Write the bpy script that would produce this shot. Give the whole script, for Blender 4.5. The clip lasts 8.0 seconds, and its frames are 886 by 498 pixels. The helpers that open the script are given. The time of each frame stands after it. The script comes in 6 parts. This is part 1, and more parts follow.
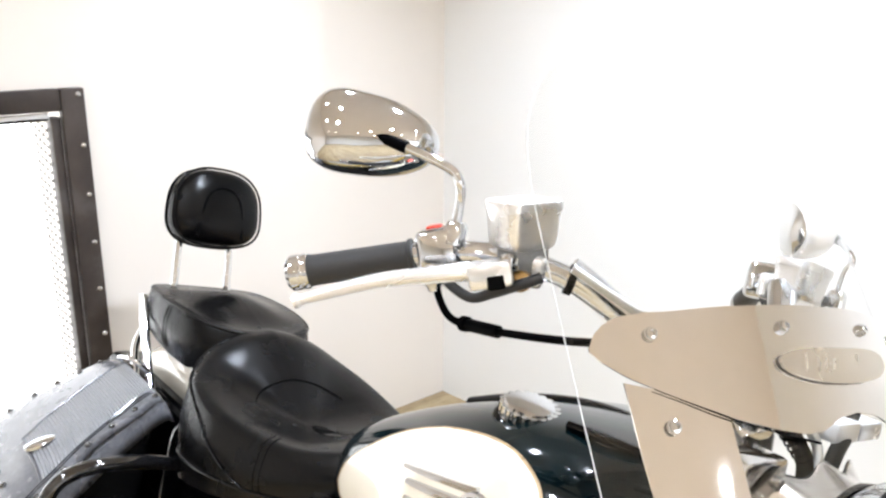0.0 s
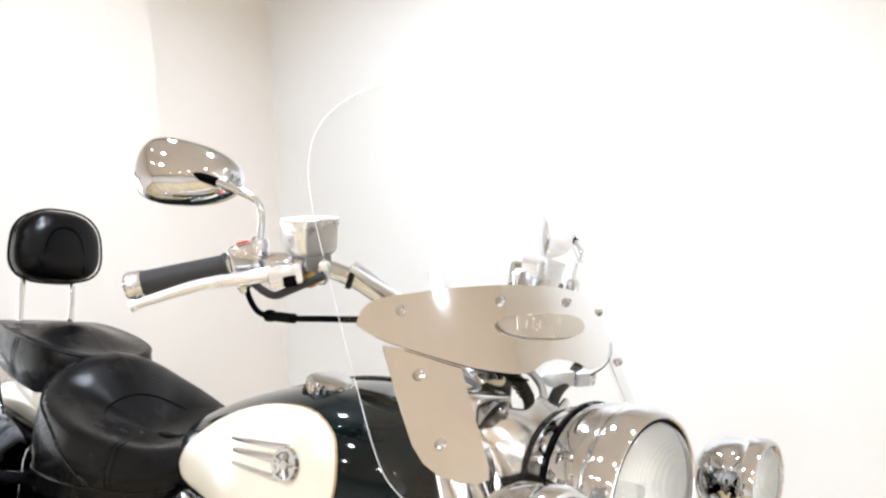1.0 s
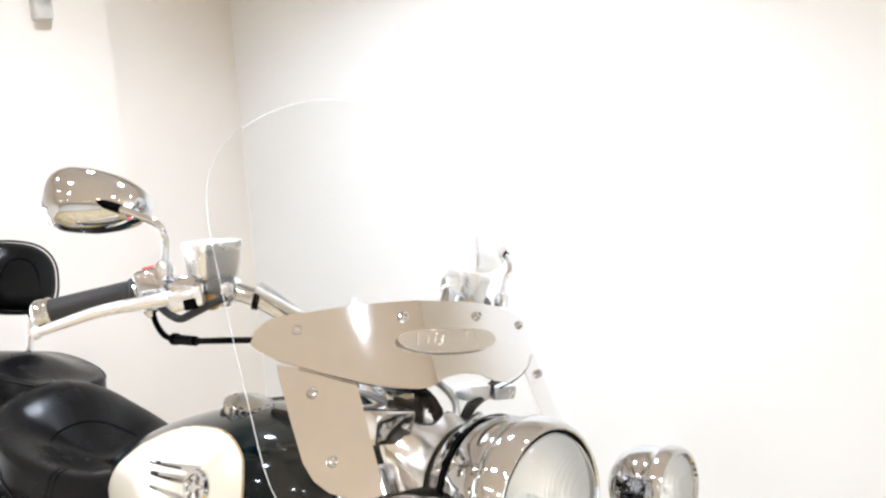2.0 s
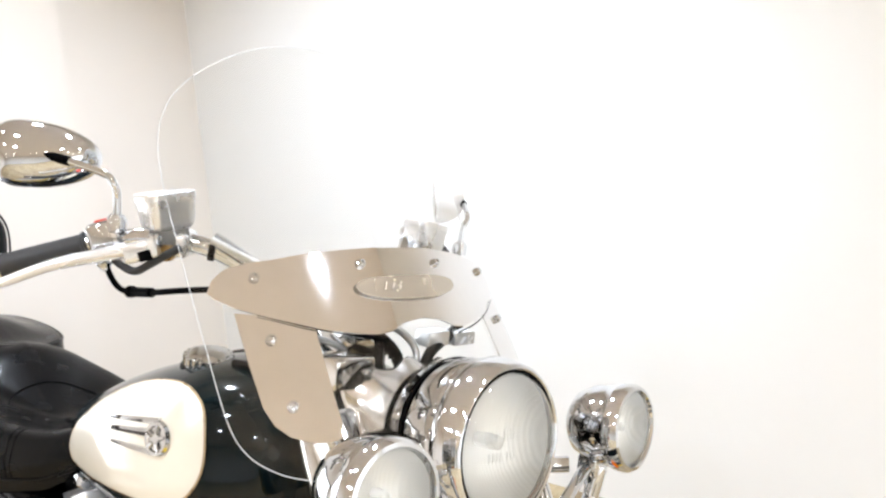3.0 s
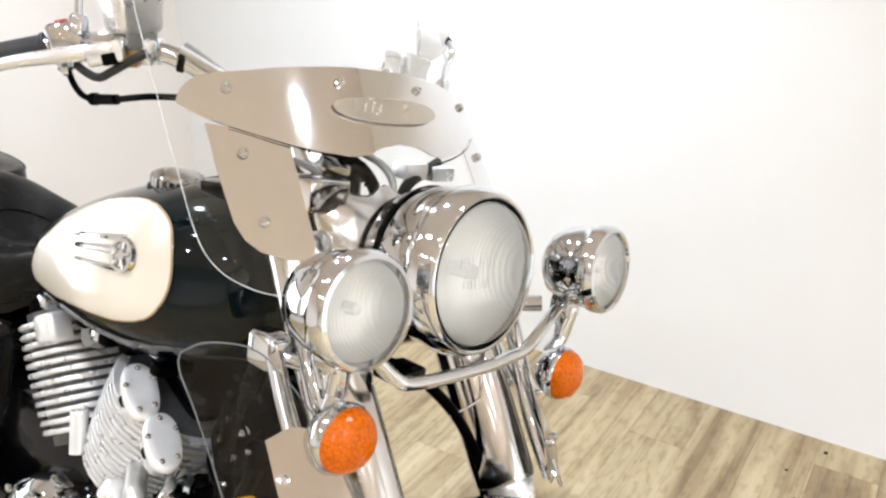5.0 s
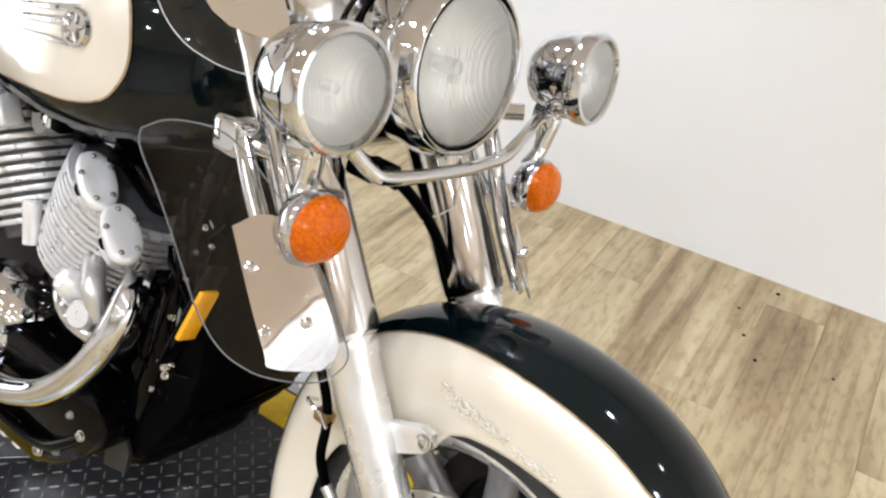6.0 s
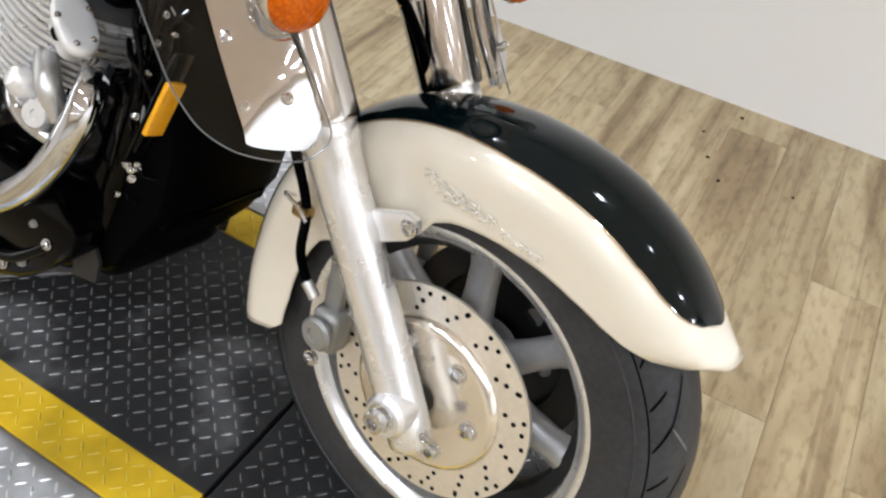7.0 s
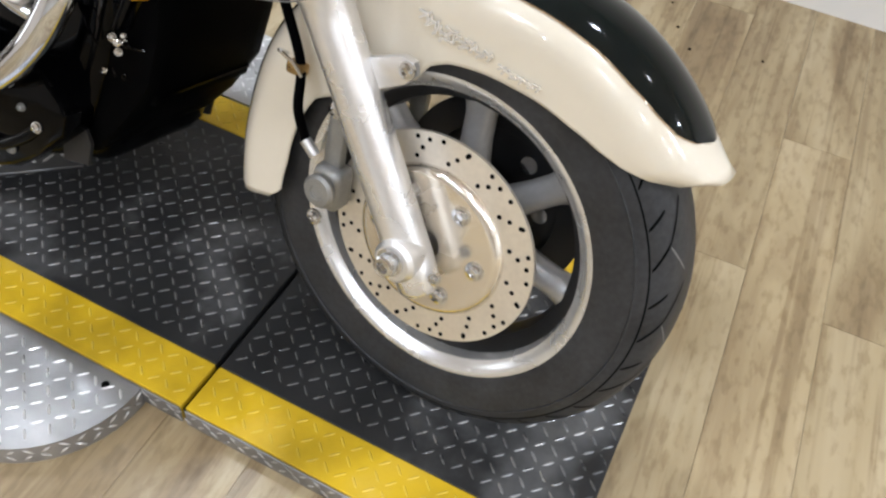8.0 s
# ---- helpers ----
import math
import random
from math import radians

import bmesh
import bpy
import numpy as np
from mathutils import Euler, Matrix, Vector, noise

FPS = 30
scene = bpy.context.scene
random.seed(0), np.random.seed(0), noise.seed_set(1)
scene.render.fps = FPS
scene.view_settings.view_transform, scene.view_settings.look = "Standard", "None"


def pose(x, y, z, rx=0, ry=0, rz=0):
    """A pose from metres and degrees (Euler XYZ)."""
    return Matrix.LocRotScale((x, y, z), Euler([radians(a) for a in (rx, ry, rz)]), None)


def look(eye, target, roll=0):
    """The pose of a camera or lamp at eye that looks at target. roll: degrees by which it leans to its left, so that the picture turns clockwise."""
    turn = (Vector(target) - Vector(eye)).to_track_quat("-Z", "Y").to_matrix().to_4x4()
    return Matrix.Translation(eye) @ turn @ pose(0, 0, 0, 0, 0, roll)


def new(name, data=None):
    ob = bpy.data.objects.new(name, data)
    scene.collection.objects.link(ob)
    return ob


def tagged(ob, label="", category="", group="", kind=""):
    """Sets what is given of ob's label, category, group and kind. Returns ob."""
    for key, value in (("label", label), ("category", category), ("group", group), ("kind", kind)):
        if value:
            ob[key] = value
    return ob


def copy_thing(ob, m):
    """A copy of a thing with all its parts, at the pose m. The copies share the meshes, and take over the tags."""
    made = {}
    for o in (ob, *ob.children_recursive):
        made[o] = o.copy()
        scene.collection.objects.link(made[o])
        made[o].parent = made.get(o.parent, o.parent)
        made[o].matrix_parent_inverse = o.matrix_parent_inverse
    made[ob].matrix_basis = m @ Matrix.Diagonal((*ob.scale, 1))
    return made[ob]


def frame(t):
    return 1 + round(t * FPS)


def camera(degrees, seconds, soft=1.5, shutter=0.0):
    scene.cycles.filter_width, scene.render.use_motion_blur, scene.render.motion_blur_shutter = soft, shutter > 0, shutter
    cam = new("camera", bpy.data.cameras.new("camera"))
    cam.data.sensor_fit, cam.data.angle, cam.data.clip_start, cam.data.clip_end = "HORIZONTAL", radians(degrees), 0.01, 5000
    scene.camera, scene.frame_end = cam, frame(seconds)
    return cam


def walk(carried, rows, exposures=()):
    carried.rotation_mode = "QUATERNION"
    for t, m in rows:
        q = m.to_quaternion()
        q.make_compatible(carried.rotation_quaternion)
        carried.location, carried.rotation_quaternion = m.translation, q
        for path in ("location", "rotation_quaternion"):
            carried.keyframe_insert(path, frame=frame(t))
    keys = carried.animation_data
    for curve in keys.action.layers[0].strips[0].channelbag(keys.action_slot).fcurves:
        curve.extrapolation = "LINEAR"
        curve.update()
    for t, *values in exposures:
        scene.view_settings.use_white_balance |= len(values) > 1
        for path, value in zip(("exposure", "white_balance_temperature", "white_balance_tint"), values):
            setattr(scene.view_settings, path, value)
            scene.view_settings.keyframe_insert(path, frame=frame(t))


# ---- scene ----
cam = camera(55.5, 8.0, soft=2.4)
PATH = [
    (0, (-0.0744, -0.5735, 1.4267), (-1.5094, 0.7081, 0.8806), 0.24),
    (0.3, (0.0176, -0.6193, 1.4395), (-1.3263, 0.7777, 0.9597), -0.13),
    (0.5, (0.0688, -0.6692, 1.4499), (-1.2358, 0.7751, 0.9895), -1.31),
    (0.8, (0.1336, -0.7264, 1.4593), (-1.0877, 0.7758, 0.9617), 0.42),
    (1, (0.1779, -0.7137, 1.4666), (-1.0226, 0.8142, 0.9930), -0.46),
    (1.2, (0.2158, -0.6788, 1.4704), (-1.0214, 0.8204, 0.9997), -0.78),
    (1.5, (0.2652, -0.6390, 1.4782), (-0.9533, 0.8789, 1.0186), -1.91),
    (1.7, (0.2838, -0.6336, 1.4712), (-0.9493, 0.8807, 1.0413), -2.28),
    (2.8, (0.3103, -0.6326, 1.4560), (-0.8452, 0.9232, 0.9634), -3.23),
    (3, (0.3101, -0.6369, 1.4464), (-0.8293, 0.9198, 0.9189), -3.11),
    (3.5, (0.3076, -0.6403, 1.4285), (-0.7924, 0.9183, 0.8277), -1.59),
    (4, (0.3175, -0.6335, 1.4062), (-0.7745, 0.9026, 0.7368), -2.39),
    (5.3, (0.2829, -0.6288, 1.3537), (-0.7129, 0.8619, 0.4738), 1.57),
    (5.5, (0.2780, -0.6245, 1.3393), (-0.6843, 0.8465, 0.3854), 2.21),
    (6, (0.2670, -0.6269, 1.2984), (-0.5812, 0.7988, 0.1814), 5.51),
    (6.5, (0.2561, -0.6381, 1.2505), (-0.4664, 0.7577, 0.0137), 7.67),
    (7, (0.2578, -0.6678, 1.2148), (-0.3594, 0.6540, -0.1534), 8.48),
    (7.5, (0.2732, -0.7287, 1.1809), (-0.2603, 0.5432, -0.2674), 7.56),
    (8, (0.2655, -0.7624, 1.1665), (-0.2048, 0.4876, -0.3222), 7.93),
]
EXPOSURES = [(0, 0.56), (1.5, 0.50), (3.5, 0.50), (4.5, 0.45), (5.5, 0.34), (6.5, 0.06), (8, -0.2)]
walk(cam, [(t, look(eye, target, roll)) for t, eye, target, roll in PATH], EXPOSURES)

# ---- light: a bright showroom under rows of small ceiling lamps ----
world = bpy.data.worlds.new("world")
scene.world = world
world.use_nodes = True
world.node_tree.nodes["Background"].inputs["Color"].default_value = (0.9, 0.95, 1.0, 1)
world.node_tree.nodes["Background"].inputs["Strength"].default_value = 0.6

CEILING = 2.25
LAMP_TINT = (0.885, 0.99, 1.15)
# place and watts of each lamp; unseen east columns raised to brighten front faces
LAMP_X = (-1.6, -0.9, 0.36, 1.3, 2.5, 3.6)
LAMP_ROWS = [(0.53, (7, 22, 3.5, 1, 16, 34)), (-0.7, (1, 5, 3, 2, 16, 34)), (-1.9, (2.5, 15, 11, 8, 14, 20)), (-3.1, (3, 18, 14, 10, 10, 10)), (-4.3, (3, 18, 14, 10, 8, 8))]
LAMP_SPOTS = [(x, y, w) for y, row in LAMP_ROWS for x, w in zip(LAMP_X, row)]


# ---- materials ----
def mat(name):
    m = bpy.data.materials.new(name)
    m.use_nodes = True
    nt = m.node_tree
    return m, nt, nt.nodes["Principled BSDF"]


def link(nt, a, b):
    nt.links.new(a, b)


def grain(nt, scale, detail=4.0, stretch=(1, 1, 1), coords="Object"):
    tc = nt.nodes.new("ShaderNodeTexCoord")
    mp = nt.nodes.new("ShaderNodeMapping")
    mp.inputs["Scale"].default_value = stretch
    n = nt.nodes.new("ShaderNodeTexNoise")
    n.inputs["Scale"].default_value = scale
    n.inputs["Detail"].default_value = detail
    link(nt, tc.outputs[coords], mp.inputs["Vector"])
    link(nt, mp.outputs["Vector"], n.inputs["Vector"])
    return n.outputs["Fac"]


def ramp(nt, fac, stops):
    r = nt.nodes.new("ShaderNodeValToRGB")
    while len(r.color_ramp.elements) < len(stops):
        r.color_ramp.elements.new(0.5)
    for e, (p, c) in zip(r.color_ramp.elements, stops):
        e.position, e.color = p, (*c, 1) if len(c) == 3 else c
    link(nt, fac, r.inputs["Fac"])
    return r.outputs["Color"]


def bump(nt, bsdf, fac, strength, distance=0.002):
    b = nt.nodes.new("ShaderNodeBump")
    b.inputs["Strength"].default_value = strength
    b.inputs["Distance"].default_value = distance
    link(nt, fac, b.inputs["Height"])
    link(nt, b.outputs["Normal"], bsdf.inputs["Normal"])
    return b


def value_ramp(nt, fac, lo, hi, a=0.3, b=0.7):
    m = nt.nodes.new("ShaderNodeMapRange")
    m.inputs["From Min"].default_value, m.inputs["From Max"].default_value = a, b
    m.inputs["To Min"].default_value, m.inputs["To Max"].default_value = lo, hi
    link(nt, fac, m.inputs["Value"])
    return m.outputs["Result"]


def simple(name, color, rough, metal=0.0, var=0.12, scale=12.0, bump_scale=0.0, bump_strength=0.1, coat=0.0, rough_var=0.06, spec=0.5):
    """A surface with colour variation at two scales, uneven gloss and fine relief."""
    m, nt, b = mat(name)
    big, fine = grain(nt, scale), grain(nt, scale * 9)
    mixn = nt.nodes.new("ShaderNodeMath")
    mixn.operation = "MULTIPLY_ADD"
    mixn.inputs[1].default_value, mixn.inputs[2].default_value = 0.4, 0.0
    link(nt, fine, mixn.inputs[0])
    add = nt.nodes.new("ShaderNodeMath")
    add.operation = "MULTIPLY_ADD"
    add.inputs[1].default_value = 0.6
    link(nt, big, add.inputs[0])
    link(nt, mixn.outputs[0], add.inputs[2])
    lo = tuple(c * (1 - var) for c in color)
    hi = tuple(min(1, c * (1 + var)) for c in color)
    link(nt, ramp(nt, add.outputs[0], [(0.3, lo), (0.7, hi)]), b.inputs["Base Color"])
    link(nt, value_ramp(nt, big, max(0.0, rough - rough_var), rough + rough_var), b.inputs["Roughness"])
    b.inputs["Metallic"].default_value = metal
    b.inputs["Specular IOR Level"].default_value = spec
    b.inputs["Coat Weight"].default_value = coat
    b.inputs["Coat Roughness"].default_value = 0.03
    if bump_scale:
        bump(nt, b, grain(nt, bump_scale, 6.0), bump_strength)
    return m


CHROME = simple("chrome", (0.63, 0.645, 0.67), 0.045, 1.0, 0.04, 8, rough_var=0.02)
STEEL = simple("polished_steel", (0.76, 0.75, 0.745), 0.05, 1.0, 0.03, 6, rough_var=0.015)
FORK_CHROME = simple("satin_chrome_fork_cover", (0.62, 0.60, 0.58), 0.13, 1.0, 0.03, 8, rough_var=0.03)
HEAD_ALLOY = simple("polished_head_alloy", (0.84, 0.84, 0.84), 0.20, 0.35, 0.05, 20, rough_var=0.05, coat=0.4)
COWL = simple("satin_polished_cowl", (0.74, 0.71, 0.68), 0.20, 1.0, 0.05, 8)
BRUSHED = simple("brushed_steel_plate", (0.62, 0.60, 0.60), 0.07, 1.0, 0.04, 6, rough_var=0.03)
ALU = simple("cast_aluminium", (0.62, 0.62, 0.61), 0.34, 0.85, 0.1, 30, 160, 0.15)
ALU_WHITE = simple("bright_satin_alloy", (0.84, 0.83, 0.82), 0.24, 0.45, 0.04, 20)
SLIDER = simple("brushed_fork_alloy", (0.80, 0.795, 0.79), 0.28, 0.8, 0.05, 14, 240, 0.015)
FIN = simple("silver_fin_paint", (0.74, 0.74, 0.74), 0.30, 0.6, 0.08, 40, 220, 0.1)
CALIPER = simple("weathered_caliper_alloy", (0.30, 0.30, 0.29), 0.42, 0.6, 0.15, 40, 200, 0.2)
LIP = simple("polished_rim_lip", (0.72, 0.725, 0.73), 0.26, 0.75, 0.06, 18, rough_var=0.06)
WHEEL_GREY = simple("grey_wheel_paint", (0.40, 0.40, 0.405), 0.36, 0.5, 0.12, 14, 90, 0.08)
SIPE = simple("pale_tread_strip", (0.17, 0.168, 0.166), 0.6, 0.0, 0.3, 30, spec=0.3)
RIM_DARK = simple("dark_rim_paint_and_disc_shade", (0.02, 0.02, 0.021), 0.4, 0.3, 0.2, 20, 90, 0.08)
CREAM = simple("cream_paint", (0.75, 0.69, 0.575), 0.22, 0.0, 0.02, 5, coat=1.0)
GREEN = simple("dark_green_metallic_paint", (0.0012, 0.0042, 0.0052), 0.09, 0.0, 0.3, 90, coat=0.25, spec=0.16, rough_var=0.03)
GOLD = simple("gold_pinstripe", (0.33, 0.22, 0.12), 0.3, 0.3, 0.1, 60, coat=0.6)
BLACK = simple("black_gloss_enamel", (0.0010, 0.0010, 0.0012), 0.07, 0.0, 0.3, 20, 60, 0.04, spec=0.10)
SATIN = simple("satin_black_plastic", (0.0012, 0.0012, 0.0014), 0.42, 0.0, 0.3, 30, 140, 0.15, spec=0.014)
RUBBER = simple("tyre_rubber", (0.029, 0.030, 0.0325), 0.52, 0.0, 0.5, 14, 110, 0.25, spec=0.32)
GRIP = simple("grip_rubber", (0.022, 0.022, 0.023), 0.6, 0.0, 0.2, 40, 200, 0.2)
RAIL = simple("black_gloss_rail", (0.003, 0.003, 0.0035), 0.06, 0.0, 0.2, 20, spec=0.7, coat=0.6)
BRASS = simple("brass_fitting", (0.34, 0.22, 0.09), 0.3, 0.9, 0.15, 60)
ROTOR = simple("brake_disc_steel", (0.80, 0.755, 0.68), 0.34, 0.75, 0.1, 16, 300, 0.06)
ENGINE_SHADE = simple("shadowed_engine_casting", (0.10, 0.10, 0.102), 0.45, 0.5, 0.2, 30, 160, 0.2)
DARK = simple("dark_hole", (0.002, 0.002, 0.002), 0.8, 0.0, 0.1, spec=0.05)
RED = simple("red_plastic", (0.55, 0.05, 0.03), 0.4)
EDGE = simple("polycarbonate_edge", (0.13, 0.135, 0.14), 0.2, 0.0, 0.05)
EDGE_PALE = simple("pale_polycarbonate_edge", (0.62, 0.63, 0.63), 0.2, 0.0, 0.05)
CARRIER = simple("polished_disc_carrier", (0.80, 0.75, 0.67), 0.16, 0.9, 0.05, 12)
DECAL = simple("silver_decal", (0.92, 0.92, 0.91), 0.12, 0.6, 0.1, 40)
BULB = simple("frosted_bulb_glass", (0.8, 0.8, 0.78), 0.15, 0.3, 0.05)


def leather():
    m, nt, b = mat("black_leather")
    link(nt, ramp(nt, grain(nt, 9), [(0.3, (0.0015, 0.0015, 0.0017)), (0.7, (0.004, 0.0038, 0.0038))]), b.inputs["Base Color"])
    link(nt, value_ramp(nt, grain(nt, 14), 0.18, 0.30), b.inputs["Roughness"])
    b.inputs["Specular IOR Level"].default_value = 0.14
    v = nt.nodes.new("ShaderNodeTexVoronoi")
    v.inputs["Scale"].default_value = 420
    tc = nt.nodes.new("ShaderNodeTexCoord")
    link(nt, tc.outputs["Object"], v.inputs["Vector"])
    b1 = bump(nt, b, v.outputs["Distance"], 0.18, 0.0008)
    b2 = nt.nodes.new("ShaderNodeBump")
    b2.inputs["Strength"].default_value, b2.inputs["Distance"].default_value = 0.12, 0.006
    link(nt, grain(nt, 22, 5), b2.inputs["Height"])
    link(nt, b2.outputs["Normal"], b1.inputs["Normal"])
    return m


LEATHER = leather()
# lid leather, its colour lightened to carry the window's sheen
LEATHER_GREY = simple("window_sheen_leather", (0.095, 0.095, 0.102), 0.27, 0.0, 0.4, 14, 260, 0.08, spec=0.7)
WEAVE = simple("grey_woven_leather", (0.17, 0.17, 0.178), 0.42, 0.0, 0.2, 60, 400, 0.25)
PEWTER = simple("dark_pewter_stud", (0.10, 0.10, 0.10), 0.26, 0.9, 0.2, 60)


def clear(name, tint, ior=1.45, rough=0.02, haze=0.0):
    """Thin clear sheet: see-through, with a gloss that grows towards grazing angles."""
    m, nt, b = mat(name)
    out = nt.nodes["Material Output"]
    nt.nodes.remove(b)
    tr = nt.nodes.new("ShaderNodeBsdfTransparent")
    tr.inputs["Color"].default_value = (*tint, 1)
    gl = nt.nodes.new("ShaderNodeBsdfGlossy")
    gl.inputs["Roughness"].default_value = rough
    fr = nt.nodes.new("ShaderNodeFresnel")
    fr.inputs["IOR"].default_value = ior
    mx = nt.nodes.new("ShaderNodeMixShader")
    link(nt, fr.outputs["Fac"], mx.inputs["Fac"])
    body = tr.outputs["BSDF"]
    if haze:
        df = nt.nodes.new("ShaderNodeBsdfDiffuse")
        df.inputs["Color"].default_value = (0.9, 0.91, 0.89, 1)
        hz = nt.nodes.new("ShaderNodeMixShader")
        hz.inputs["Fac"].default_value = haze
        link(nt, body, hz.inputs[1])
        link(nt, df.outputs["BSDF"], hz.inputs[2])
        body = hz.outputs["Shader"]
    link(nt, body, mx.inputs[1])
    link(nt, gl.outputs["BSDF"], mx.inputs[2])
    link(nt, mx.outputs["Shader"], out.inputs["Surface"])
    return m


CLEAR = clear("clear_polycarbonate", (0.975, 0.98, 0.975), 1.5, 0.015)
CLEAR_SCUFFED = clear("scuffed_clear_polycarbonate", (0.95, 0.955, 0.96), 1.42, 0.03)
LENS = clear("headlamp_glass", (0.97, 0.98, 0.97), 1.5, 0.03, 0.22)


def amber():
    m, nt, b = mat("amber_lens")
    v = nt.nodes.new("ShaderNodeTexVoronoi")
    v.inputs["Scale"].default_value = 260
    tc = nt.nodes.new("ShaderNodeTexCoord")
    link(nt, tc.outputs["Object"], v.inputs["Vector"])
    link(nt, ramp(nt, v.outputs["Distance"], [(0.0, (0.74, 0.17, 0.002)), (0.45, (0.60, 0.118, 0.001)), (0.85, (0.48, 0.082, 0.001))]), b.inputs["Base Color"])
    b.inputs["Roughness"].default_value = 0.16
    b.inputs["Coat Weight"].default_value = 0.06
    b.inputs["Specular IOR Level"].default_value = 0.22
    b.inputs["Subsurface Weight"].default_value = 0.06
    b.inputs["Subsurface Radius"].default_value = (0.02, 0.006, 0.002)
    bump(nt, b, v.outputs["Distance"], 0.3, 0.0012)
    return m


AMBER = amber()


def reflector():
    """Bright lamp mirror whose soft image is broken by upright flutes."""
    m, nt, b = mat("lamp_reflector")
    b.inputs["Base Color"].default_value = (0.95, 0.95, 0.94, 1)
    b.inputs["Metallic"].default_value = 0.3
    b.inputs["Roughness"].default_value = 0.26
    wave = nt.nodes.new("ShaderNodeTexWave")
    wave.bands_direction = "Y"
    wave.inputs["Scale"].default_value = 60
    wave.inputs["Distortion"].default_value = 0.6
    tc = nt.nodes.new("ShaderNodeTexCoord")
    link(nt, tc.outputs["Object"], wave.inputs["Vector"])
    bump(nt, b, wave.outputs["Fac"], 0.25, 0.002)
    return m


REFLECT = reflector()
AMBER_FLAT = simple("amber_reflector_plastic", (0.85, 0.40, 0.01), 0.22, 0.0, 0.12, 160, 300, 0.2)


def plaster(name, color, var=0.02):
    m, nt, b = mat(name)
    big, fine = grain(nt, 0.9), grain(nt, 45)
    link(nt, ramp(nt, big, [(0.3, tuple(c * (1 - var) for c in color)), (0.7, color)]), b.inputs["Base Color"])
    link(nt, value_ramp(nt, fine, 0.5, 0.66), b.inputs["Roughness"])
    bump(nt, b, grain(nt, 140, 3), 0.08, 0.002)
    return m


WALL_WHITE = plaster("white_wall_paint", (0.81, 0.795, 0.768))
WALL_WARM = plaster("warm_white_wall_paint", (0.735, 0.68, 0.62))
CEIL_PAINT = plaster("beige_ceiling_paint", (0.80, 0.725, 0.665))
UNDERLAY = simple("brown_plank_joint", (0.17, 0.13, 0.085), 0.7, 0.0, 0.2, 8, spec=0.2)
WALL_TAN = plaster("pale_grey_wall_paint", (0.70, 0.69, 0.67))


def wood():
    """Greyish-tan vinyl planks: each piece takes its own shade, with long grain, dark streaks and knots."""
    m, nt, b = mat("vinyl_wood_plank")
    info = nt.nodes.new("ShaderNodeObjectInfo")
    tc = nt.nodes.new("ShaderNodeTexCoord")
    sh = nt.nodes.new("ShaderNodeVectorMath")
    sh.operation = "MULTIPLY_ADD"
    sh.inputs[1].default_value = (1, 1, 1)
    comb = nt.nodes.new("ShaderNodeCombineXYZ")
    mul = nt.nodes.new("ShaderNodeMath")
    mul.operation = "MULTIPLY"
    mul.inputs[1].default_value = 37.0
    link(nt, info.outputs["Random"], mul.inputs[0])
    for k in range(3):
        link(nt, mul.outputs[0], comb.inputs[k])
    link(nt, tc.outputs["Object"], sh.inputs[0])
    link(nt, comb.outputs[0], sh.inputs[2])

    def nz(scale, stretch, detail=5.0, distort=0.0):
        mp = nt.nodes.new("ShaderNodeMapping")
        mp.inputs["Scale"].default_value = stretch
        n = nt.nodes.new("ShaderNodeTexNoise")
        n.inputs["Scale"].default_value = scale
        n.inputs["Detail"].default_value = detail
        n.inputs["Distortion"].default_value = distort
        link(nt, sh.outputs[0], mp.inputs["Vector"])
        link(nt, mp.outputs[0], n.inputs["Vector"])
        return n.outputs["Fac"]

    base = ramp(nt, nz(3.4, (0.42, 3.0, 1), 10, 0.9), [(0.25, (0.17, 0.115, 0.060)), (0.41, (0.265, 0.193, 0.104)), (0.54, (0.365, 0.283, 0.162)), (0.74, (0.44, 0.355, 0.225))])
    streak = ramp(nt, nz(4.0, (0.32, 13, 1), 7, 0.5), [(0.36, (0.56, 0.50, 0.44)), (0.48, (1, 1, 1))])
    mx = nt.nodes.new("ShaderNodeMix")
    mx.data_type, mx.blend_type = "RGBA", "MULTIPLY"
    mx.inputs["Factor"].default_value = 0.55
    link(nt, base, mx.inputs["A"])
    link(nt, streak, mx.inputs["B"])
    fleck = ramp(nt, nz(38, (0.6, 1.6, 1), 6), [(0.36, (0.70, 0.66, 0.60)), (0.50, (1, 1, 1))])
    mx0 = nt.nodes.new("ShaderNodeMix")
    mx0.data_type, mx0.blend_type = "RGBA", "MULTIPLY"
    mx0.inputs["Factor"].default_value = 0.7
    link(nt, mx.outputs["Result"], mx0.inputs["A"])
    link(nt, fleck, mx0.inputs["B"])
    mx = mx0
    tone = ramp(nt, info.outputs["Random"], [(0.0, (0.93, 0.93, 0.93)), (0.5, (0.97, 0.965, 0.955)), (1.0, (1.02, 1.01, 1.0))])
    mx2 = nt.nodes.new("ShaderNodeMix")
    mx2.data_type, mx2.blend_type = "RGBA", "MULTIPLY"
    mx2.inputs["Factor"].default_value = 1.0
    link(nt, mx.outputs["Result"], mx2.inputs["A"])
    link(nt, tone, mx2.inputs["B"])
    link(nt, mx2.outputs["Result"], b.inputs["Base Color"])
    link(nt, value_ramp(nt, nz(9, (1, 3, 1)), 0.36, 0.5), b.inputs["Roughness"])
    bump(nt, b, nz(8, (1, 26, 1), 6), 0.12, 0.0015)
    return m


WOOD = wood()


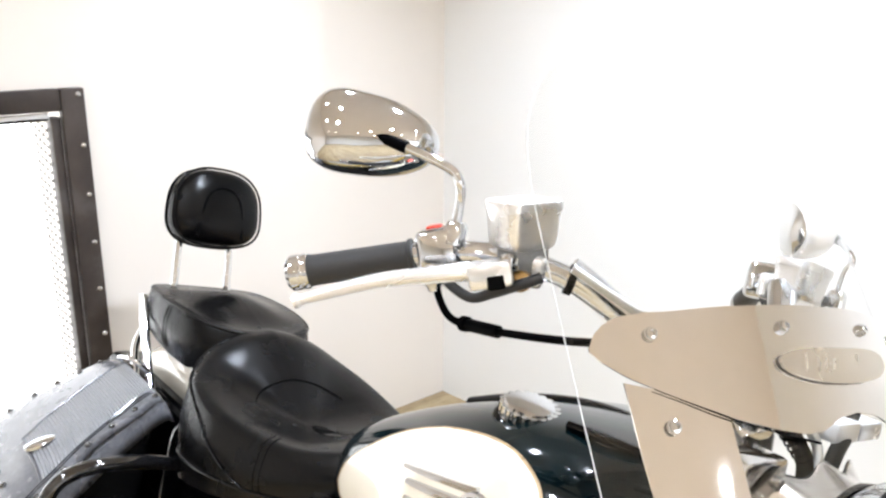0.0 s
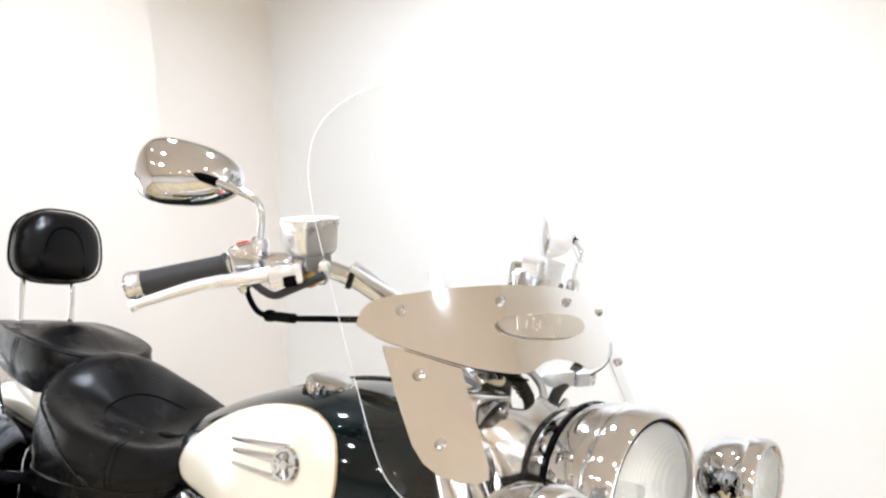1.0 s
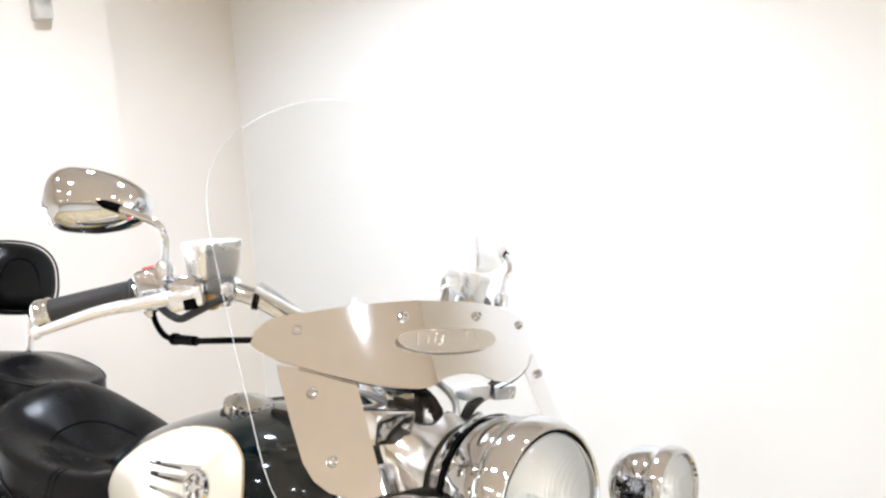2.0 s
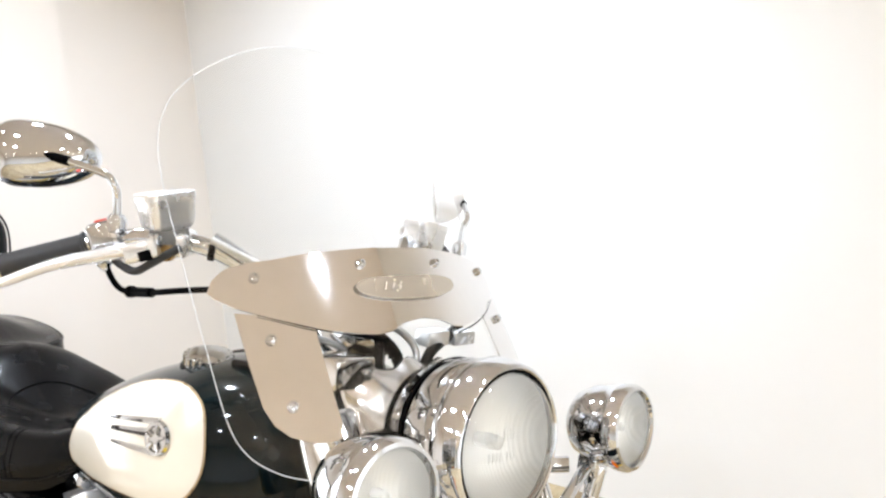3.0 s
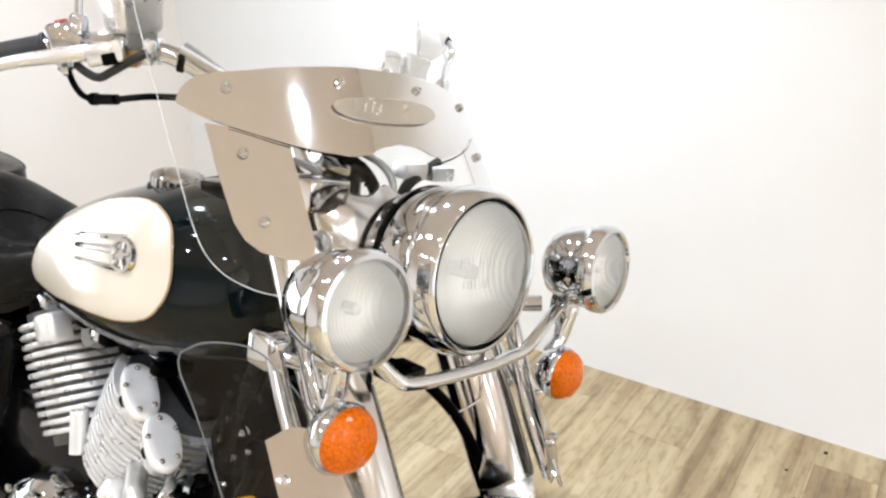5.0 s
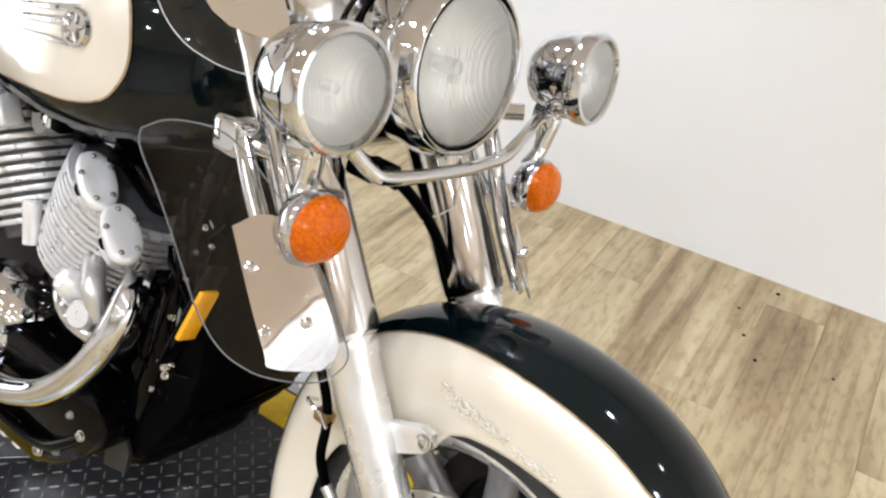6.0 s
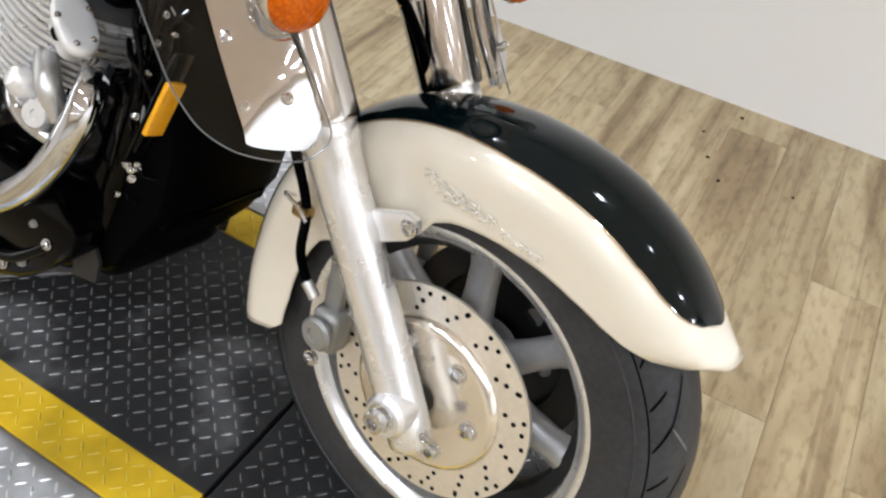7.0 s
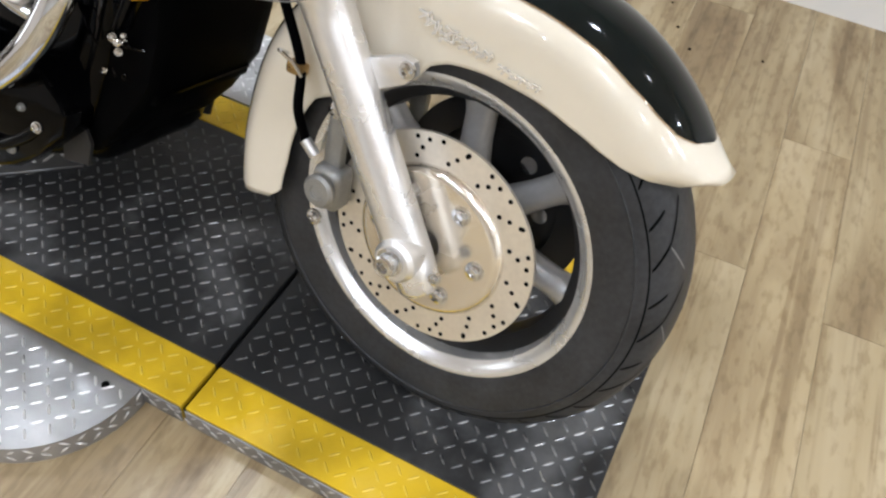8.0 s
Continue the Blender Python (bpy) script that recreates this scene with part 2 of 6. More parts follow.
def tread(name, color, rough, metal, wear, spec=0.3):
    m, nt, b = mat(name)
    link(nt, ramp(nt, grain(nt, 6, 6), [(0.32, tuple(c * 0.6 for c in color)), (0.55, color), (0.75, tuple(min(1, c + wear) for c in color))]), b.inputs["Base Color"])
    link(nt, value_ramp(nt, grain(nt, 25, 5), rough - 0.1, rough + 0.12), b.inputs["Roughness"])
    b.inputs["Metallic"].default_value = metal
    b.inputs["Specular IOR Level"].default_value = spec
    bump(nt, b, grain(nt, 120, 4), 0.15, 0.001)
    return m


PLATE_BLACK = tread("black_tread_plate", (0.022, 0.022, 0.0222), 0.46, 0.0, 0.10, 0.25)
PLATE_YELLOW = tread("yellow_tread_paint", (0.60, 0.39, 0.012), 0.5, 0.0, 0.06)
PLATE_SILVER = tread("silver_tread_plate", (0.34, 0.336, 0.332), 0.40, 0.75, 0.2)
PLATE_GREY = tread("dull_tread_sheet", (0.20, 0.20, 0.20), 0.42, 0.7, 0.12)
STUD_BLACK = tread("worn_black_tread", (0.09, 0.09, 0.092), 0.30, 0.6, 0.30)
STUD_YELLOW = tread("worn_yellow_tread", (0.62, 0.43, 0.04), 0.42, 0.0, 0.1)
STUD_SILVER = tread("bright_tread", (0.70, 0.695, 0.69), 0.32, 0.7, 0.15)
FRAME_METAL = tread("rusted_dark_frame_steel", (0.06, 0.048, 0.042), 0.5, 0.4, 0.05)
MESH_METAL = simple("perforated_sheet", (0.20, 0.20, 0.20), 0.45, 0.6)


def lamp_glow():
    m, nt, b = mat("lamp_glow")
    b.inputs["Base Color"].default_value = (1, 1, 1, 1)
    b.inputs["Emission Color"].default_value = (1.0, 0.97, 0.92, 1)
    b.inputs["Emission Strength"].default_value = 25.0
    return m


LAMP_GLOW = lamp_glow()


def daylight():
    m, nt, b = mat("bright_outdoors")
    b.inputs["Base Color"].default_value = (0.9, 0.92, 0.95, 1)
    b.inputs["Emission Color"].default_value = (0.94, 0.97, 1.0, 1)
    b.inputs["Emission Strength"].default_value = 3.5
    return m


OUTDOORS = daylight()


# ---- mesh helpers ----
def mesh_object(name, bm, material, smooth=True):
    me = bpy.data.meshes.new(name)
    bm.normal_update()
    bm.to_mesh(me)
    bm.free()
    if smooth:
        me.polygons.foreach_set("use_smooth", [True] * len(me.polygons))
        me.set_sharp_from_angle(angle=radians(38))
    me.materials.append(material)
    return new(name, me)


def part(name, bm, material, parent, label="", smooth=True):
    ob = mesh_object(name, bm, material, smooth)
    ob.parent = parent
    return tagged(ob, label)


def thing(name, label, category, m=None, group=""):
    e = new(name)
    e.empty_display_size = 0.1
    e.matrix_world = m if m is not None else Matrix()
    return tagged(e, label, category, group)


def box(bm, lo, hi, bevel=0.0, seg=2):
    c = [(a + b) / 2 for a, b in zip(lo, hi)]
    s = [b - a for a, b in zip(lo, hi)]
    r = bmesh.ops.create_cube(bm, size=1.0, matrix=Matrix.Translation(c) @ Matrix.Diagonal((*s, 1)))
    if bevel:
        edges = list({e for v in r["verts"] for e in v.link_edges})
        bmesh.ops.bevel(bm, geom=edges, offset=bevel, segments=seg, profile=0.5, affect="EDGES")
    return bm


def aim(o, d, up=(0, 0, 1)):
    """A frame at o whose z axis points along d."""
    z = Vector(d).normalized()
    u = Vector(up)
    if abs(z.dot(u)) > 0.98:
        u = Vector((1, 0, 0))
    x = u.cross(z).normalized()
    y = z.cross(x)
    return Matrix.Translation(o) @ Matrix((x, y, z)).transposed().to_4x4()


def lathe(bm, profile, m=None, seg=40, close=True, sx=1.0, sy=1.0):
    """Turns (radius, height) pairs round z."""
    m = m or Matrix()
    rings = []
    for r, z in profile:
        if r < 1e-6:
            rings.append([bm.verts.new(m @ Vector((0, 0, z)))])
        else:
            rings.append([bm.verts.new(m @ Vector((sx * r * math.cos(2 * math.pi * k / seg), sy * r * math.sin(2 * math.pi * k / seg), z))) for k in range(seg)])
    for a, b in zip(rings, rings[1:]):
        for k in range(seg):
            q = [a[k % len(a)], a[(k + 1) % len(a)], b[(k + 1) % len(b)], b[k % len(b)]]
            f = []
            for v in q:
                if v not in f:
                    f.append(v)
            if len(f) > 2:
                bm.faces.new(f)
    return bm


def spline(points, n=8):
    """A smooth way through the points."""
    p = [Vector(q) for q in points]
    if len(p) < 3:
        return [p[0].lerp(p[1], k / n) for k in range(n + 1)]
    p = [2 * p[0] - p[1]] + p + [2 * p[-1] - p[-2]]
    out = []
    for a, b, c, d in zip(p, p[1:], p[2:], p[3:]):
        for k in range(n):
            t = k / n
            out.append(0.5 * ((2 * b) + (c - a) * t + (2 * a - 5 * b + 4 * c - d) * t * t + (3 * b - a - 3 * c + d) * t ** 3))
    return out + [p[-2]]


def tube(bm, points, r, seg=14, smooth_n=7, cap=True, radii=None):
    way = spline(points, smooth_n) if smooth_n else [Vector(q) for q in points]
    n = len(way)
    rings = []
    up = Vector((0.123, 0.2, 0.97)).normalized()
    for k, q in enumerate(way):
        d = (way[min(k + 1, n - 1)] - way[max(k - 1, 0)]).normalized()
        side = d.cross(up)
        if side.length < 0.05:
            side = d.cross(Vector((0, 1, 0)))
        side.normalize()
        up2 = side.cross(d)
        up = up2
        rr = r if radii is None else radii[0] + (radii[1] - radii[0]) * k / (n - 1)
        rings.append([bm.verts.new(q + rr * (math.cos(a) * side + math.sin(a) * up2)) for a in (2 * math.pi * j / seg for j in range(seg))])
    for a, b in zip(rings, rings[1:]):
        for j in range(seg):
            bm.faces.new((a[j], a[(j + 1) % seg], b[(j + 1) % seg], b[j]))
    if cap:
        bm.faces.new(rings[0][::-1])
        bm.faces.new(rings[-1])
    return bm


def loft(bm, rings, closed=True, cap=True):
    vs = [[bm.verts.new(p) for p in ring] for ring in rings]
    m = len(vs[0])
    for a, b in zip(vs, vs[1:]):
        for j in range(m if closed else m - 1):
            bm.faces.new((a[j], a[(j + 1) % m], b[(j + 1) % m], b[j]))
    if cap and closed:
        bm.faces.new(vs[0][::-1])
        bm.faces.new(vs[-1])
    return bm


def slab(bm, outline, thickness, m=None, bevel=0.0):
    """A flat plate: an outline in x, y with a thickness in z."""
    m = m or Matrix()
    bot = [bm.verts.new(m @ Vector((x, y, 0))) for x, y in outline]
    top = [bm.verts.new(m @ Vector((x, y, thickness))) for x, y in outline]
    faces = [bm.faces.new(bot[::-1]), bm.faces.new(top)]
    n = len(outline)
    for k in range(n):
        faces.append(bm.faces.new((bot[k], bot[(k + 1) % n], top[(k + 1) % n], top[k])))
    if bevel:
        bmesh.ops.bevel(bm, geom=list(faces[1].edges) + list(faces[0].edges), offset=bevel, segments=2, profile=0.5, affect="EDGES")
    return bm


def bolt(bm, o, d, r=0.008, h=0.006, seg=14):
    m = aim(o, d)
    lathe(bm, [(0, -0.002), (r * 1.25, -0.002), (r * 1.25, h * 0.25), (r, h * 0.3), (r * 0.95, h * 0.8), (r * 0.55, h), (r * 0.5, h * 0.55), (0, h * 0.55)], m, seg)
    return bm


def interp(table, x):
    xs = [row[0] for row in table]
    return [float(np.interp(x, xs, [row[k] for row in table])) for k in range(1, len(table[0]))]


def smooth_interp(table, x):
    """Catmull-Rom through rows whose first entry grows."""
    i = max(0, min(len(table) - 2, sum(1 for r in table if r[0] <= x) - 1))
    a, b, c, d = table[max(i - 1, 0)], table[i], table[i + 1], table[min(i + 2, len(table) - 1)]
    t = max(0.0, min(1.0, (x - b[0]) / (c[0] - b[0])))
    return [0.5 * (2 * b[k] + (c[k] - a[k]) * t + (2 * a[k] - 5 * b[k] + 4 * c[k] - d[k]) * t * t + (3 * b[k] - a[k] - 3 * c[k] + d[k]) * t ** 3) for k in range(1, len(b))]


# ---- the room ----
PLAT = 0.042


def structure(name, bm, material, label="", smooth=False):
    return tagged(mesh_object(name, bm, material, smooth), label, "", "", "structure")


def wall_box(name, lo, hi, material, label, m=None):
    bm = box(bmesh.new(), lo, hi)
    if m is not None:
        bm.transform(m)
    return structure(name, bm, material, label)


floor = structure("floor", box(bmesh.new(), (-2.5, -5.7, -0.1), (4.3, 1.75, -0.006)), UNDERLAY, "brown underlay below tan vinyl wood planks")
north_m = Matrix.Translation((-2.315, 1.43, 0)) @ Matrix.Rotation(radians(1.6), 4, "Z")
wall_box("wall_north", (-0.6, 0, 0), (6.6, 0.12, CEILING), WALL_WHITE, "plain white painted showroom wall", north_m)
wall_box("wall_west_recess", (-2.5, 0.892, 0), (-2.315, 1.46, CEILING), WALL_WARM, "warm white wall recess in the corner")

# the west wall with the low window's opening
WX, WY, WZ0, WZ1, WT = -0.95, 0.113, 0.32, 1.19, -2.255
bm = bmesh.new()
box(bm, (-2.5, -5.6, 0), (WT, WX, CEILING))
box(bm, (-2.5, WX, 0), (WT, WY, WZ0))
box(bm, (-2.5, WX, WZ1), (WT, WY, CEILING))
box(bm, (-2.5, WY, 0), (WT, 0.89, CEILING))
structure("wall_west", bm, WALL_WARM, "warm white painted wall with a low window opening")
# two unseen walls, added to close the room and shape the chrome's reflections
wall_box("wall_south", (-3.2, -5.7, 0), (4.3, -5.6, CEILING), WALL_TAN, "unseen plain pale grey wall behind the camera")
wall_box("wall_east", (4.2, -5.6, 0), (4.3, 1.9, CEILING), WALL_WHITE, "unseen plain white wall at the far end")
bm = box(bmesh.new(), (-3.2, -5.7, CEILING), (4.3, 2.0, CEILING + 0.1))
structure("ceiling", bm, CEIL_PAINT, "plain beige painted ceiling")

# window: dark riveted steel surround, perforated screen, bright outdoors
window = thing("window_1", "low window in a dark riveted steel frame with perforated metal screen", "window", pose(WT, 0, 0))
window["kind"] = "structure"


def window_bar(name, lo, hi):
    bm = box(bmesh.new(), lo, hi, 0.003)
    return part(name, bm, FRAME_METAL, window)


window_bar("window_frame", (0.002, WY - 0.006, WZ0 - 0.05), (0.03, WY + 0.05, WZ1 + 0.05))
window_bar("window_frame", (0.002, WX - 0.05, WZ1 - 0.004), (0.029, WY - 0.008, WZ1 + 0.05))
window_bar("window_frame", (0.002, WX - 0.05, WZ0 - 0.05), (0.029, WY - 0.008, WZ0 + 0.004))
window_bar("window_frame", (0.002, WX - 0.05, WZ0 + 0.006), (0.03, WX + 0.006, WZ1 - 0.006))
part("inner_strip", box(bmesh.new(), (-0.03, WY - 0.03, WZ0), (0.012, WY - 0.008, WZ1 - 0.02), 0.002), FRAME_METAL, window)
part("inner_strip", box(bmesh.new(), (-0.03, WX, WZ1 - 0.028), (0.010, WY - 0.032, WZ1 - 0.008), 0.002), CHROME, window, "thin bright metal strip under the top bar")
for k in range(8):
    z = WZ1 + 0.035 - k * 0.125
    part("rivet", lathe(bmesh.new(), [(0.0075, -0.002), (0.0072, 0.002), (0.0045, 0.005), (0, 0.006)], aim((0.03, WY + 0.034, z), (1, 0, 0)), 14), CHROME, window)
bm = bmesh.new()
pitch = 0.017
y1, z1 = WY - 0.03, WZ1 - 0.03
for sgn in (-1, 1):
    for k in range(-int((z1 - WZ0) / pitch) - 1, int((y1 - WX) / pitch) + int((z1 - WZ0) / pitch) + 2):
        c = WX + k * pitch
        ends = []
        for z in (WZ0, z1):
            ends.append((c + sgn * (z - WZ0) * 0.8, z))
        (ya, za), (yb, zb) = ends
        lo, hi = sorted(((WX - ya) / (yb - ya), (y1 - ya) / (yb - ya)))
        lo, hi = max(0.0, lo), min(1.0, hi)
        if hi - lo < 0.01:
            continue
        p, q = Vector((-0.018 + 0.001 * sgn, ya + (yb - ya) * lo, za + (zb - za) * lo)), Vector((-0.018 + 0.001 * sgn, ya + (yb - ya) * hi, za + (zb - za) * hi))
        tube(bm, [p, q], 0.0017, 4, 0, False)
screen = part("screen", bm, MESH_METAL, window, "fine perforated metal screen", False)
screen["kind"] = "stuff"
bm = box(bmesh.new(), (-2.95, -1.6, -0.3), (-2.9, 0.8, 1.9))
structure("backdrop", bm, OUTDOORS, "bright overcast daylight outside the window")

# ceiling lamps
lamp_mesh = bmesh.new()
lathe(lamp_mesh, [(0.062, 0.0), (0.062, -0.012), (0.05, -0.016), (0.046, -0.006), (0.046, 0.0)], None, 28)
first = None
for k, (x, y, watts) in enumerate(LAMP_SPOTS):
    if first is None:
        first = thing("ceiling_lamp", "small round white recessed ceiling lamp, lit", "lamp", pose(x, y, CEILING), "rows of ceiling lamps")
        part("trim_ring", lamp_mesh, CEIL_PAINT, first)
        part("glowing_disc", lathe(bmesh.new(), [(0, -0.004), (0.0455, -0.004)], None, 24), LAMP_GLOW, first, "glowing lamp face")
    else:
        copy_thing(first, pose(x, y, CEILING))
    data = bpy.data.lights.new("ceiling_light", "AREA")
    data.shape, data.size, data.energy, data.color = "DISK", 0.09, watts, LAMP_TINT
    data.spread = radians(134)
    ob = new("ceiling_light", data)
    ob.matrix_world = pose(x, y, CEILING - 0.02)

# a small sensor box high on the west wall
sensor = thing("wall_sensor", "small grey plastic sensor high on the warm white wall", "sensor", pose(WT, 0.674, 1.66))
part("housing", box(bmesh.new(), (0, -0.028, -0.022), (0.035, 0.028, 0.06), 0.008, 3), ALU, sensor)

# ---- the platform the motorcycle stands on ----
platform = thing("motorcycle_lift_platform", "low tread-plate lift platform, black with yellow painted borders", "platform")
PX0, PXJ, PX1 = -2.4, -0.283, 0.317
PY0, PY1, YA, YB = -0.302, 0.322, -0.217, 0.24


def plate(name, x0, x1, y0, y1, material, label="", z0=0.0, z1=PLAT):
    return part(name, box(bmesh.new(), (x0, y0, z0), (x1, y1, z1), 0.0015, 1), material, platform, label, False)


for x0, x1 in ((PX0, PXJ - 0.004), (PXJ + 0.004, PX1)):
    plate("deck_plate", x0, x1, YA + 0.0005, YB - 0.0005, PLATE_BLACK, "black tread plate")
    plate("border_strip", x0, x1, PY0, YA, PLATE_YELLOW, "yellow painted border of the tread plate")
    plate("border_strip", x0, x1, YB, PY1, PLATE_YELLOW, "yellow painted border of the tread plate")
    plate("edge_skirt", x0, x1, PY0 - 0.004, PY0 - 0.0005, PLATE_SILVER, "bare tread-plate edge", 0.0, PLAT - 0.003)
plate("hinge_gap", PXJ - 0.004, PXJ + 0.004, PY0 + 0.002, PY1 - 0.002, DARK, "dark hinge gap across the deck", 0.0, PLAT - 0.012)


def treads(bm, x0, x1, y0, y1, z, pitch=0.0235, half=0.0105, wide=0.0026, high=0.0016, inside=None, slope=None):
    """Raised lozenges in the alternating pattern of tread plate."""
    verts, faces = [], []
    for i in range(int(x0 / pitch) - 1, int(x1 / pitch) + 2):
        for j in range(int(y0 / pitch) - 1, int(y1 / pitch) + 2):
            cx, cy = i * pitch, j * pitch
            if not (x0 + 0.008 < cx < x1 - 0.008 and y0 + 0.008 < cy < y1 - 0.008):
                continue
            if inside and not inside(cx, cy):
                continue
            a = radians(45 if (i + j) % 2 else -45) + radians(0)
            c, s = math.cos(a), math.sin(a)
            n = len(verts)
            for u, v, w in ((-half, 0, 0), (-half * 0.5, wide * 0.8, 0), (half * 0.5, wide * 0.8, 0), (half, 0, 0), (half * 0.5, -wide * 0.8, 0), (-half * 0.5, -wide * 0.8, 0),
                            (-half * 0.55, 0, high), (half * 0.55, 0, high)):
                verts.append((cx + u * c - v * s, cy + u * s + v * c, z + w))
            for q in ((0, 6, 1), (1, 6, 7, 2), (2, 7, 3), (3, 7, 4), (4, 7, 6, 5), (5, 6, 0)):
                faces.append([n + k for k in q][::-1])
    me = bpy.data.meshes.new("treads")
    me.from_pydata(verts, [], faces)
    bm.from_mesh(me)
    bpy.data.meshes.remove(me)
    return bm


def tread_part(x0, x1, y0, y1, material, z=PLAT, parent=None, inside=None):
    bm = treads(bmesh.new(), x0, x1, y0, y1, z, inside=inside)
    bmesh.ops.recalc_face_normals(bm, faces=bm.faces)
    ob = part("tread_relief", bm, material, parent or platform, "", False)
    ob["kind"] = "stuff"
    return ob


for x0, x1 in ((PX0 * 0.6, PXJ - 0.006), (PXJ + 0.006, PX1)):
    tread_part(x0, x1, YA, YB, STUD_BLACK)
    tread_part(x0, x1, PY0, YA, STUD_YELLOW)
    tread_part(x0, x1, YB, PY1, STUD_YELLOW)

# silver side wings
wing = thing("lift_side_plate", "bare silver tread-plate side wing with a rounded corner", "platform")


def rounded_corner(x0, x1, y0, y1, r):
    """Outline with its (x1, y0) corner rounded."""
    pts = [(x0, y1), (x0, y0)]
    for k in range(13):
        a = -math.pi / 2 + k / 12 * math.pi / 2
        pts.append((x1 - r + r * math.cos(a), y0 + r + r * math.sin(a)))
    return pts + [(x1, y1)]


out = rounded_corner(-1.6, -0.357, -0.50, PY0 - 0.005, 0.185)
part("top_plate", slab(bmesh.new(), out[::1], PLAT - 0.001), PLATE_SILVER, wing, "", False)
tread_part(-1.5, -0.357, -0.5, PY0, STUD_SILVER, PLAT - 0.001, wing, lambda x, y: (x < -0.542 or y > -0.315 or math.hypot(x + 0.542, y + 0.315) < 0.172) and x < -0.372)
part("screw", bolt(bmesh.new(), (-0.406, -0.327, PLAT - 0.001), (0, 0, 1), 0.005, 0.003), DARK, wing)
far_wing = thing("lift_side_plate", "bare silver tread-plate side wing beyond the yellow border", "platform")
part("top_plate", slab(bmesh.new(), [(-1.6, PY1 + 0.005), (-0.36, PY1 + 0.005), (-0.36, 0.55), (-1.6, 0.55)], PLAT - 0.001), PLATE_SILVER, far_wing, "", False)
tread_part(-1.4, -0.36, PY1 + 0.004, 0.55, STUD_SILVER, PLAT - 0.001, far_wing)
# loose plate lying askew on the deck under the engine
jack = thing("loose_tread_plate", "loose silver tread-plate sheet lying askew on the black deck", "plate", pose(-0.755, 0.014, PLAT, 0, 0, 41.5))
part("sheet", box(bmesh.new(), (-0.36, -0.0, 0.001), (0.0, 0.34, 0.006), 0.001, 1), PLATE_GREY, jack, "", False)
bm = treads(bmesh.new(), -0.36, 0.0, 0.0, 0.34, 0.006, 0.03, 0.015, 0.004, 0.002)
bmesh.ops.recalc_face_normals(bm, faces=bm.faces)
tagged(part("tread_relief", bm, STUD_SILVER, jack, "", False), "", "", "", "stuff")
part("screw", bolt(bmesh.new(), (-0.018, 0.016, 0.006), (0, 0, 1), 0.005, 0.003), CHROME, jack)


def edge_treads(way, normal_of, name, parent, rows=(0.014, 0.030), pitch=0.024, half=0.0095, wide=0.0026, high=0.0014):
    """Lozenges round the upright edge of a plate that follows the way."""
    verts, faces = [], []
    done, k = 0.0, 0
    for a, b in zip(way, way[1:]):
        a, b = Vector((*a, 0)), Vector((*b, 0))
        length, d = (b - a).length, (b - a).normalized()
        n = normal_of(d)
        while done < length:
            for q, z in enumerate(rows):
                c = a + d * min(length, done + (0.5 * pitch if q % 2 else 0.0)) + Vector((0, 0, z))
                ang = radians(38 if (k + q) % 2 else -38)
                u, v = d * math.cos(ang) + Vector((0, 0, math.sin(ang))), -d * math.sin(ang) + Vector((0, 0, math.cos(ang)))
                m0 = len(verts)
                for x, y, w in ((-half, 0, 0), (0, wide, 0), (half, 0, 0), (0, -wide, 0), (-half * 0.4, 0, high), (half * 0.4, 0, high)):
                    verts.append(c + u * x + v * y + n * (w + 0.0002))
                faces += [[m0 + t for t in f] for f in ((0, 4, 1), (1, 4, 5), (1, 5, 2), (2, 5, 3), (3, 5, 4), (3, 4, 0))]
            done += pitch
            k += 1
        done -= length
    me = bpy.data.meshes.new(name)
    me.from_pydata(verts, [], faces)
    bm = bmesh.new()
    bm.from_mesh(me)
    bpy.data.meshes.remove(me)
    bmesh.ops.recalc_face_normals(bm, faces=bm.faces)
    tagged(part(name, bm, STUD_SILVER, parent, "", False), "", "", "", "stuff")


edge_treads([(-1.3, PY0 - 0.004), (PXJ - 0.006, PY0 - 0.004)], lambda d: Vector((0, -1, 0)), "tread_relief", platform)
edge_treads([(PXJ + 0.008, PY0 - 0.004), (PX1 - 0.004, PY0 - 0.004)], lambda d: Vector((0, -1, 0)), "tread_relief", platform)
edge_treads(out[1:], lambda d: Vector((d.y, -d.x, 0)), "tread_relief", wing)


# ---- the motorcycle, leaning on its side stand with the front wheel turned a little ----
BIKE = pose(-0.0044, -0.0759, 0.0474, -16.0, 0, -3.5)
PIVOT = Vector((-0.10, 0, 0.302))
RAKE = radians(31)
STEER = Matrix.Translation(PIVOT) @ Matrix.Rotation(radians(-5), 4, Vector((-math.sin(RAKE), 0, math.cos(RAKE)))) @ Matrix.Translation(-PIVOT)
AXLE = Vector((0, 0, 0.302))
bike = thing("motorcycle", "cream and dark green touring cruiser motorcycle with chrome and clear windshield", "motorcycle", BIKE)
# everything is drawn in the upright frame of the machine: x ahead, y to its left, z up


def fpart(name, bm, material, parent=None, label="", smooth=True):
    """A part that turns with the fork."""
    bm.transform(STEER)
    return part(name, bm, material, parent or bike, label, smooth)


def bpart(name, bm, material, parent=None, label="", smooth=True):
    return part(name, bm, material, parent or bike, label, smooth)




def on_axle(y=0.0):
    """Lathe frame round the front axle, z running to the machine's right."""
    return aim(AXLE + Vector((0, y, 0)), (0, -1, 0))


# front wheel
TYRE_R = 0.315


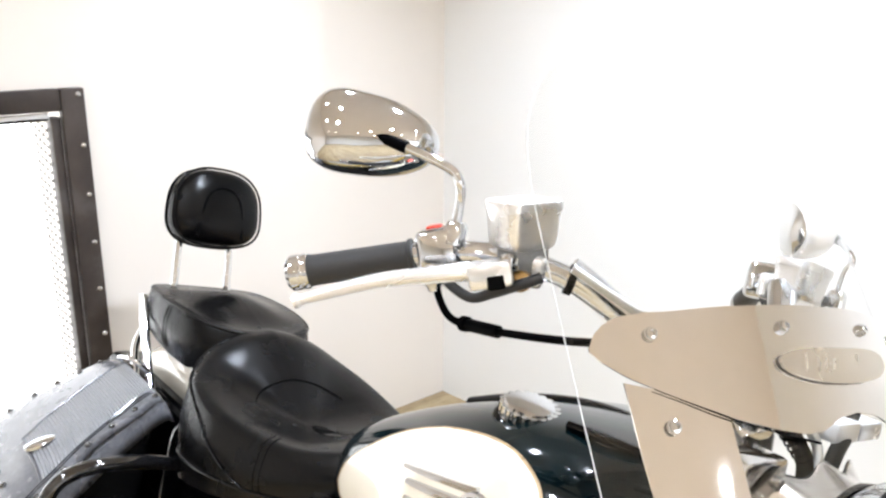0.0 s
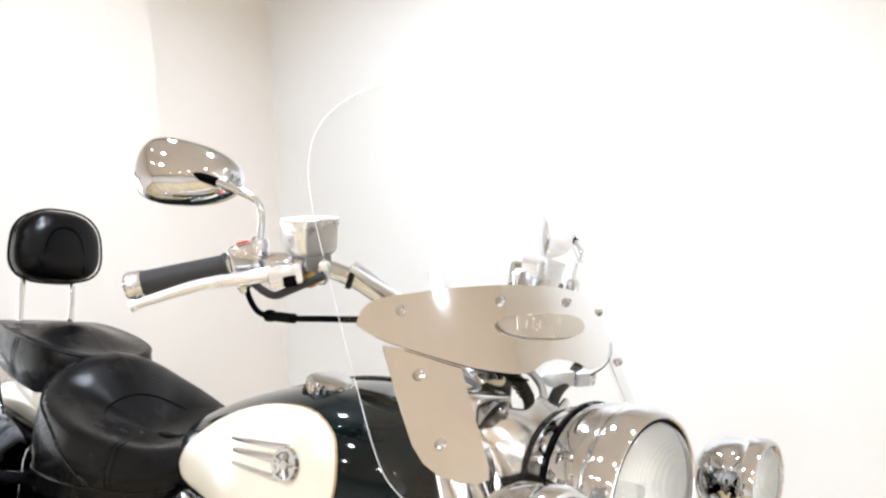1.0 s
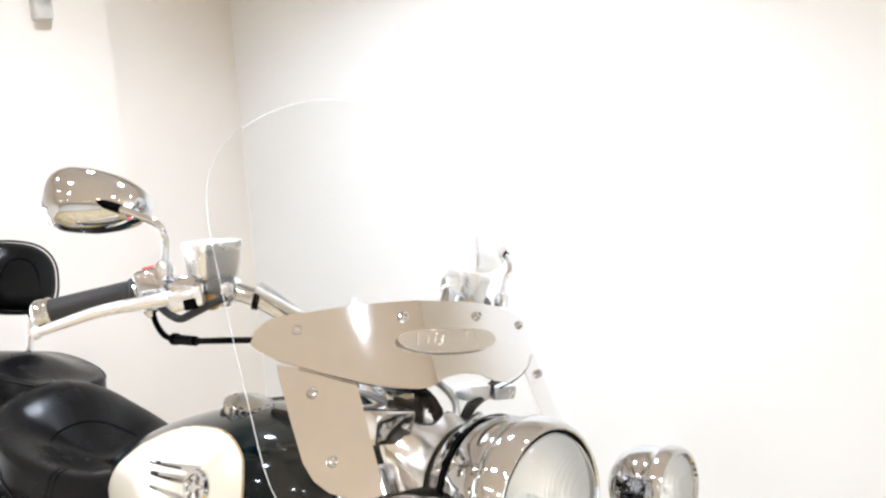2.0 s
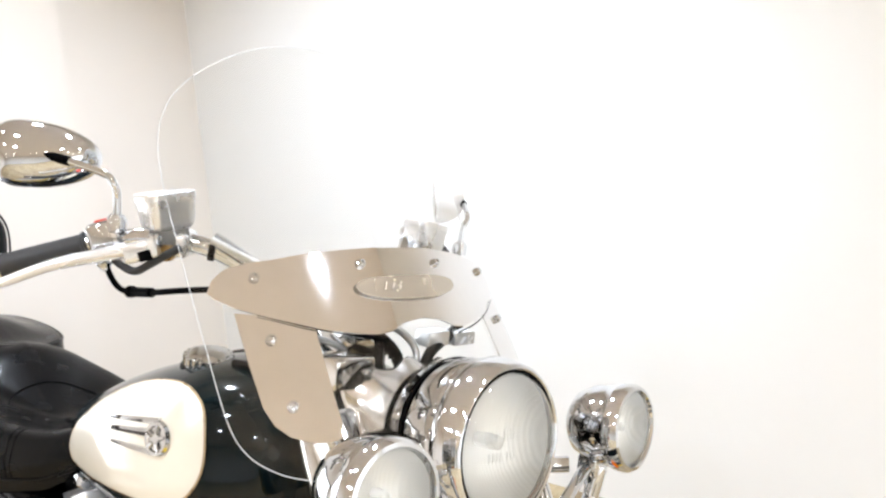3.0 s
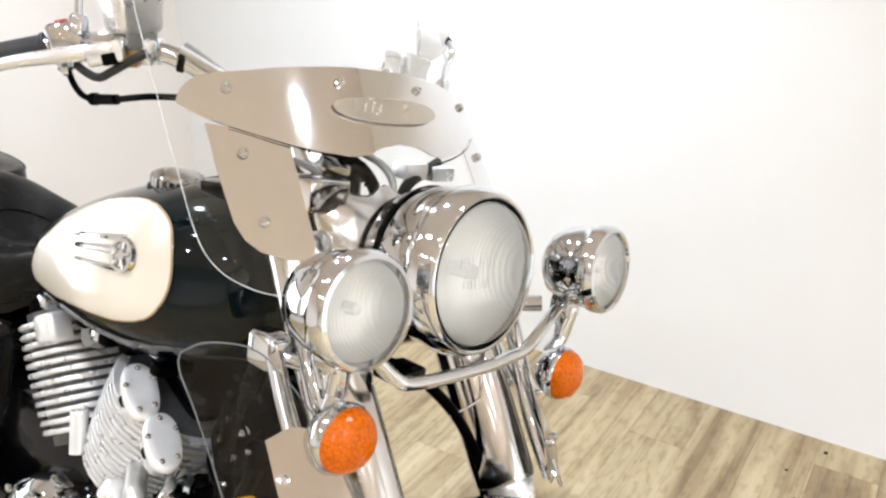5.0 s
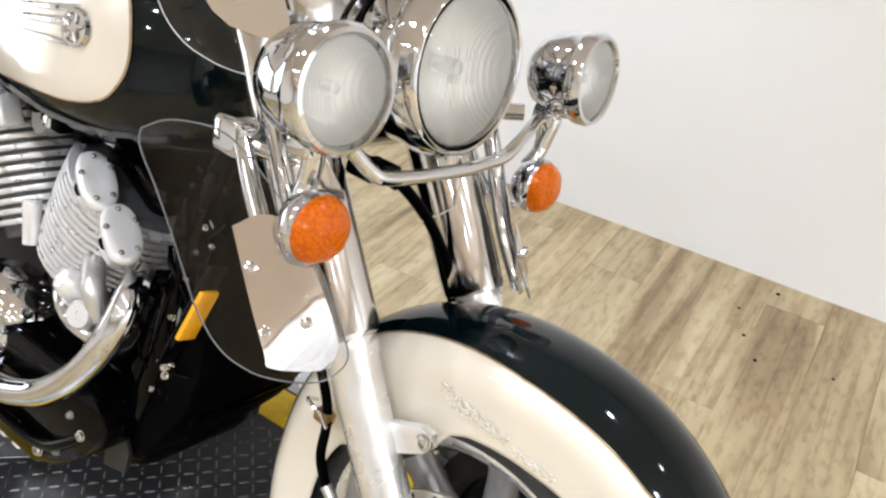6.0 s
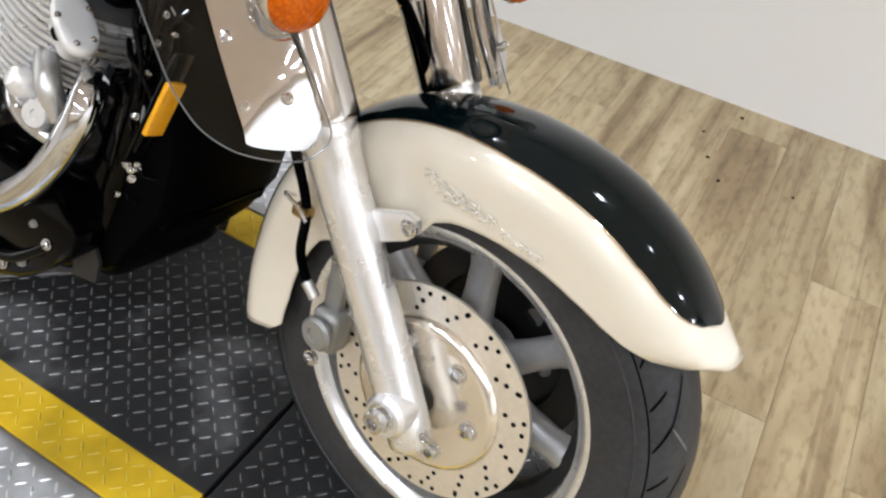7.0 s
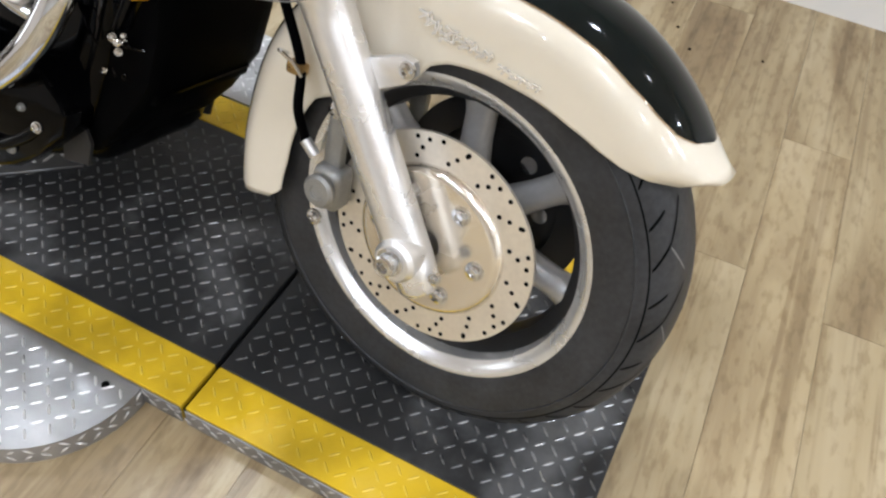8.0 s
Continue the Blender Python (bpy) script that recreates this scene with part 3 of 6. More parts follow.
def tread_round(a):
    """Radius and side offset of the tyre's section at an angle from its crown."""
    return (TYRE_R - 0.066 + 0.066 * math.copysign(abs(math.cos(a)) ** 0.72, math.cos(a)), 0.067 * math.copysign(abs(math.sin(a)) ** 0.8, math.sin(a)))


prof = [tread_round(radians(-118 + k * 236 / 36)) for k in range(37)]
tyre = fpart("front_tyre", lathe(bmesh.new(), prof, on_axle(), 96), RUBBER, None, "black road tyre with angled tread grooves")


def groove(bm, a0, a1, s0, s1, w=0.0046):
    """A flat strip across the tread between two angles of the section, on top of the rubber."""
    way = []
    for k in range(7):
        t = k / 6
        a = a0 + (a1 - a0) * t
        r, y = tread_round(s0 + (s1 - s0) * t)
        way.append((AXLE + Vector(((r + 0.0007) * math.cos(a), y * 1.004, (r + 0.0007) * math.sin(a))), Vector((-math.sin(a), 0, math.cos(a)))))
    vs = [(bm.verts.new(p + d * w * (0.35 if k in (0, 6) else 0.5)), bm.verts.new(p - d * w * (0.35 if k in (0, 6) else 0.5))) for k, (p, d) in enumerate(way)]
    for a, b in zip(vs, vs[1:]):
        bm.faces.new((a[0], b[0], b[1], a[1]))


bm = bmesh.new()
pale = bmesh.new()
for k in range(18):
    a = 2 * math.pi * k / 18
    for s in (-1, 1):
        off = a if s < 0 else a + math.pi / 18
        groove(bm, off, off + 0.10, s * 1.06, s * 0.62, 0.0052)
        groove(bm, off + 0.10, off + 0.26, s * 0.62, s * 0.22, 0.0056)
        groove(bm, off + 0.175, off + 0.235, s * 1.06, s * 0.66, 0.0046)
        groove(pale, off + 0.085, off - 0.03, s * 0.62, s * 0.24, 0.0042)
ring_r, ring_y = tread_round(1.10)
for s in (-1, 1):
    lathe(bm, [(ring_r - 0.0012, s * (ring_y + 0.0004)), (ring_r + 0.0012, s * (ring_y - 0.0002))], on_axle(), 96)
g = fpart("tread_sipe", pale, SIPE, tyre, "", False)
g["kind"] = "stuff"
# near-black strips: the shade inside the grooves, put into colour
g = fpart("tread_groove", bm, DARK, tyre, "", False)
g["kind"] = "stuff"
bm = bmesh.new()
for rr in (0.236, 0.272):
    yy = 0.0665 if rr > TYRE_R - 0.066 else 0.0655
    lathe(bm, [(rr - 0.0012, yy - 0.0004), (rr, yy + 0.0012), (rr + 0.0012, yy - 0.0004)], on_axle(), 96)
fpart("sidewall_line", bm, RUBBER, tyre)

rim = lathe(bmesh.new(), [(0.196, -0.050), (0.218, -0.047), (0.2185, -0.043), (0.206, -0.040), (0.200, -0.030), (0.186, -0.018), (0.184, 0.0), (0.186, 0.018), (0.200, 0.030), (0.206, 0.0385), (0.196, 0.0375), (0.190, 0.030),
                          (0.176, 0.020), (0.172, 0.0), (0.176, -0.020), (0.190, -0.034), (0.196, -0.050)], on_axle(), 96)
rim = fpart("wheel_rim", rim, RIM_DARK, None, "cast wheel rim, dark inside, with bright polished lip")
for s in (-1, 1):
    fpart("rim_lip", lathe(bmesh.new(), [(0.194, 0.036 * s), (0.197, 0.052 * s), (0.205, 0.057 * s), (0.207, 0.0605 * s), (0.215, 0.064 * s), (0.2235, 0.0625 * s), (0.2245, 0.054 * s), (0.206, 0.038 * s), (0.194, 0.036 * s)], on_axle(), 96), LIP, rim, "polished rim lip")
fpart("hub", lathe(bmesh.new(), [(0, -0.062), (0.05, -0.062), (0.056, -0.04), (0.048, -0.02), (0.05, 0.02), (0.056, 0.04), (0.05, 0.062), (0, 0.062)], on_axle(), 40), WHEEL_GREY)
for k in range(7):
    a = radians(-9 + k * 360 / 7)
    d = Vector((math.cos(a), 0, math.sin(a)))
    side = Vector((-math.sin(a), 0, math.cos(a)))
    rings = []
    for r, w, t in ((0.045, 0.030, 0.030), (0.075, 0.024, 0.026), (0.12, 0.0205, 0.022), (0.155, 0.0205, 0.021), (0.178, 0.026, 0.022)):
        rings.append([AXLE + d * r + side * (w * math.cos(b)) + Vector((0, t * math.sin(b), 0)) for b in (2 * math.pi * j / 16 for j in range(16))])
    fpart("wheel_spoke", loft(bmesh.new(), rings), WHEEL_GREY)


def brake_disc(sign):
    y = -0.080 * sign
    body = lathe(bmesh.new(), [(0.106, -0.0025), (0.15, -0.0025), (0.1505, 0), (0.15, 0.0025), (0.106, 0.0025), (0.106, -0.0025)], on_axle(y), 80)
    # the far disc and carrier are coloured dark for the shade inside the wheel
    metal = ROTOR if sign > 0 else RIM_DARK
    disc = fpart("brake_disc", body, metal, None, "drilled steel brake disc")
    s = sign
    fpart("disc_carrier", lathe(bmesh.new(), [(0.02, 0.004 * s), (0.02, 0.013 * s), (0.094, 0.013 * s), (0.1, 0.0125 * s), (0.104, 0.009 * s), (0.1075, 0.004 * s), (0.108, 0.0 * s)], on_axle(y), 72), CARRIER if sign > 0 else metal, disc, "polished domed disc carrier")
    bm = bmesh.new()
    for k in range(48):
        a = 2 * math.pi * k / 48
        for q, r in enumerate((0.117, 0.128, 0.140)):
            if (k + q) % 3 != 0:
                continue
            p = AXLE + Vector((r * math.cos(a + q * 0.05), y - 0.0028 * s, r * math.sin(a + q * 0.05)))
            lathe(bm, [(0, 0.0006), (0.0031, 0.0006), (0.0033, 0.0)], aim(p, (0, -s, 0)), 8)
    for k in range(24):
        a = 2 * math.pi * (k + 0.35) / 24
        p = AXLE + Vector((0.1425 * math.cos(a), y - 0.0028 * s, 0.1425 * math.sin(a)))
        lathe(bm, [(0, 0.0006), (0.0031, 0.0006), (0.0033, 0.0)], aim(p, (0, -s, 0)), 8)
    h = fpart("drill_hole", bm, DARK, disc)
    h["kind"] = "stuff"
    for k in range(6):
        a = radians(-1 + k * 60)
        p = AXLE + Vector((0.075 * math.cos(a), y - 0.013 * s, 0.075 * math.sin(a)))
        fpart("disc_bolt", bolt(bmesh.new(), p, (0, -s, 0), 0.0105, 0.007, 18), CHROME, disc)
    return disc


brake_disc(1)
brake_disc(-1)

# fork legs
FORK = Vector((-math.sin(RAKE), 0, math.cos(RAKE)))
AHEAD = Vector((math.cos(RAKE), 0, math.sin(RAKE)))


def fork_point(z, y, ahead=0.0):
    """A point on a leg's axis at height z."""
    base = Vector((0.012, y, 0.302))
    return base + FORK * ((z - 0.302) / math.cos(RAKE)) + AHEAD * ahead


for s in (-1, 1):
    y = 0.127 * s
    leg = FORK - AHEAD * 0.042
    m = aim(fork_point(0.302, y, -0.012), leg)
    slider = fpart("fork_slider", lathe(bmesh.new(), [(0, -0.045), (0.021, -0.045), (0.0280, -0.036), (0.0295, 0.0), (0.0298, 0.06), (0.0305, 0.30), (0.0315, 0.330), (0.0345, 0.336), (0.0350, 0.356), (0.0340, 0.362), (0.0, 0.362)], m, 36), SLIDER, None, "satin alloy fork slider")
    mc = aim(fork_point(0.302, y, -0.016), leg)
    fpart("fork_cover", lathe(bmesh.new(), [(0.034, 0.357), (0.0425, 0.360), (0.0440, 0.366), (0.0465, 0.62), (0.0455, 0.73), (0.041, 0.738), (0.0, 0.738)], mc, 48), FORK_CHROME, None, "wide polished chrome upper fork cover")
    fpart("axle_boss", lathe(bmesh.new(), [(0, 0.0), (0.029, 0.0), (0.029, 0.030), (0.024, 0.036), (0.0, 0.036)], aim(Vector((-0.004, y * 1.02, 0.306)), (0, s, 0)), 32), SLIDER, slider)
    fpart("axle_nut", lathe(bmesh.new(), [(0, 0.036), (0.019, 0.036), (0.019, 0.039), (0.0145, 0.040), (0.0145, 0.052), (0.012, 0.054), (0.008, 0.054), (0.007, 0.048), (0, 0.048)], aim(Vector((-0.006, y * 1.02, 0.308)), (0, s, 0)), 6 if s > 0 else 24), CHROME, slider)
    fpart("pinch_bolt", bolt(bmesh.new(), Vector((0.043, y * 1.06, 0.292)), (0.3, s, 0), 0.007, 0.006), CHROME, slider)
    # mounting lug that carries the mudguard
    lug = slab(bmesh.new(), [(0.0, -0.022), (0.075, -0.016), (0.092, -0.008), (0.094, 0.008), (0.082, 0.017), (0.0, 0.020)], 0.013, Matrix.Translation(Vector((-0.135, y * 0.90 + 0.0065, 0.492))) @ Matrix.Rotation(radians(-26), 4, "Y") @ Matrix.Rotation(radians(90), 4, "X"), 0.002)
    fpart("mudguard_lug", lug, SLIDER, slider)
    fpart("lug_bolt", bolt(bmesh.new(), Vector((-0.060, y * 0.90 + s * 0.0065, 0.529)), (0, s, 0), 0.009, 0.006), CHROME, slider)

# brake calipers behind the legs
for s in (-1, 1):
    y = 0.098 * s
    bm = box(bmesh.new(), (-0.174, y - 0.022, 0.286), (-0.128, y + 0.018, 0.350), 0.012, 3)
    cal = fpart("brake_caliper", bm, CALIPER, None, "grey cast brake caliper")
    fpart("piston_housing", lathe(bmesh.new(), [(0, 0.0), (0.024, 0.0), (0.024, 0.006), (0.020, 0.010), (0.011, 0.0105), (0.010, 0.008), (0, 0.008)], aim(Vector((-0.152, y + s * 0.024, 0.318)), (0, s, 0)), 30), CALIPER, cal)
    fpart("banjo_fitting", tube(bmesh.new(), [(-0.172, y + s * 0.02, 0.36), (-0.19, y + s * 0.02, 0.375)], 0.008, 10), ALU, cal)
    fpart("caliper_bracket", box(bmesh.new(), (-0.168, y - 0.008, 0.345), (-0.140, y + 0.008, 0.45), 0.005), CALIPER, cal)
    for z in (0.275, 0.43):
        fpart("caliper_bolt", bolt(bmesh.new(), Vector((-0.155, y + s * 0.009 if z > 0.4 else y + s * 0.026, z)), (0, s, 0), 0.009, 0.008), CHROME, cal)
    climb = [(-0.245, y * 1.15, 0.53), (-0.275, y * 1.25, 0.60), (-0.315, y * 1.15, 0.68), (-0.36, y * 0.9, 0.74)] if s < 0 else [(-0.205, y * 1.2, 0.53), (-0.19, y * 1.3, 0.57)]
    fpart("brake_hose", tube(bmesh.new(), [(-0.19, y + s * 0.02, 0.375), (-0.2, y + s * 0.03, 0.42), (-0.215, y + s * 0.015, 0.47)] + climb, 0.0065, 10), SATIN, None, "black rubber brake hose")
    fpart("hose_clip", tube(bmesh.new(), [(-0.2, y + s * 0.03, 0.462), (-0.215, y + s * 0.03, 0.475), (-0.24, y + s * 0.028, 0.482), (-0.245, y + s * 0.005, 0.47)], 0.0025, 8), CHROME, cal)
fpart("hose_clamp", box(bmesh.new(), (-0.232, -0.122, 0.455), (-0.206, -0.104, 0.472), 0.004), BRASS, None, "brass-coloured hose clamp")

# front mudguard: a flared shell with a dark crown and cream sides
INNER = [(36.0, 0.362), (37.4, 0.330), (41.0, 0.306), (46.0, 0.285), (52.0, 0.272), (61.0, 0.260), (78.0, 0.248), (97.0, 0.240), (103.0, 0.232), (108.0, 0.213), (116.0, 0.205), (140.0, 0.215), (150.0, 0.235), (162.0, 0.237), (180.0, 0.238), (191.0, 0.247), (194.0, 0.270)]
CROWN = [(36.0, 0.373, 0.026), (38.0, 0.3685, 0.046), (42.0, 0.3645, 0.066), (50.0, 0.3645, 0.075), (65.0, 0.364, 0.079), (90.0, 0.3585, 0.085), (120.0, 0.3606, 0.0896), (150.0, 0.356, 0.092), (170.0, 0.350, 0.090), (186.0, 0.352, 0.092), (194.0, 0.356, 0.092)]
SPLIT = [(36.0, 0.0), (42.8, 0.0), (43.1, 0.016), (44.0, 0.029), (45.5, 0.041), (48.0, 0.051), (52.0, 0.058), (60.0, 0.0635), (75.0, 0.067), (88.0, 0.069), (100.0, 0.067), (122.0, 0.065), (194.0, 0.065)]


def guard_point(ang, u, out=0.0):
    """u from 0 at the middle of the crown to 1 at the lower edge of the skirt."""
    crown, half = smooth_interp(CROWN, ang)
    inner = interp(INNER, ang)[0]
    knee = crown - min(0.062, 0.8 * (crown - inner))
    if u < 0.6:
        b = u / 0.6 * math.pi / 2
        y, r = half * math.sin(b), knee + (crown - knee) * math.cos(b) ** 0.8 if b < math.pi / 2 - 1e-4 else knee
        r = knee + (crown - knee) * max(0.0, math.cos(b)) ** 0.85
        n_r, n_y = math.cos(b), math.sin(b)
    else:
        t = (u - 0.6) / 0.4
        r = knee + (inner - knee) * t
        y = half * (1 - 0.02 * t)
        n_r, n_y = 0.0, 1.0
    r += out * n_r
    y += out * n_y
    a = radians(ang)
    return Vector((r * math.cos(a), y, 0.302 + r * math.sin(a)))


def guard_sheet(bm, u0, u1, a0, a1, na, nu, out=0.0, sides=(-1, 1)):
    for s in sides:
        grid = []
        for i in range(na + 1):
            ang = a0 + (a1 - a0) * i / na
            lo, hi = u0(ang), u1(ang)
            row = []
            for j in range(nu + 1):
                p = guard_point(ang, lo + (hi - lo) * j / nu, out)
                row.append(bm.verts.new((p.x, p.y * s, p.z)))
            grid.append(row)
        for i in range(na):
            for j in range(nu):
                q = (grid[i][j], grid[i + 1][j], grid[i + 1][j + 1], grid[i][j + 1])
                bm.faces.new(q if s > 0 else q[::-1])
    bmesh.ops.remove_doubles(bm, verts=bm.verts, dist=0.0004)
    return bm


def split_u(ang):
    half = smooth_interp(CROWN, ang)[1]
    w = interp(SPLIT, ang)[0]
    return 0.6 * math.asin(min(1, w / half)) / (math.pi / 2)


def thick(ob, t, offset=-1.0):
    m = ob.modifiers.new("thickness", "SOLIDIFY")
    m.thickness, m.offset = t, offset
    return ob


def plate_solid(ob, t):
    """Gives a sheet its thickness with crisp edges."""
    bm = bmesh.new()
    bm.from_mesh(ob.data)
    bmesh.ops.solidify(bm, geom=bm.faces[:], thickness=t)
    bmesh.ops.recalc_face_normals(bm, faces=bm.faces)
    bm.to_mesh(ob.data)
    bm.free()
    ob.data.polygons.foreach_set("use_smooth", [True] * len(ob.data.polygons))
    ob.data.set_sharp_from_angle(angle=radians(30))
    return ob


guard = fpart("front_mudguard", guard_sheet(bmesh.new(), lambda a: 0.0, lambda a: 1.0, 36.0, 194.0, 90, 26), CREAM, None, "cream painted flared mudguard with dark crown")
thick(guard, 0.003, 1.0)
fpart("inner_liner", guard_sheet(bmesh.new(), lambda a: 0.0, lambda a: 0.985, 37.0, 193.5, 80, 22, -0.0045), SATIN, guard, "black underside of the mudguard")
fpart("crown_panel", guard_sheet(bmesh.new(), lambda a: 0.0, split_u, 42.9, 193.5, 90, 10, 0.0012), GREEN, guard, "dark green metallic crown of the mudguard")
fpart("pinstripe", guard_sheet(bmesh.new(), lambda a: split_u(a), lambda a: split_u(a) + 0.013, 43.0, 193.5, 90, 2, 0.0008), GOLD, guard, "fine gold pinstripe")
# illegible silver script on the flank: plain strokes of its size


def guard_side(ang, r):
    """Side offset of the mudguard's skin at an angle and radius."""
    crown, half = smooth_interp(CROWN, ang)
    inner = interp(INNER, ang)[0]
    depth = min(0.062, 0.8 * (crown - inner))
    c = (max(0.0, min(1.0, (r - crown + depth) / depth))) ** (1 / 0.85)
    return half * math.sqrt(1 - c * c)


for a0, r0, ln, tilt, w in ((103.5, 0.292, 0.018, 64, 0.004), (101.5, 0.284, 0.020, 60, 0.004), (99, 0.276, 0.024, 10, 0.004), (96.5, 0.278, 0.020, 55, 0.004), (94, 0.272, 0.018, 20, 0.004), (91.5, 0.273, 0.016, 58, 0.004), (89, 0.268, 0.015, 15, 0.0035),
                            (86.5, 0.270, 0.012, 60, 0.0035), (82, 0.264, 0.011, 55, 0.003), (79.5, 0.263, 0.011, 15, 0.003), (77, 0.265, 0.010, 58, 0.003), (74.5, 0.266, 0.010, 20, 0.003), (72.5, 0.269, 0.009, 60, 0.003)):
    a = radians(a0)
    for k, (turn, size, shift) in enumerate(((0, 1.0, 0.0), (62, 0.75, 0.35), (-48, 0.6, -0.3), (20, 0.8, 0.55))):
        stroke = box(bmesh.new(), (-ln * size / 2, -0.0006 - 0.0001 * k, -w * 0.34), (ln * size / 2, 0.0006 + 0.0001 * k, w * 0.34))
        at = Vector((r0 * math.cos(a) + ln * shift * 0.6, -guard_side(a0, r0) - 0.0032, 0.302 + r0 * math.sin(a) - ln * shift * 0.5))
        stroke.transform(Matrix.Translation(at) @ Matrix.Rotation(-radians(tilt - 25 + turn), 4, "Y"))
        fpart("script_stroke", stroke, DECAL, guard, "", False)

# headlamp
HL = Vector((-0.205, 0, 0.912))
HD = Vector((math.cos(radians(6)), 0, math.sin(radians(6))))
hm = aim(HL, HD)
head = fpart("headlamp", lathe(bmesh.new(), [(0.088, -0.006), (0.102, -0.004), (0.1065, -0.012), (0.1065, -0.03), (0.1035, -0.034), (0.1035, -0.040), (0.102, -0.07), (0.092, -0.115), (0.07, -0.15), (0.04, -0.168), (0, -0.172)], hm, 64), CHROME, None, "large round chrome headlamp with fluted glass")
fpart("bezel", lathe(bmesh.new(), [(0.0935, -0.002), (0.0945, 0.0045), (0.0965, 0.006), (0.099, 0.005), (0.1025, 0.000), (0.1055, -0.009), (0.1075, -0.022), (0.1075, -0.034), (0.106, -0.036), (0.100, -0.036)], hm, 64), CHROME, head)
fpart("seal_ring", lathe(bmesh.new(), [(0.0908, 0.002), (0.0915, 0.0045), (0.0940, 0.0045), (0.0945, 0.000), (0.0908, -0.002)], hm, 64), SATIN, head)
fpart("lens", lathe(bmesh.new(), [(0.0905, 0.001), (0.085, 0.010), (0.07, 0.017), (0.05, 0.0215), (0.025, 0.0235), (0, 0.024)], hm, 56), LENS, head, "clear fluted headlamp glass")
fpart("reflector", lathe(bmesh.new(), [(0.089, -0.003), (0.08, -0.02), (0.062, -0.038), (0.04, -0.05), (0.018, -0.055), (0, -0.055)], hm, 56), REFLECT, head)
fpart("bulb_cap", lathe(bmesh.new(), [(0.0, -0.012), (0.009, -0.014), (0.010, -0.03), (0.009, -0.05), (0.0, -0.052)], hm, 24), BULB, head)
# short moulded marks in the glass beside the bulb, in two rows
bm = bmesh.new()
for k in range(9):
    for h, l in ((-0.006, 0.005), (0.020, 0.007)):
        y = -0.058 + k * 0.0058
        z = 0.0185 - 2.2 * y * y
        if (k * 7 + int(l * 1000)) % 5:
            tube(bm, [hm @ Vector((y, h - l, z)), hm @ Vector((y, h, z + 0.0004)), hm @ Vector((y, h + l, z))], 0.0009, 6, 3)
fpart("lens_mark", bm, EDGE_PALE, head, "small moulded marks in the headlamp glass")

# spot lamps, indicators and their bar
for s in (-1, 1):
    c = Vector((-0.166, 0.235 * s, 0.907))
    d = Vector((0.985, 0.06 * s, 0.12)).normalized()
    m = aim(c, d)
    lamp = fpart("spot_lamp", lathe(bmesh.new(), [(0.052, 0.0), (0.0605, -0.002), (0.062, -0.014), (0.058, -0.02), (0.0585, -0.03), (0.056, -0.055), (0.046, -0.078), (0.028, -0.092), (0, -0.096)], m, 48), CHROME, None, "round chrome spot lamp")
    fpart("bezel", lathe(bmesh.new(), [(0.0515, 0.002), (0.0545, 0.007), (0.059, 0.006), (0.0625, 0.0), (0.0625, -0.010), (0.056, -0.011)], m, 48), CHROME, lamp)
    fpart("lens", lathe(bmesh.new(), [(0.052, 0.002), (0.045, 0.008), (0.03, 0.0115), (0, 0.0135)], m, 40), LENS, lamp, "clear spot lamp glass")
    fpart("reflector", lathe(bmesh.new(), [(0.0515, -0.001), (0.044, -0.02), (0.028, -0.034), (0.01, -0.038), (0, -0.038)], m, 40), REFLECT, lamp)
    fpart("bulb", lathe(bmesh.new(), [(0, -0.01), (0.006, -0.013), (0.007, -0.03), (0, -0.036)], m, 16), BULB, lamp)
    fpart("lamp_bracket", tube(bmesh.new(), [c - d * 0.05 + Vector((0, 0, -0.05)), (-0.205, 0.222 * s, 0.842), (-0.21, 0.218 * s, 0.80)], 0.012, 12), CHROME, lamp)
    ic = Vector((-0.178, 0.226 * s, 0.761)) if s < 0 else Vector((-0.184, 0.200, 0.750))
    im = aim(ic, (0.99, 0.04 * s, 0.04)) @ Matrix.Scale(0.9, 4)
    ind = fpart("indicator", lathe(bmesh.new(), [(0.0, -0.045), (0.018, -0.043), (0.034, -0.032), (0.0425, -0.014), (0.0435, -0.002), (0.041, 0.002), (0.039, 0.0)], im, 40), CHROME, None, "round chrome indicator with amber lens")
    fpart("amber_lens", lathe(bmesh.new(), [(0.0405, 0.0), (0.0385, 0.010), (0.032, 0.019), (0.020, 0.0255), (0.0, 0.028)], im, 36), AMBER, ind, "amber indicator lens")
    fpart("stalk", tube(bmesh.new(), [ic + Vector((-0.03, 0, 0.02)), (-0.21, 0.219 * s, 0.80), (-0.215, 0.212 * s, 0.838)], 0.011, 12), CHROME, ind)
bm = tube(bmesh.new(), [(-0.215, -0.222, 0.842), (-0.205, -0.18, 0.836), (-0.196, -0.145, 0.808), (-0.19, -0.115, 0.797), (-0.188, 0, 0.794), (-0.19, 0.06, 0.797), (-0.19, 0.10, 0.803), (-0.196, 0.145, 0.826), (-0.205, 0.18, 0.84), (-0.215, 0.222, 0.842)], 0.0085, 16, 6)
fpart("light_bar", bm, CHROME, None, "bent chrome tube carrying the lamps")
for s in (-1, 1):
    fpart("bar_clamp", box(bmesh.new(), (-0.232, 0.222 * s - 0.018, 0.826), (-0.198, 0.222 * s + 0.018, 0.858), 0.006), CHROME)
    fpart("fork_bracket", tube(bmesh.new(), [(-0.235, 0.19 * s, 0.842), (-0.27, 0.16 * s, 0.835), (-0.29, 0.132 * s, 0.83)], 0.012, 12), CHROME)

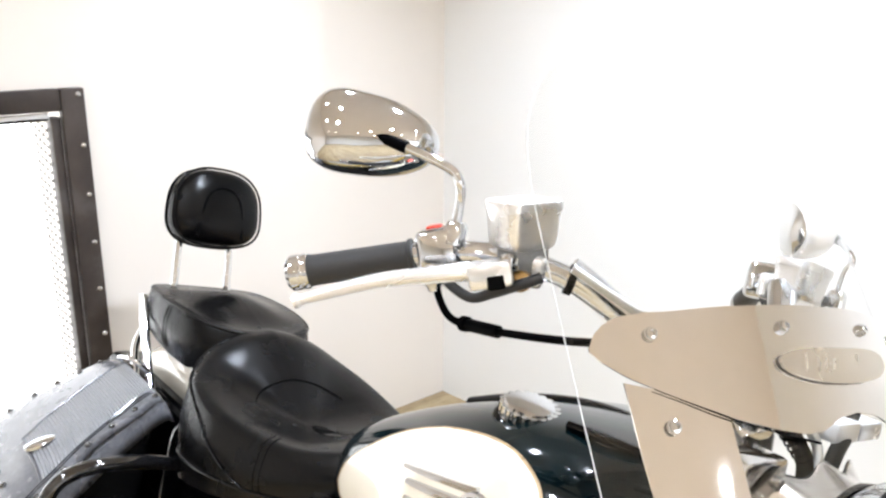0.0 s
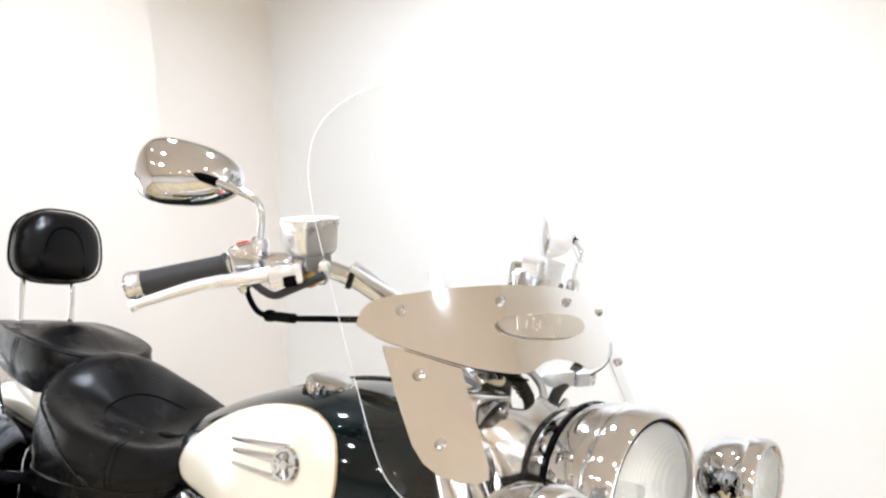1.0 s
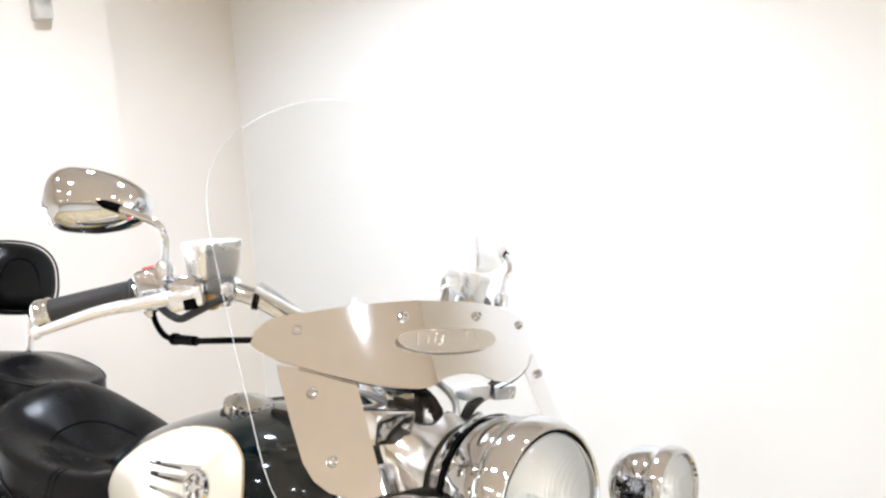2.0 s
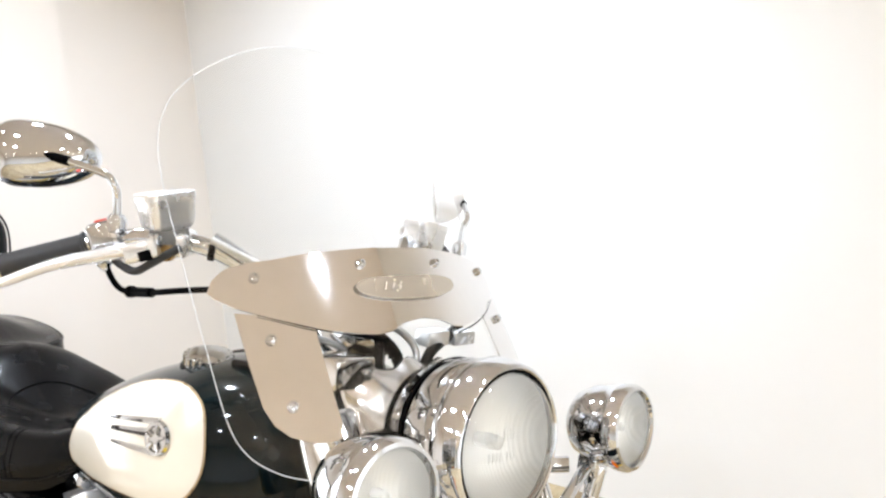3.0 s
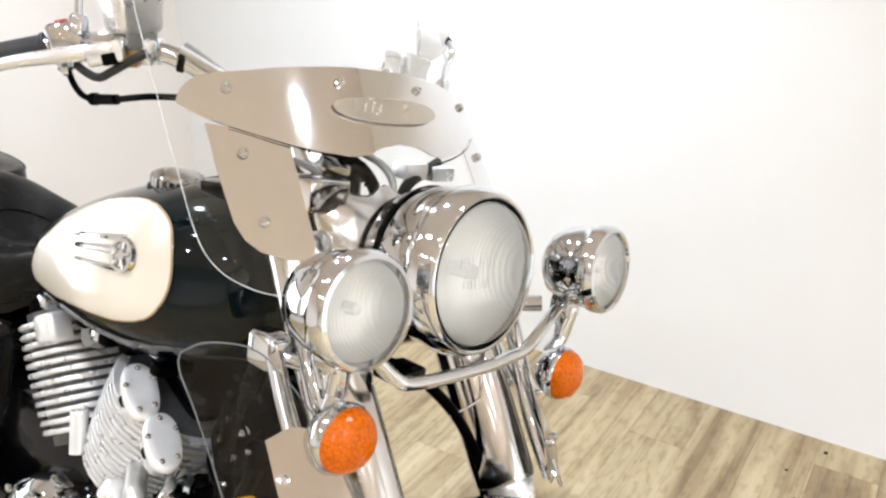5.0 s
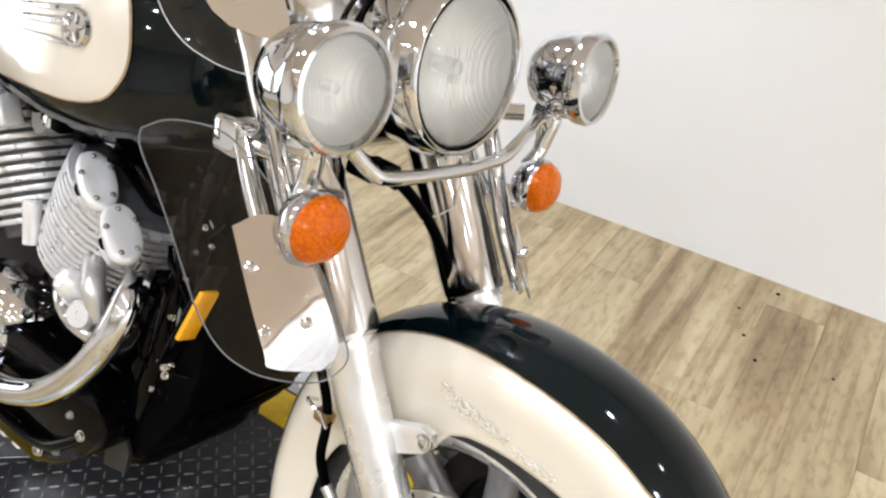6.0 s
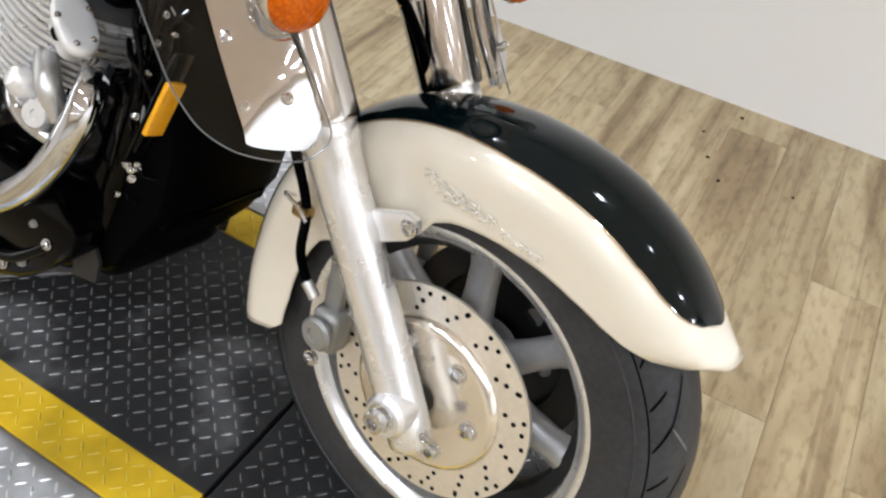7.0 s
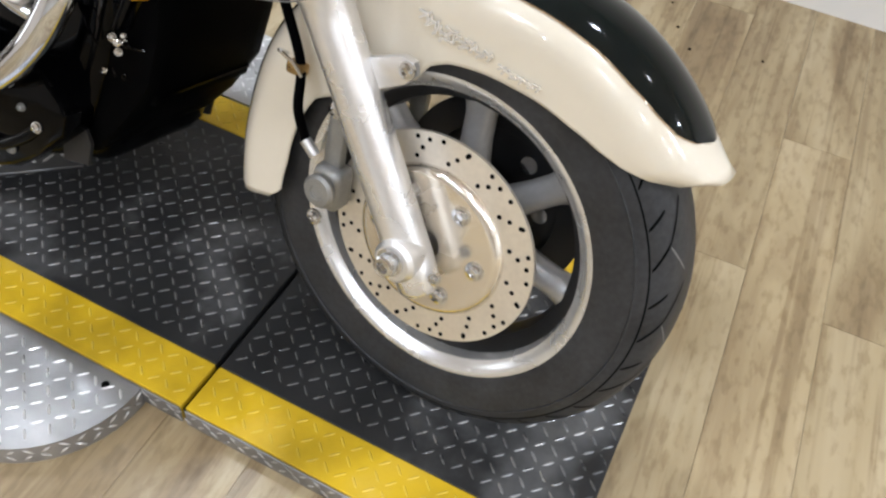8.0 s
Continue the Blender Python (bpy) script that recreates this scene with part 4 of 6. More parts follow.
# fork yokes and the sculpted cover behind the headlamp
for z, w, h in ((0.80, 0.05, 0.03), (0.885, 0.045, 0.020)):
    p = fork_point(z, 0)
    m = aim(p, FORK, AHEAD)
    bm = slab(bmesh.new(), [(-0.155, -0.04), (-0.155, 0.012), (-0.12, 0.022), (0.12, 0.022), (0.155, 0.012), (0.155, -0.04), (0.06, -0.06), (-0.06, -0.06)], h, m, 0.005)
    fpart("fork_yoke", bm, BLACK)
bm = bmesh.new()
rows = []
for k in range(11):
    t = k / 10
    ring = []
    for j in range(41):
        b = -115 + 230 * j / 40
        flare = math.exp(-((abs(b) - 52) / 17) ** 2) - 0.35 * math.exp(-((abs(b) - 20) / 14) ** 2)
        r = 0.080 + 0.020 * t ** 1.4 + 0.027 * flare * t ** 2
        ring.append(Vector((-0.335 - 0.060 * t - 0.018 * flare * t, r * math.sin(radians(b)), 0.886 + r * math.cos(radians(b)))))
    rows.append(ring)
loft(bm, rows, False, False)
thick(fpart("headlamp_cowl", bm, COWL, None, "polished sculpted cowl flaring out behind the headlamp"), 0.003)
# black rings added where the shell's gaps lie in shade
fpart("shell_gap_ring", lathe(bmesh.new(), [(0.080, -0.130), (0.0835, -0.132), (0.082, -0.140), (0.075, -0.146), (0.06, -0.146)], hm, 48), BLACK, head, "black ring drawn for the dark gap behind the headlamp shell")
fpart("shell_gap_ring", lathe(bmesh.new(), [(0.099, -0.090), (0.1005, -0.093), (0.0985, -0.099), (0.096, -0.100)], hm, 56), BLACK, head)
for name, way, r, metal, label in (("instrument_hose", [(-0.50, -0.12, 1.03), (-0.455, -0.065, 1.024), (-0.425, -0.025, 1.006), (-0.412, 0.0, 0.976), (-0.412, 0.01, 0.93)], 0.0085, SATIN, "thick black control hose"),
                                   ("instrument_hose", [(-0.47, 0.19, 1.0), (-0.44, 0.13, 0.992), (-0.42, 0.075, 0.978), (-0.414, 0.05, 0.94)], 0.0085, SATIN, "thick black control hose"),
                                   ("instrument_hose", [(-0.51, -0.03, 1.025), (-0.465, 0.03, 1.012), (-0.435, 0.055, 0.985), (-0.42, 0.05, 0.94)], 0.0055, ALU, "grey sheathed control cable"),
                                   ("instrument_hose", [(-0.49, -0.17, 1.01), (-0.46, -0.12, 1.008), (-0.44, -0.07, 0.985), (-0.43, -0.05, 0.93)], 0.0045, CALIPER, "grey sheathed control cable")):
    fpart(name, tube(bmesh.new(), way, r, 12), metal, None, label)
for k in range(6):
    q, w = Vector((-0.426, -0.026, 1.0065)).lerp(Vector((-0.4125, -0.001, 0.978)), k / 5), Vector((0.012, 0.025, -0.029))
    fpart("hose_rib", lathe(bmesh.new(), [(0.008, -0.002), (0.0096, -0.001), (0.0096, 0.001), (0.008, 0.002)], aim(q, w), 18), SATIN)
fpart("cable_block", box(bmesh.new(), (-0.445, -0.128, 0.948), (-0.392, -0.060, 0.991), 0.006), STEEL, None, "polished clamp block on the upper yoke")
fpart("block_bolt", bolt(bmesh.new(), (-0.392, -0.075, 0.968), (1, 0, 0.2), 0.006, 0.005), CHROME)
fpart("connector_box", box(bmesh.new(), (-0.452, 0.070, 0.984), (-0.420, 0.116, 1.008), 0.004), ALU_WHITE, None, "small white connector box")
fpart("connector_box", box(bmesh.new(), (-0.462, 0.142, 0.978), (-0.432, 0.190, 1.0), 0.004), ALU_WHITE, None, "small white connector box")
fpart("meter_housing", lathe(bmesh.new(), [(0, 0.03), (0.032, 0.03), (0.037, 0.024), (0.038, -0.01), (0.030, -0.03), (0, -0.034)], aim((-0.475, -0.045, 1.0), (-0.75, 0, 0.66)), 36), CHROME, None, "small round chrome meter housing")
fpart("centre_hose", tube(bmesh.new(), [(-0.285, -0.085, 0.79), (-0.262, -0.055, 0.777), (-0.243, -0.02, 0.752), (-0.236, 0.036, 0.700), (-0.226, 0.075, 0.645), (-0.217, 0.098, 0.592), (-0.205, 0.100, 0.545)], 0.0075, 12), SATIN, None, "black brake hose between the fork legs")
fpart("hose_union", box(bmesh.new(), (-0.285, -0.090, 0.766), (-0.240, -0.035, 0.784), 0.005), BLACK, None, "black brake hose junction under the yoke")
fpart("hose_union", lathe(bmesh.new(), [(0, 0.0), (0.007, 0.0), (0.008, 0.012), (0.006, 0.026), (0, 0.026)], aim((-0.252, -0.055, 0.772), (0.3, 0.75, -0.6)), 14), SATIN)
fpart("hose_guide", tube(bmesh.new(), [(-0.236, 0.02, 0.705), (-0.236, 0.075, 0.715), (-0.24, 0.085, 0.73), (-0.245, 0.088, 0.765)], 0.0014, 8), STEEL, None, "thin bent wire hose guide")
fpart("horn", lathe(bmesh.new(), [(0, 0.0), (0.03, 0.002), (0.034, 0.012), (0.03, 0.03), (0, 0.034)], aim((-0.315, -0.100, 0.70), (1, -0.2, 0)), 26), BLACK)


# windshield
def ws(y, z, out=0.0):
    """The screen's surface at a side offset and height; out is measured ahead of it."""
    p = Vector((-0.425 - 0.72 * (z - 1.11) - 1.29 * y * y, y, z))
    n = Vector((1, 2.58 * y, 0.72)).normalized()
    return p + n * out


SCREEN = [(0.868, 0.0), (0.870, 0.17), (0.876, 0.225), (0.884, 0.252), (0.90, 0.272), (0.93, 0.2815), (1.0, 0.2825), (1.1, 0.2815), (1.2, 0.2785), (1.26, 0.268), (1.31, 0.242), (1.35, 0.20), (1.385, 0.14), (1.405, 0.08), (1.412, 0.0)]


def screen_half(z):
    w = max(0.012, float(np.interp(z, [r[0] for r in SCREEN], [r[1] for r in SCREEN])))
    return (-w, w)


# screen grid packed towards its rounded ends
bm = bmesh.new()
zs = [0.868 + 0.544 * (0.5 - 0.5 * math.cos(math.pi * k / 60)) for k in range(61)]
grid = []
for z in zs:
    lo, hi = screen_half(z)
    grid.append([bm.verts.new(ws(lo + (hi - lo) * j / 24, z)) for j in range(25)])
for a, b in zip(grid, grid[1:]):
    for j in range(24):
        bm.faces.new((a[j], a[j + 1], b[j + 1], b[j]))
shield = fpart("windshield", bm, CLEAR, None, "tall clear windshield with polished metal mounting plates")
shield.visible_shadow = False
rim_way = [Vector(ws(-w, z)) for z, w in SCREEN[1:]] + [Vector(ws(w, z)) for z, w in SCREEN[-2:0:-1]]
rim_way.append(rim_way[0])
fpart("screen_edge", tube(bmesh.new(), rim_way, 0.00055, 8, 6, False), EDGE_PALE, shield, "pale polished edge of the clear screen")


def fan_sheet(bm, outline, centre, out, rings=5):
    """A plate that follows the screen, its outline given in side offset and height."""
    loops = []
    for k in range(1, rings + 1):
        t = k / rings
        loops.append([bm.verts.new(ws(centre[0] + (y - centre[0]) * t, centre[1] + (z - centre[1]) * t, out)) for y, z in outline])
    mid = bm.verts.new(ws(centre[0], centre[1], out))
    n = len(outline)
    for j in range(n):
        bm.faces.new((mid, loops[0][j], loops[0][(j + 1) % n]))
    for a, b in zip(loops, loops[1:]):
        for j in range(n):
            bm.faces.new((a[j], b[j], b[(j + 1) % n], a[(j + 1) % n]))
    bmesh.ops.recalc_face_normals(bm, faces=bm.faces)
    return bm


def strip_sheet(bm, top, bottom, y0, y1, n, out, m=6):
    """A band between two curves over the side offset."""
    grid = []
    for i in range(n + 1):
        y = y0 + (y1 - y0) * i / n
        a, b = bottom(y), top(y)
        grid.append([bm.verts.new(ws(y, a + (b - a) * j / m, out)) for j in range(m + 1)])
    for a, b in zip(grid, grid[1:]):
        for j in range(m):
            bm.faces.new((a[j], b[j], b[j + 1], a[j + 1]))
    return bm


TOP = [(0.0, 1.129), (0.056, 1.128), (0.14, 1.119), (0.216, 1.104), (0.24, 1.096), (0.255, 1.085), (0.263, 1.075), (0.2665, 1.067)]
BOT = [(0.0, 1.041), (0.033, 1.037), (0.06, 1.027), (0.083, 1.024), (0.115, 1.026), (0.156, 1.031), (0.204, 1.041), (0.24, 1.050), (0.258, 1.058), (0.2665, 1.065)]
band = fpart("mounting_plate", strip_sheet(bmesh.new(), lambda y: smooth_interp(TOP, abs(y))[0], lambda y: interp(BOT, abs(y))[0], -0.266, 0.266, 72, 0.004), STEEL, shield, "polished metal plate across the windshield")
plate_solid(band, 0.0018)
for s in (-1, 1):
    leg = [(0.245, 1.046), (0.2455, 0.99), (0.244, 0.945), (0.238, 0.928), (0.226, 0.917), (0.205, 0.911), (0.185, 0.911), (0.171, 0.915), (0.166, 0.93), (0.164, 0.98), (0.161, 1.036), (0.2, 1.044)]
    ob = fpart("mounting_leg", fan_sheet(bmesh.new(), [(y * s, z) for y, z in leg], (0.205 * s, 0.98), 0.003), STEEL, shield, "polished metal leg of the windshield mount")
    plate_solid(ob, 0.0016)
    for y, z in ((0.213, 1.087), (0.215, 1.018), (0.2135, 0.948), (0.072, 1.108)):
        n = (ws(y * s, z, 1.0) - ws(y * s, z)).normalized()
        fpart("screen_bolt", bolt(bmesh.new(), ws(y * s, z, 0.006), n, 0.0055, 0.005), CHROME, shield)
# dark rubber strip under the band and the support rail behind the screen
for s in (-1, 1):
    fpart("rubber_strip", tube(bmesh.new(), [ws(0.222 * s, 1.044, 0.006), ws(0.165 * s, 1.031, 0.006), ws(0.115 * s, 1.023, 0.005), ws(0.07 * s, 1.018, 0.002)], 0.0014, 8, 7, True, (0.0004, 0.0014)), SATIN, shield)
    fpart("support_rail", tube(bmesh.new(), [ws(0.175 * s, 0.925, -0.014), ws(0.168 * s, 0.89, -0.03), (-0.34, 0.17 * s, 0.83), (-0.31, 0.172 * s, 0.77)], 0.011, 12), CHROME, shield)
# oval badge plate without lettering
ov = []
for k in range(28):
    a = 2 * math.pi * k / 28
    c, sn = math.cos(a), math.sin(a)
    ov.append((0.093 * math.copysign(abs(c) ** 0.75, c), 1.078 + 0.0145 * math.copysign(abs(sn) ** 0.9, sn)))
PLATE_TAN = simple("tan_enamel_badge", (0.50, 0.45, 0.38), 0.22, 0.7, 0.05, 30, coat=0.4)
badge = fpart("badge", fan_sheet(bmesh.new(), ov, (0, 1.078), 0.009, 3), PLATE_TAN, shield, "oval tan enamel badge")
plate_solid(badge, 0.003)
bm = bmesh.new()
for k, y in enumerate((-0.066, -0.050, -0.038, -0.026)):
    h = 0.0075 if k == 0 else 0.0042
    tube(bm, [ws(y - 0.003, 1.078 - h, 0.0130), ws(y + 0.003, 1.078 + h, 0.0130)], 0.0011, 6, 4)
fpart("badge_stroke", bm, PLATE_TAN, badge, "plain raised strokes in place of a maker's name")

# handlebar, controls
for s in (-1, 1):
    bar = fpart("handlebar", tube(bmesh.new(), [(-0.52, 0.0, 1.03), (-0.53, 0.05 * s, 1.04), (-0.552, 0.13 * s, 1.072), (-0.60, 0.19 * s, 1.108), (-0.645, 0.245 * s, 1.118), (-0.70, 0.30 * s, 1.106), (-0.79, 0.40 * s, 1.060)], 0.0125, 16), CHROME, None, "bent chrome handlebar tube")
    d = Vector((-0.079, 0.089 * s, -0.043)).normalized()
    g0 = Vector((-0.713, 0.313 * s, 1.100))
    m = aim(g0, d)
    grip = fpart("grip", lathe(bmesh.new(), [(0, 0), (0.0185, 0.0), (0.0185, 0.004), (0.0165, 0.006), (0.0170, 0.11), (0.0175, 0.115), (0.0, 0.115)], m, 28), GRIP, bar, "black rubber handlebar grip")
    fpart("grip_end", lathe(bmesh.new(), [(0, 0.115), (0.0185, 0.115), (0.0195, 0.118), (0.0195, 0.122), (0.0185, 0.124), (0.0195, 0.127), (0.0195, 0.135), (0.016, 0.139), (0, 0.139)], m, 28), CHROME, bar)
    # switch pod and master cylinder
    pod = aim(g0 - d * 0.028, d, (0, 0, 1))
    bm = box(bmesh.new(), (-0.024, -0.024, -0.022), (0.024, 0.026, 0.022), 0.009, 3)
    bm.transform(pod)
    sw = fpart("switch_pod", bm, CHROME, bar, "chrome switch housing")
    bm = box(bmesh.new(), (-0.012, 0.024, -0.006), (0.008, 0.029, 0.010), 0.002)
    bm.transform(pod)
    fpart("kill_switch", bm, RED if s < 0 else SATIN, bar)
    bm = box(bmesh.new(), (-0.018, -0.006, 0.012), (0.019, 0.012, 0.0235), 0.003)
    bm.transform(aim(g0 - d * 0.045, d, (0, 0, 1)))
    fpart("switch_button", bm, SATIN, bar)
    mc = Vector((-0.625, 0.232 * s, 1.118))
    bm = box(bmesh.new(), (-0.03, -0.02, -0.022), (0.05, 0.02, 0.012), 0.007, 3)
    bm.transform(aim(mc, (0, 0, 1), d) @ Matrix.Translation((0, 0, 0)))
    fpart("master_cylinder", bm, SLIDER, bar, "cast master cylinder body")
    rs = []
    tilt = aim(Vector((-0.618, -0.25, 1.142) if s < 0 else (-0.594, 0.218, 1.115)), Vector((-0.05, 0.17 * s, 1)), (0, 1, 0))
    for z, k in ((-0.008, 0.70), (-0.004, 0.82), (0.002, 0.86), (0.030, 0.93), (0.0305, 0.97), (0.038, 0.98), (0.0405, 0.96), (0.041, 0.93), (0.0415, 0.5)):
        rs.append([tilt @ Vector((0.029 * k * math.copysign(abs(math.cos(a)) ** 0.45, math.cos(a)), 0.037 * k * math.copysign(abs(math.sin(a)) ** 0.45, math.sin(a)), z)) for a in (2 * math.pi * j / 40 for j in range(40))])
    fpart("fluid_reservoir", loft(bmesh.new(), rs), SLIDER, bar, "tapered satin fluid reservoir cup with a flat lid")
    neck = box(bmesh.new(), (-0.017, -0.022, -0.034), (0.018, 0.022, -0.004), 0.005, 2)
    neck.transform(tilt)
    # the left neck is whitened: glare of the white wall put into its material
    fpart("reservoir_neck", neck, CALIPER if s < 0 else ALU_WHITE, bar, "cast neck under the reservoir, grey on the right, paler for wall glare on the left")
    perch = aim(Vector((-0.617, 0.283 * s, 1.104)), d, (0, 0, 1))
    bm = box(bmesh.new(), (-0.018, -0.012, -0.022), (0.020, 0.014, 0.022), 0.004, 2)
    bm.transform(perch)
    fpart("lever_perch", bm, SLIDER, bar, "cast lever perch")
    bm = box(bmesh.new(), (-0.021, -0.0135, -0.014), (0.0215, 0.001, 0.004), 0.002, 1)
    bm.transform(perch)
    fpart("perch_slot", bm, DARK, bar)
    fpart("fluid_window", lathe(bmesh.new(), [(0, 0), (0.011, 0), (0.011, 0.008), (0.008, 0.01), (0, 0.01)], aim(Vector((-0.600, 0.256 * s, 1.103)), (0.6, s, 0.0)), 20), BRASS, bar)
    # lever
    lv = [Vector((-0.630, 0.300 * s, 1.103)), Vector((-0.645, 0.330 * s, 1.094)), Vector((-0.675, 0.375 * s, 1.078)), Vector((-0.712, 0.418 * s, 1.052)), Vector((-0.728, 0.436 * s, 1.040))]
    bm = bmesh.new()
    way = spline(lv, 6)
    rings = []
    for k, p in enumerate(way):
        t = k / (len(way) - 1)
        dd = (way[min(k + 1, len(way) - 1)] - way[max(k - 1, 0)]).normalized()
        side = dd.cross(Vector((0, 0, 1))).normalized()
        up = side.cross(dd)
        w, h = 0.011 - 0.005 * t + (0.003 if t > 0.94 else 0), 0.0105 - 0.0055 * t + (0.003 if t > 0.94 else 0)
        rings.append([p + side * (w * math.cos(a)) + up * (h * math.sin(a)) for a in (2 * math.pi * j / 12 for j in range(12))])
    fpart("lever", loft(bm, rings), SLIDER, bar, "polished alloy hand lever")
    fpart("lever_pivot", bolt(bmesh.new(), (-0.607, 0.272 * s, 1.116), (0, 0, 1), 0.010, 0.012), CHROME, bar)
    fpart("throttle_cable", tube(bmesh.new(), [(-0.684, 0.303 * s, 1.088), (-0.673, 0.299 * s, 1.064), (-0.660, 0.290 * s, 1.047), (-0.634, 0.283 * s, 1.046), (-0.593, 0.282 * s, 1.052), (-0.552, 0.282 * s, 1.060), (-0.522, 0.277 * s, 1.066), (-0.505, 0.258 * s, 1.069), (-0.50, 0.22 * s, 1.07)], 0.0040, 12), SATIN, bar, "black control cable")
    fpart("cable_sleeve", tube(bmesh.new(), [(-0.640, 0.283 * s, 1.0455), (-0.590, 0.282 * s, 1.0525)], 0.0066, 12), SATIN, bar)
    fpart("sleeve_collar", tube(bmesh.new(), [(-0.646, 0.284 * s, 1.045), (-0.638, 0.283 * s, 1.046)], 0.0082, 12), SATIN, bar)
    fpart("cable_stub", lathe(bmesh.new(), [(0.0105, 0.0), (0.0105, 0.022), (0.007, 0.026), (0.006, 0.03)], aim((-0.688, 0.305 * s, 1.098), (0.3, -0.1 * s, -1)), 18), CHROME, bar)
    fpart("brake_pipe", tube(bmesh.new(), [(-0.692, 0.292 * s, 1.098), (-0.682, 0.288 * s, 1.082), (-0.650, 0.278 * s, 1.072), (-0.622, 0.272 * s, 1.084), (-0.585, 0.265 * s, 1.104), (-0.575, 0.254 * s, 1.113)], 0.0055, 12), GRIP, bar)
    fpart("switch_wire", tube(bmesh.new(), [(-0.59, 0.20 * s, 1.122), (-0.56, 0.16 * s, 1.10), (-0.53, 0.11 * s, 1.075), (-0.50, 0.06 * s, 1.03)], 0.005, 10), ALU, bar)
    fpart("bar_riser", tube(bmesh.new(), [(-0.603, 0.192 * s, 1.118), (-0.585, 0.17 * s, 1.103), (-0.555, 0.135 * s, 1.075)], 0.0155, 16), CHROME, bar, "thick chrome section of the handlebar")
    fpart("bar_collar", lathe(bmesh.new(), [(0, -0.004), (0.0165, -0.004), (0.0165, 0.004), (0, 0.004)], aim((-0.60, 0.19 * s, 1.108), (-0.05, 0.06 * s, 0.012)), 24), SATIN, bar)
    # mirror; the left one is folded further ahead
    shift = Vector((0.086, 0.02, -0.022)) if s > 0 else Vector()

    def mpart(name, bm, material, parent=None, label=""):
        bm.transform(Matrix.Translation(shift))
        return fpart(name, bm, material, parent, label)

    base = Vector((-0.677, 0.292 * s, 1.128))
    mir = mpart("mirror", tube(bmesh.new(), [base, base + Vector((0.001, 0.002 * s, 0.04)), (-0.673, 0.301 * s, 1.186), (-0.682, 0.309 * s, 1.198), (-0.712, 0.335 * s, 1.2085), (-0.736, 0.354 * s, 1.2150), (-0.752, 0.366 * s, 1.2185)], 0.0052, 14, 8), CHROME, None, "chrome teardrop handlebar mirror on a bent stem")
    mpart("mirror_base", lathe(bmesh.new(), [(0, 0), (0.013, 0), (0.013, 0.018), (0.009, 0.024), (0.0, 0.024)], aim(base - Vector((0, 0, 0.006)), (0, 0, 1)), 20), CHROME, mir)
    mpart("stem_sleeve", tube(bmesh.new(), [(-0.720, 0.3415 * s, 1.2108), (-0.752, 0.366 * s, 1.2186)], 0.0066, 12), SATIN, mir)
    mm = aim(Vector((-0.786, 0.3585 * s, 1.2165)), Vector((0.66, 0.72 * s, 0.12)), (0, 0, 1))
    rings = []
    for z, k in ((-0.022, 0.93), (-0.020, 0.985), (-0.012, 1.0), (0.0, 0.975), (0.012, 0.90), (0.022, 0.78), (0.030, 0.60), (0.035, 0.38), (0.037, 0.12)):
        ring = []
        for j in range(40):
            a = 2 * math.pi * j / 40
            c, sn = math.cos(a), math.sin(a)
            wx = 0.076 * (1 + 0.10 * c * (-s))
            hy = 0.046 * (1 - 0.20 * c * (-s))
            ring.append(mm @ Vector((wx * k * math.copysign(abs(c) ** 0.82, c), hy * k * math.copysign(abs(sn) ** 0.82, sn), z)))
        rings.append(ring)
    # the left shell is whitened too, in place of the wall's reflection
    mpart("mirror_shell", loft(bmesh.new(), rings), CHROME if s < 0 else ALU_WHITE, mir, "polished mirror shell, chrome on the right, paler for wall glare on the left")
    gl = [mm @ Vector((0.074 * (1 + 0.10 * math.cos(a) * (-s)) * math.cos(a), 0.041 * (1 - 0.2 * math.cos(a) * (-s)) * math.sin(a), -0.0225)) for a in (2 * math.pi * j / 36 for j in range(36))]
    bm = bmesh.new()
    bm.faces.new([bm.verts.new(p) for p in gl])
    thick(mpart("mirror_glass", bm, STEEL, mir, "flat mirror glass"), 0.001, 0.0)

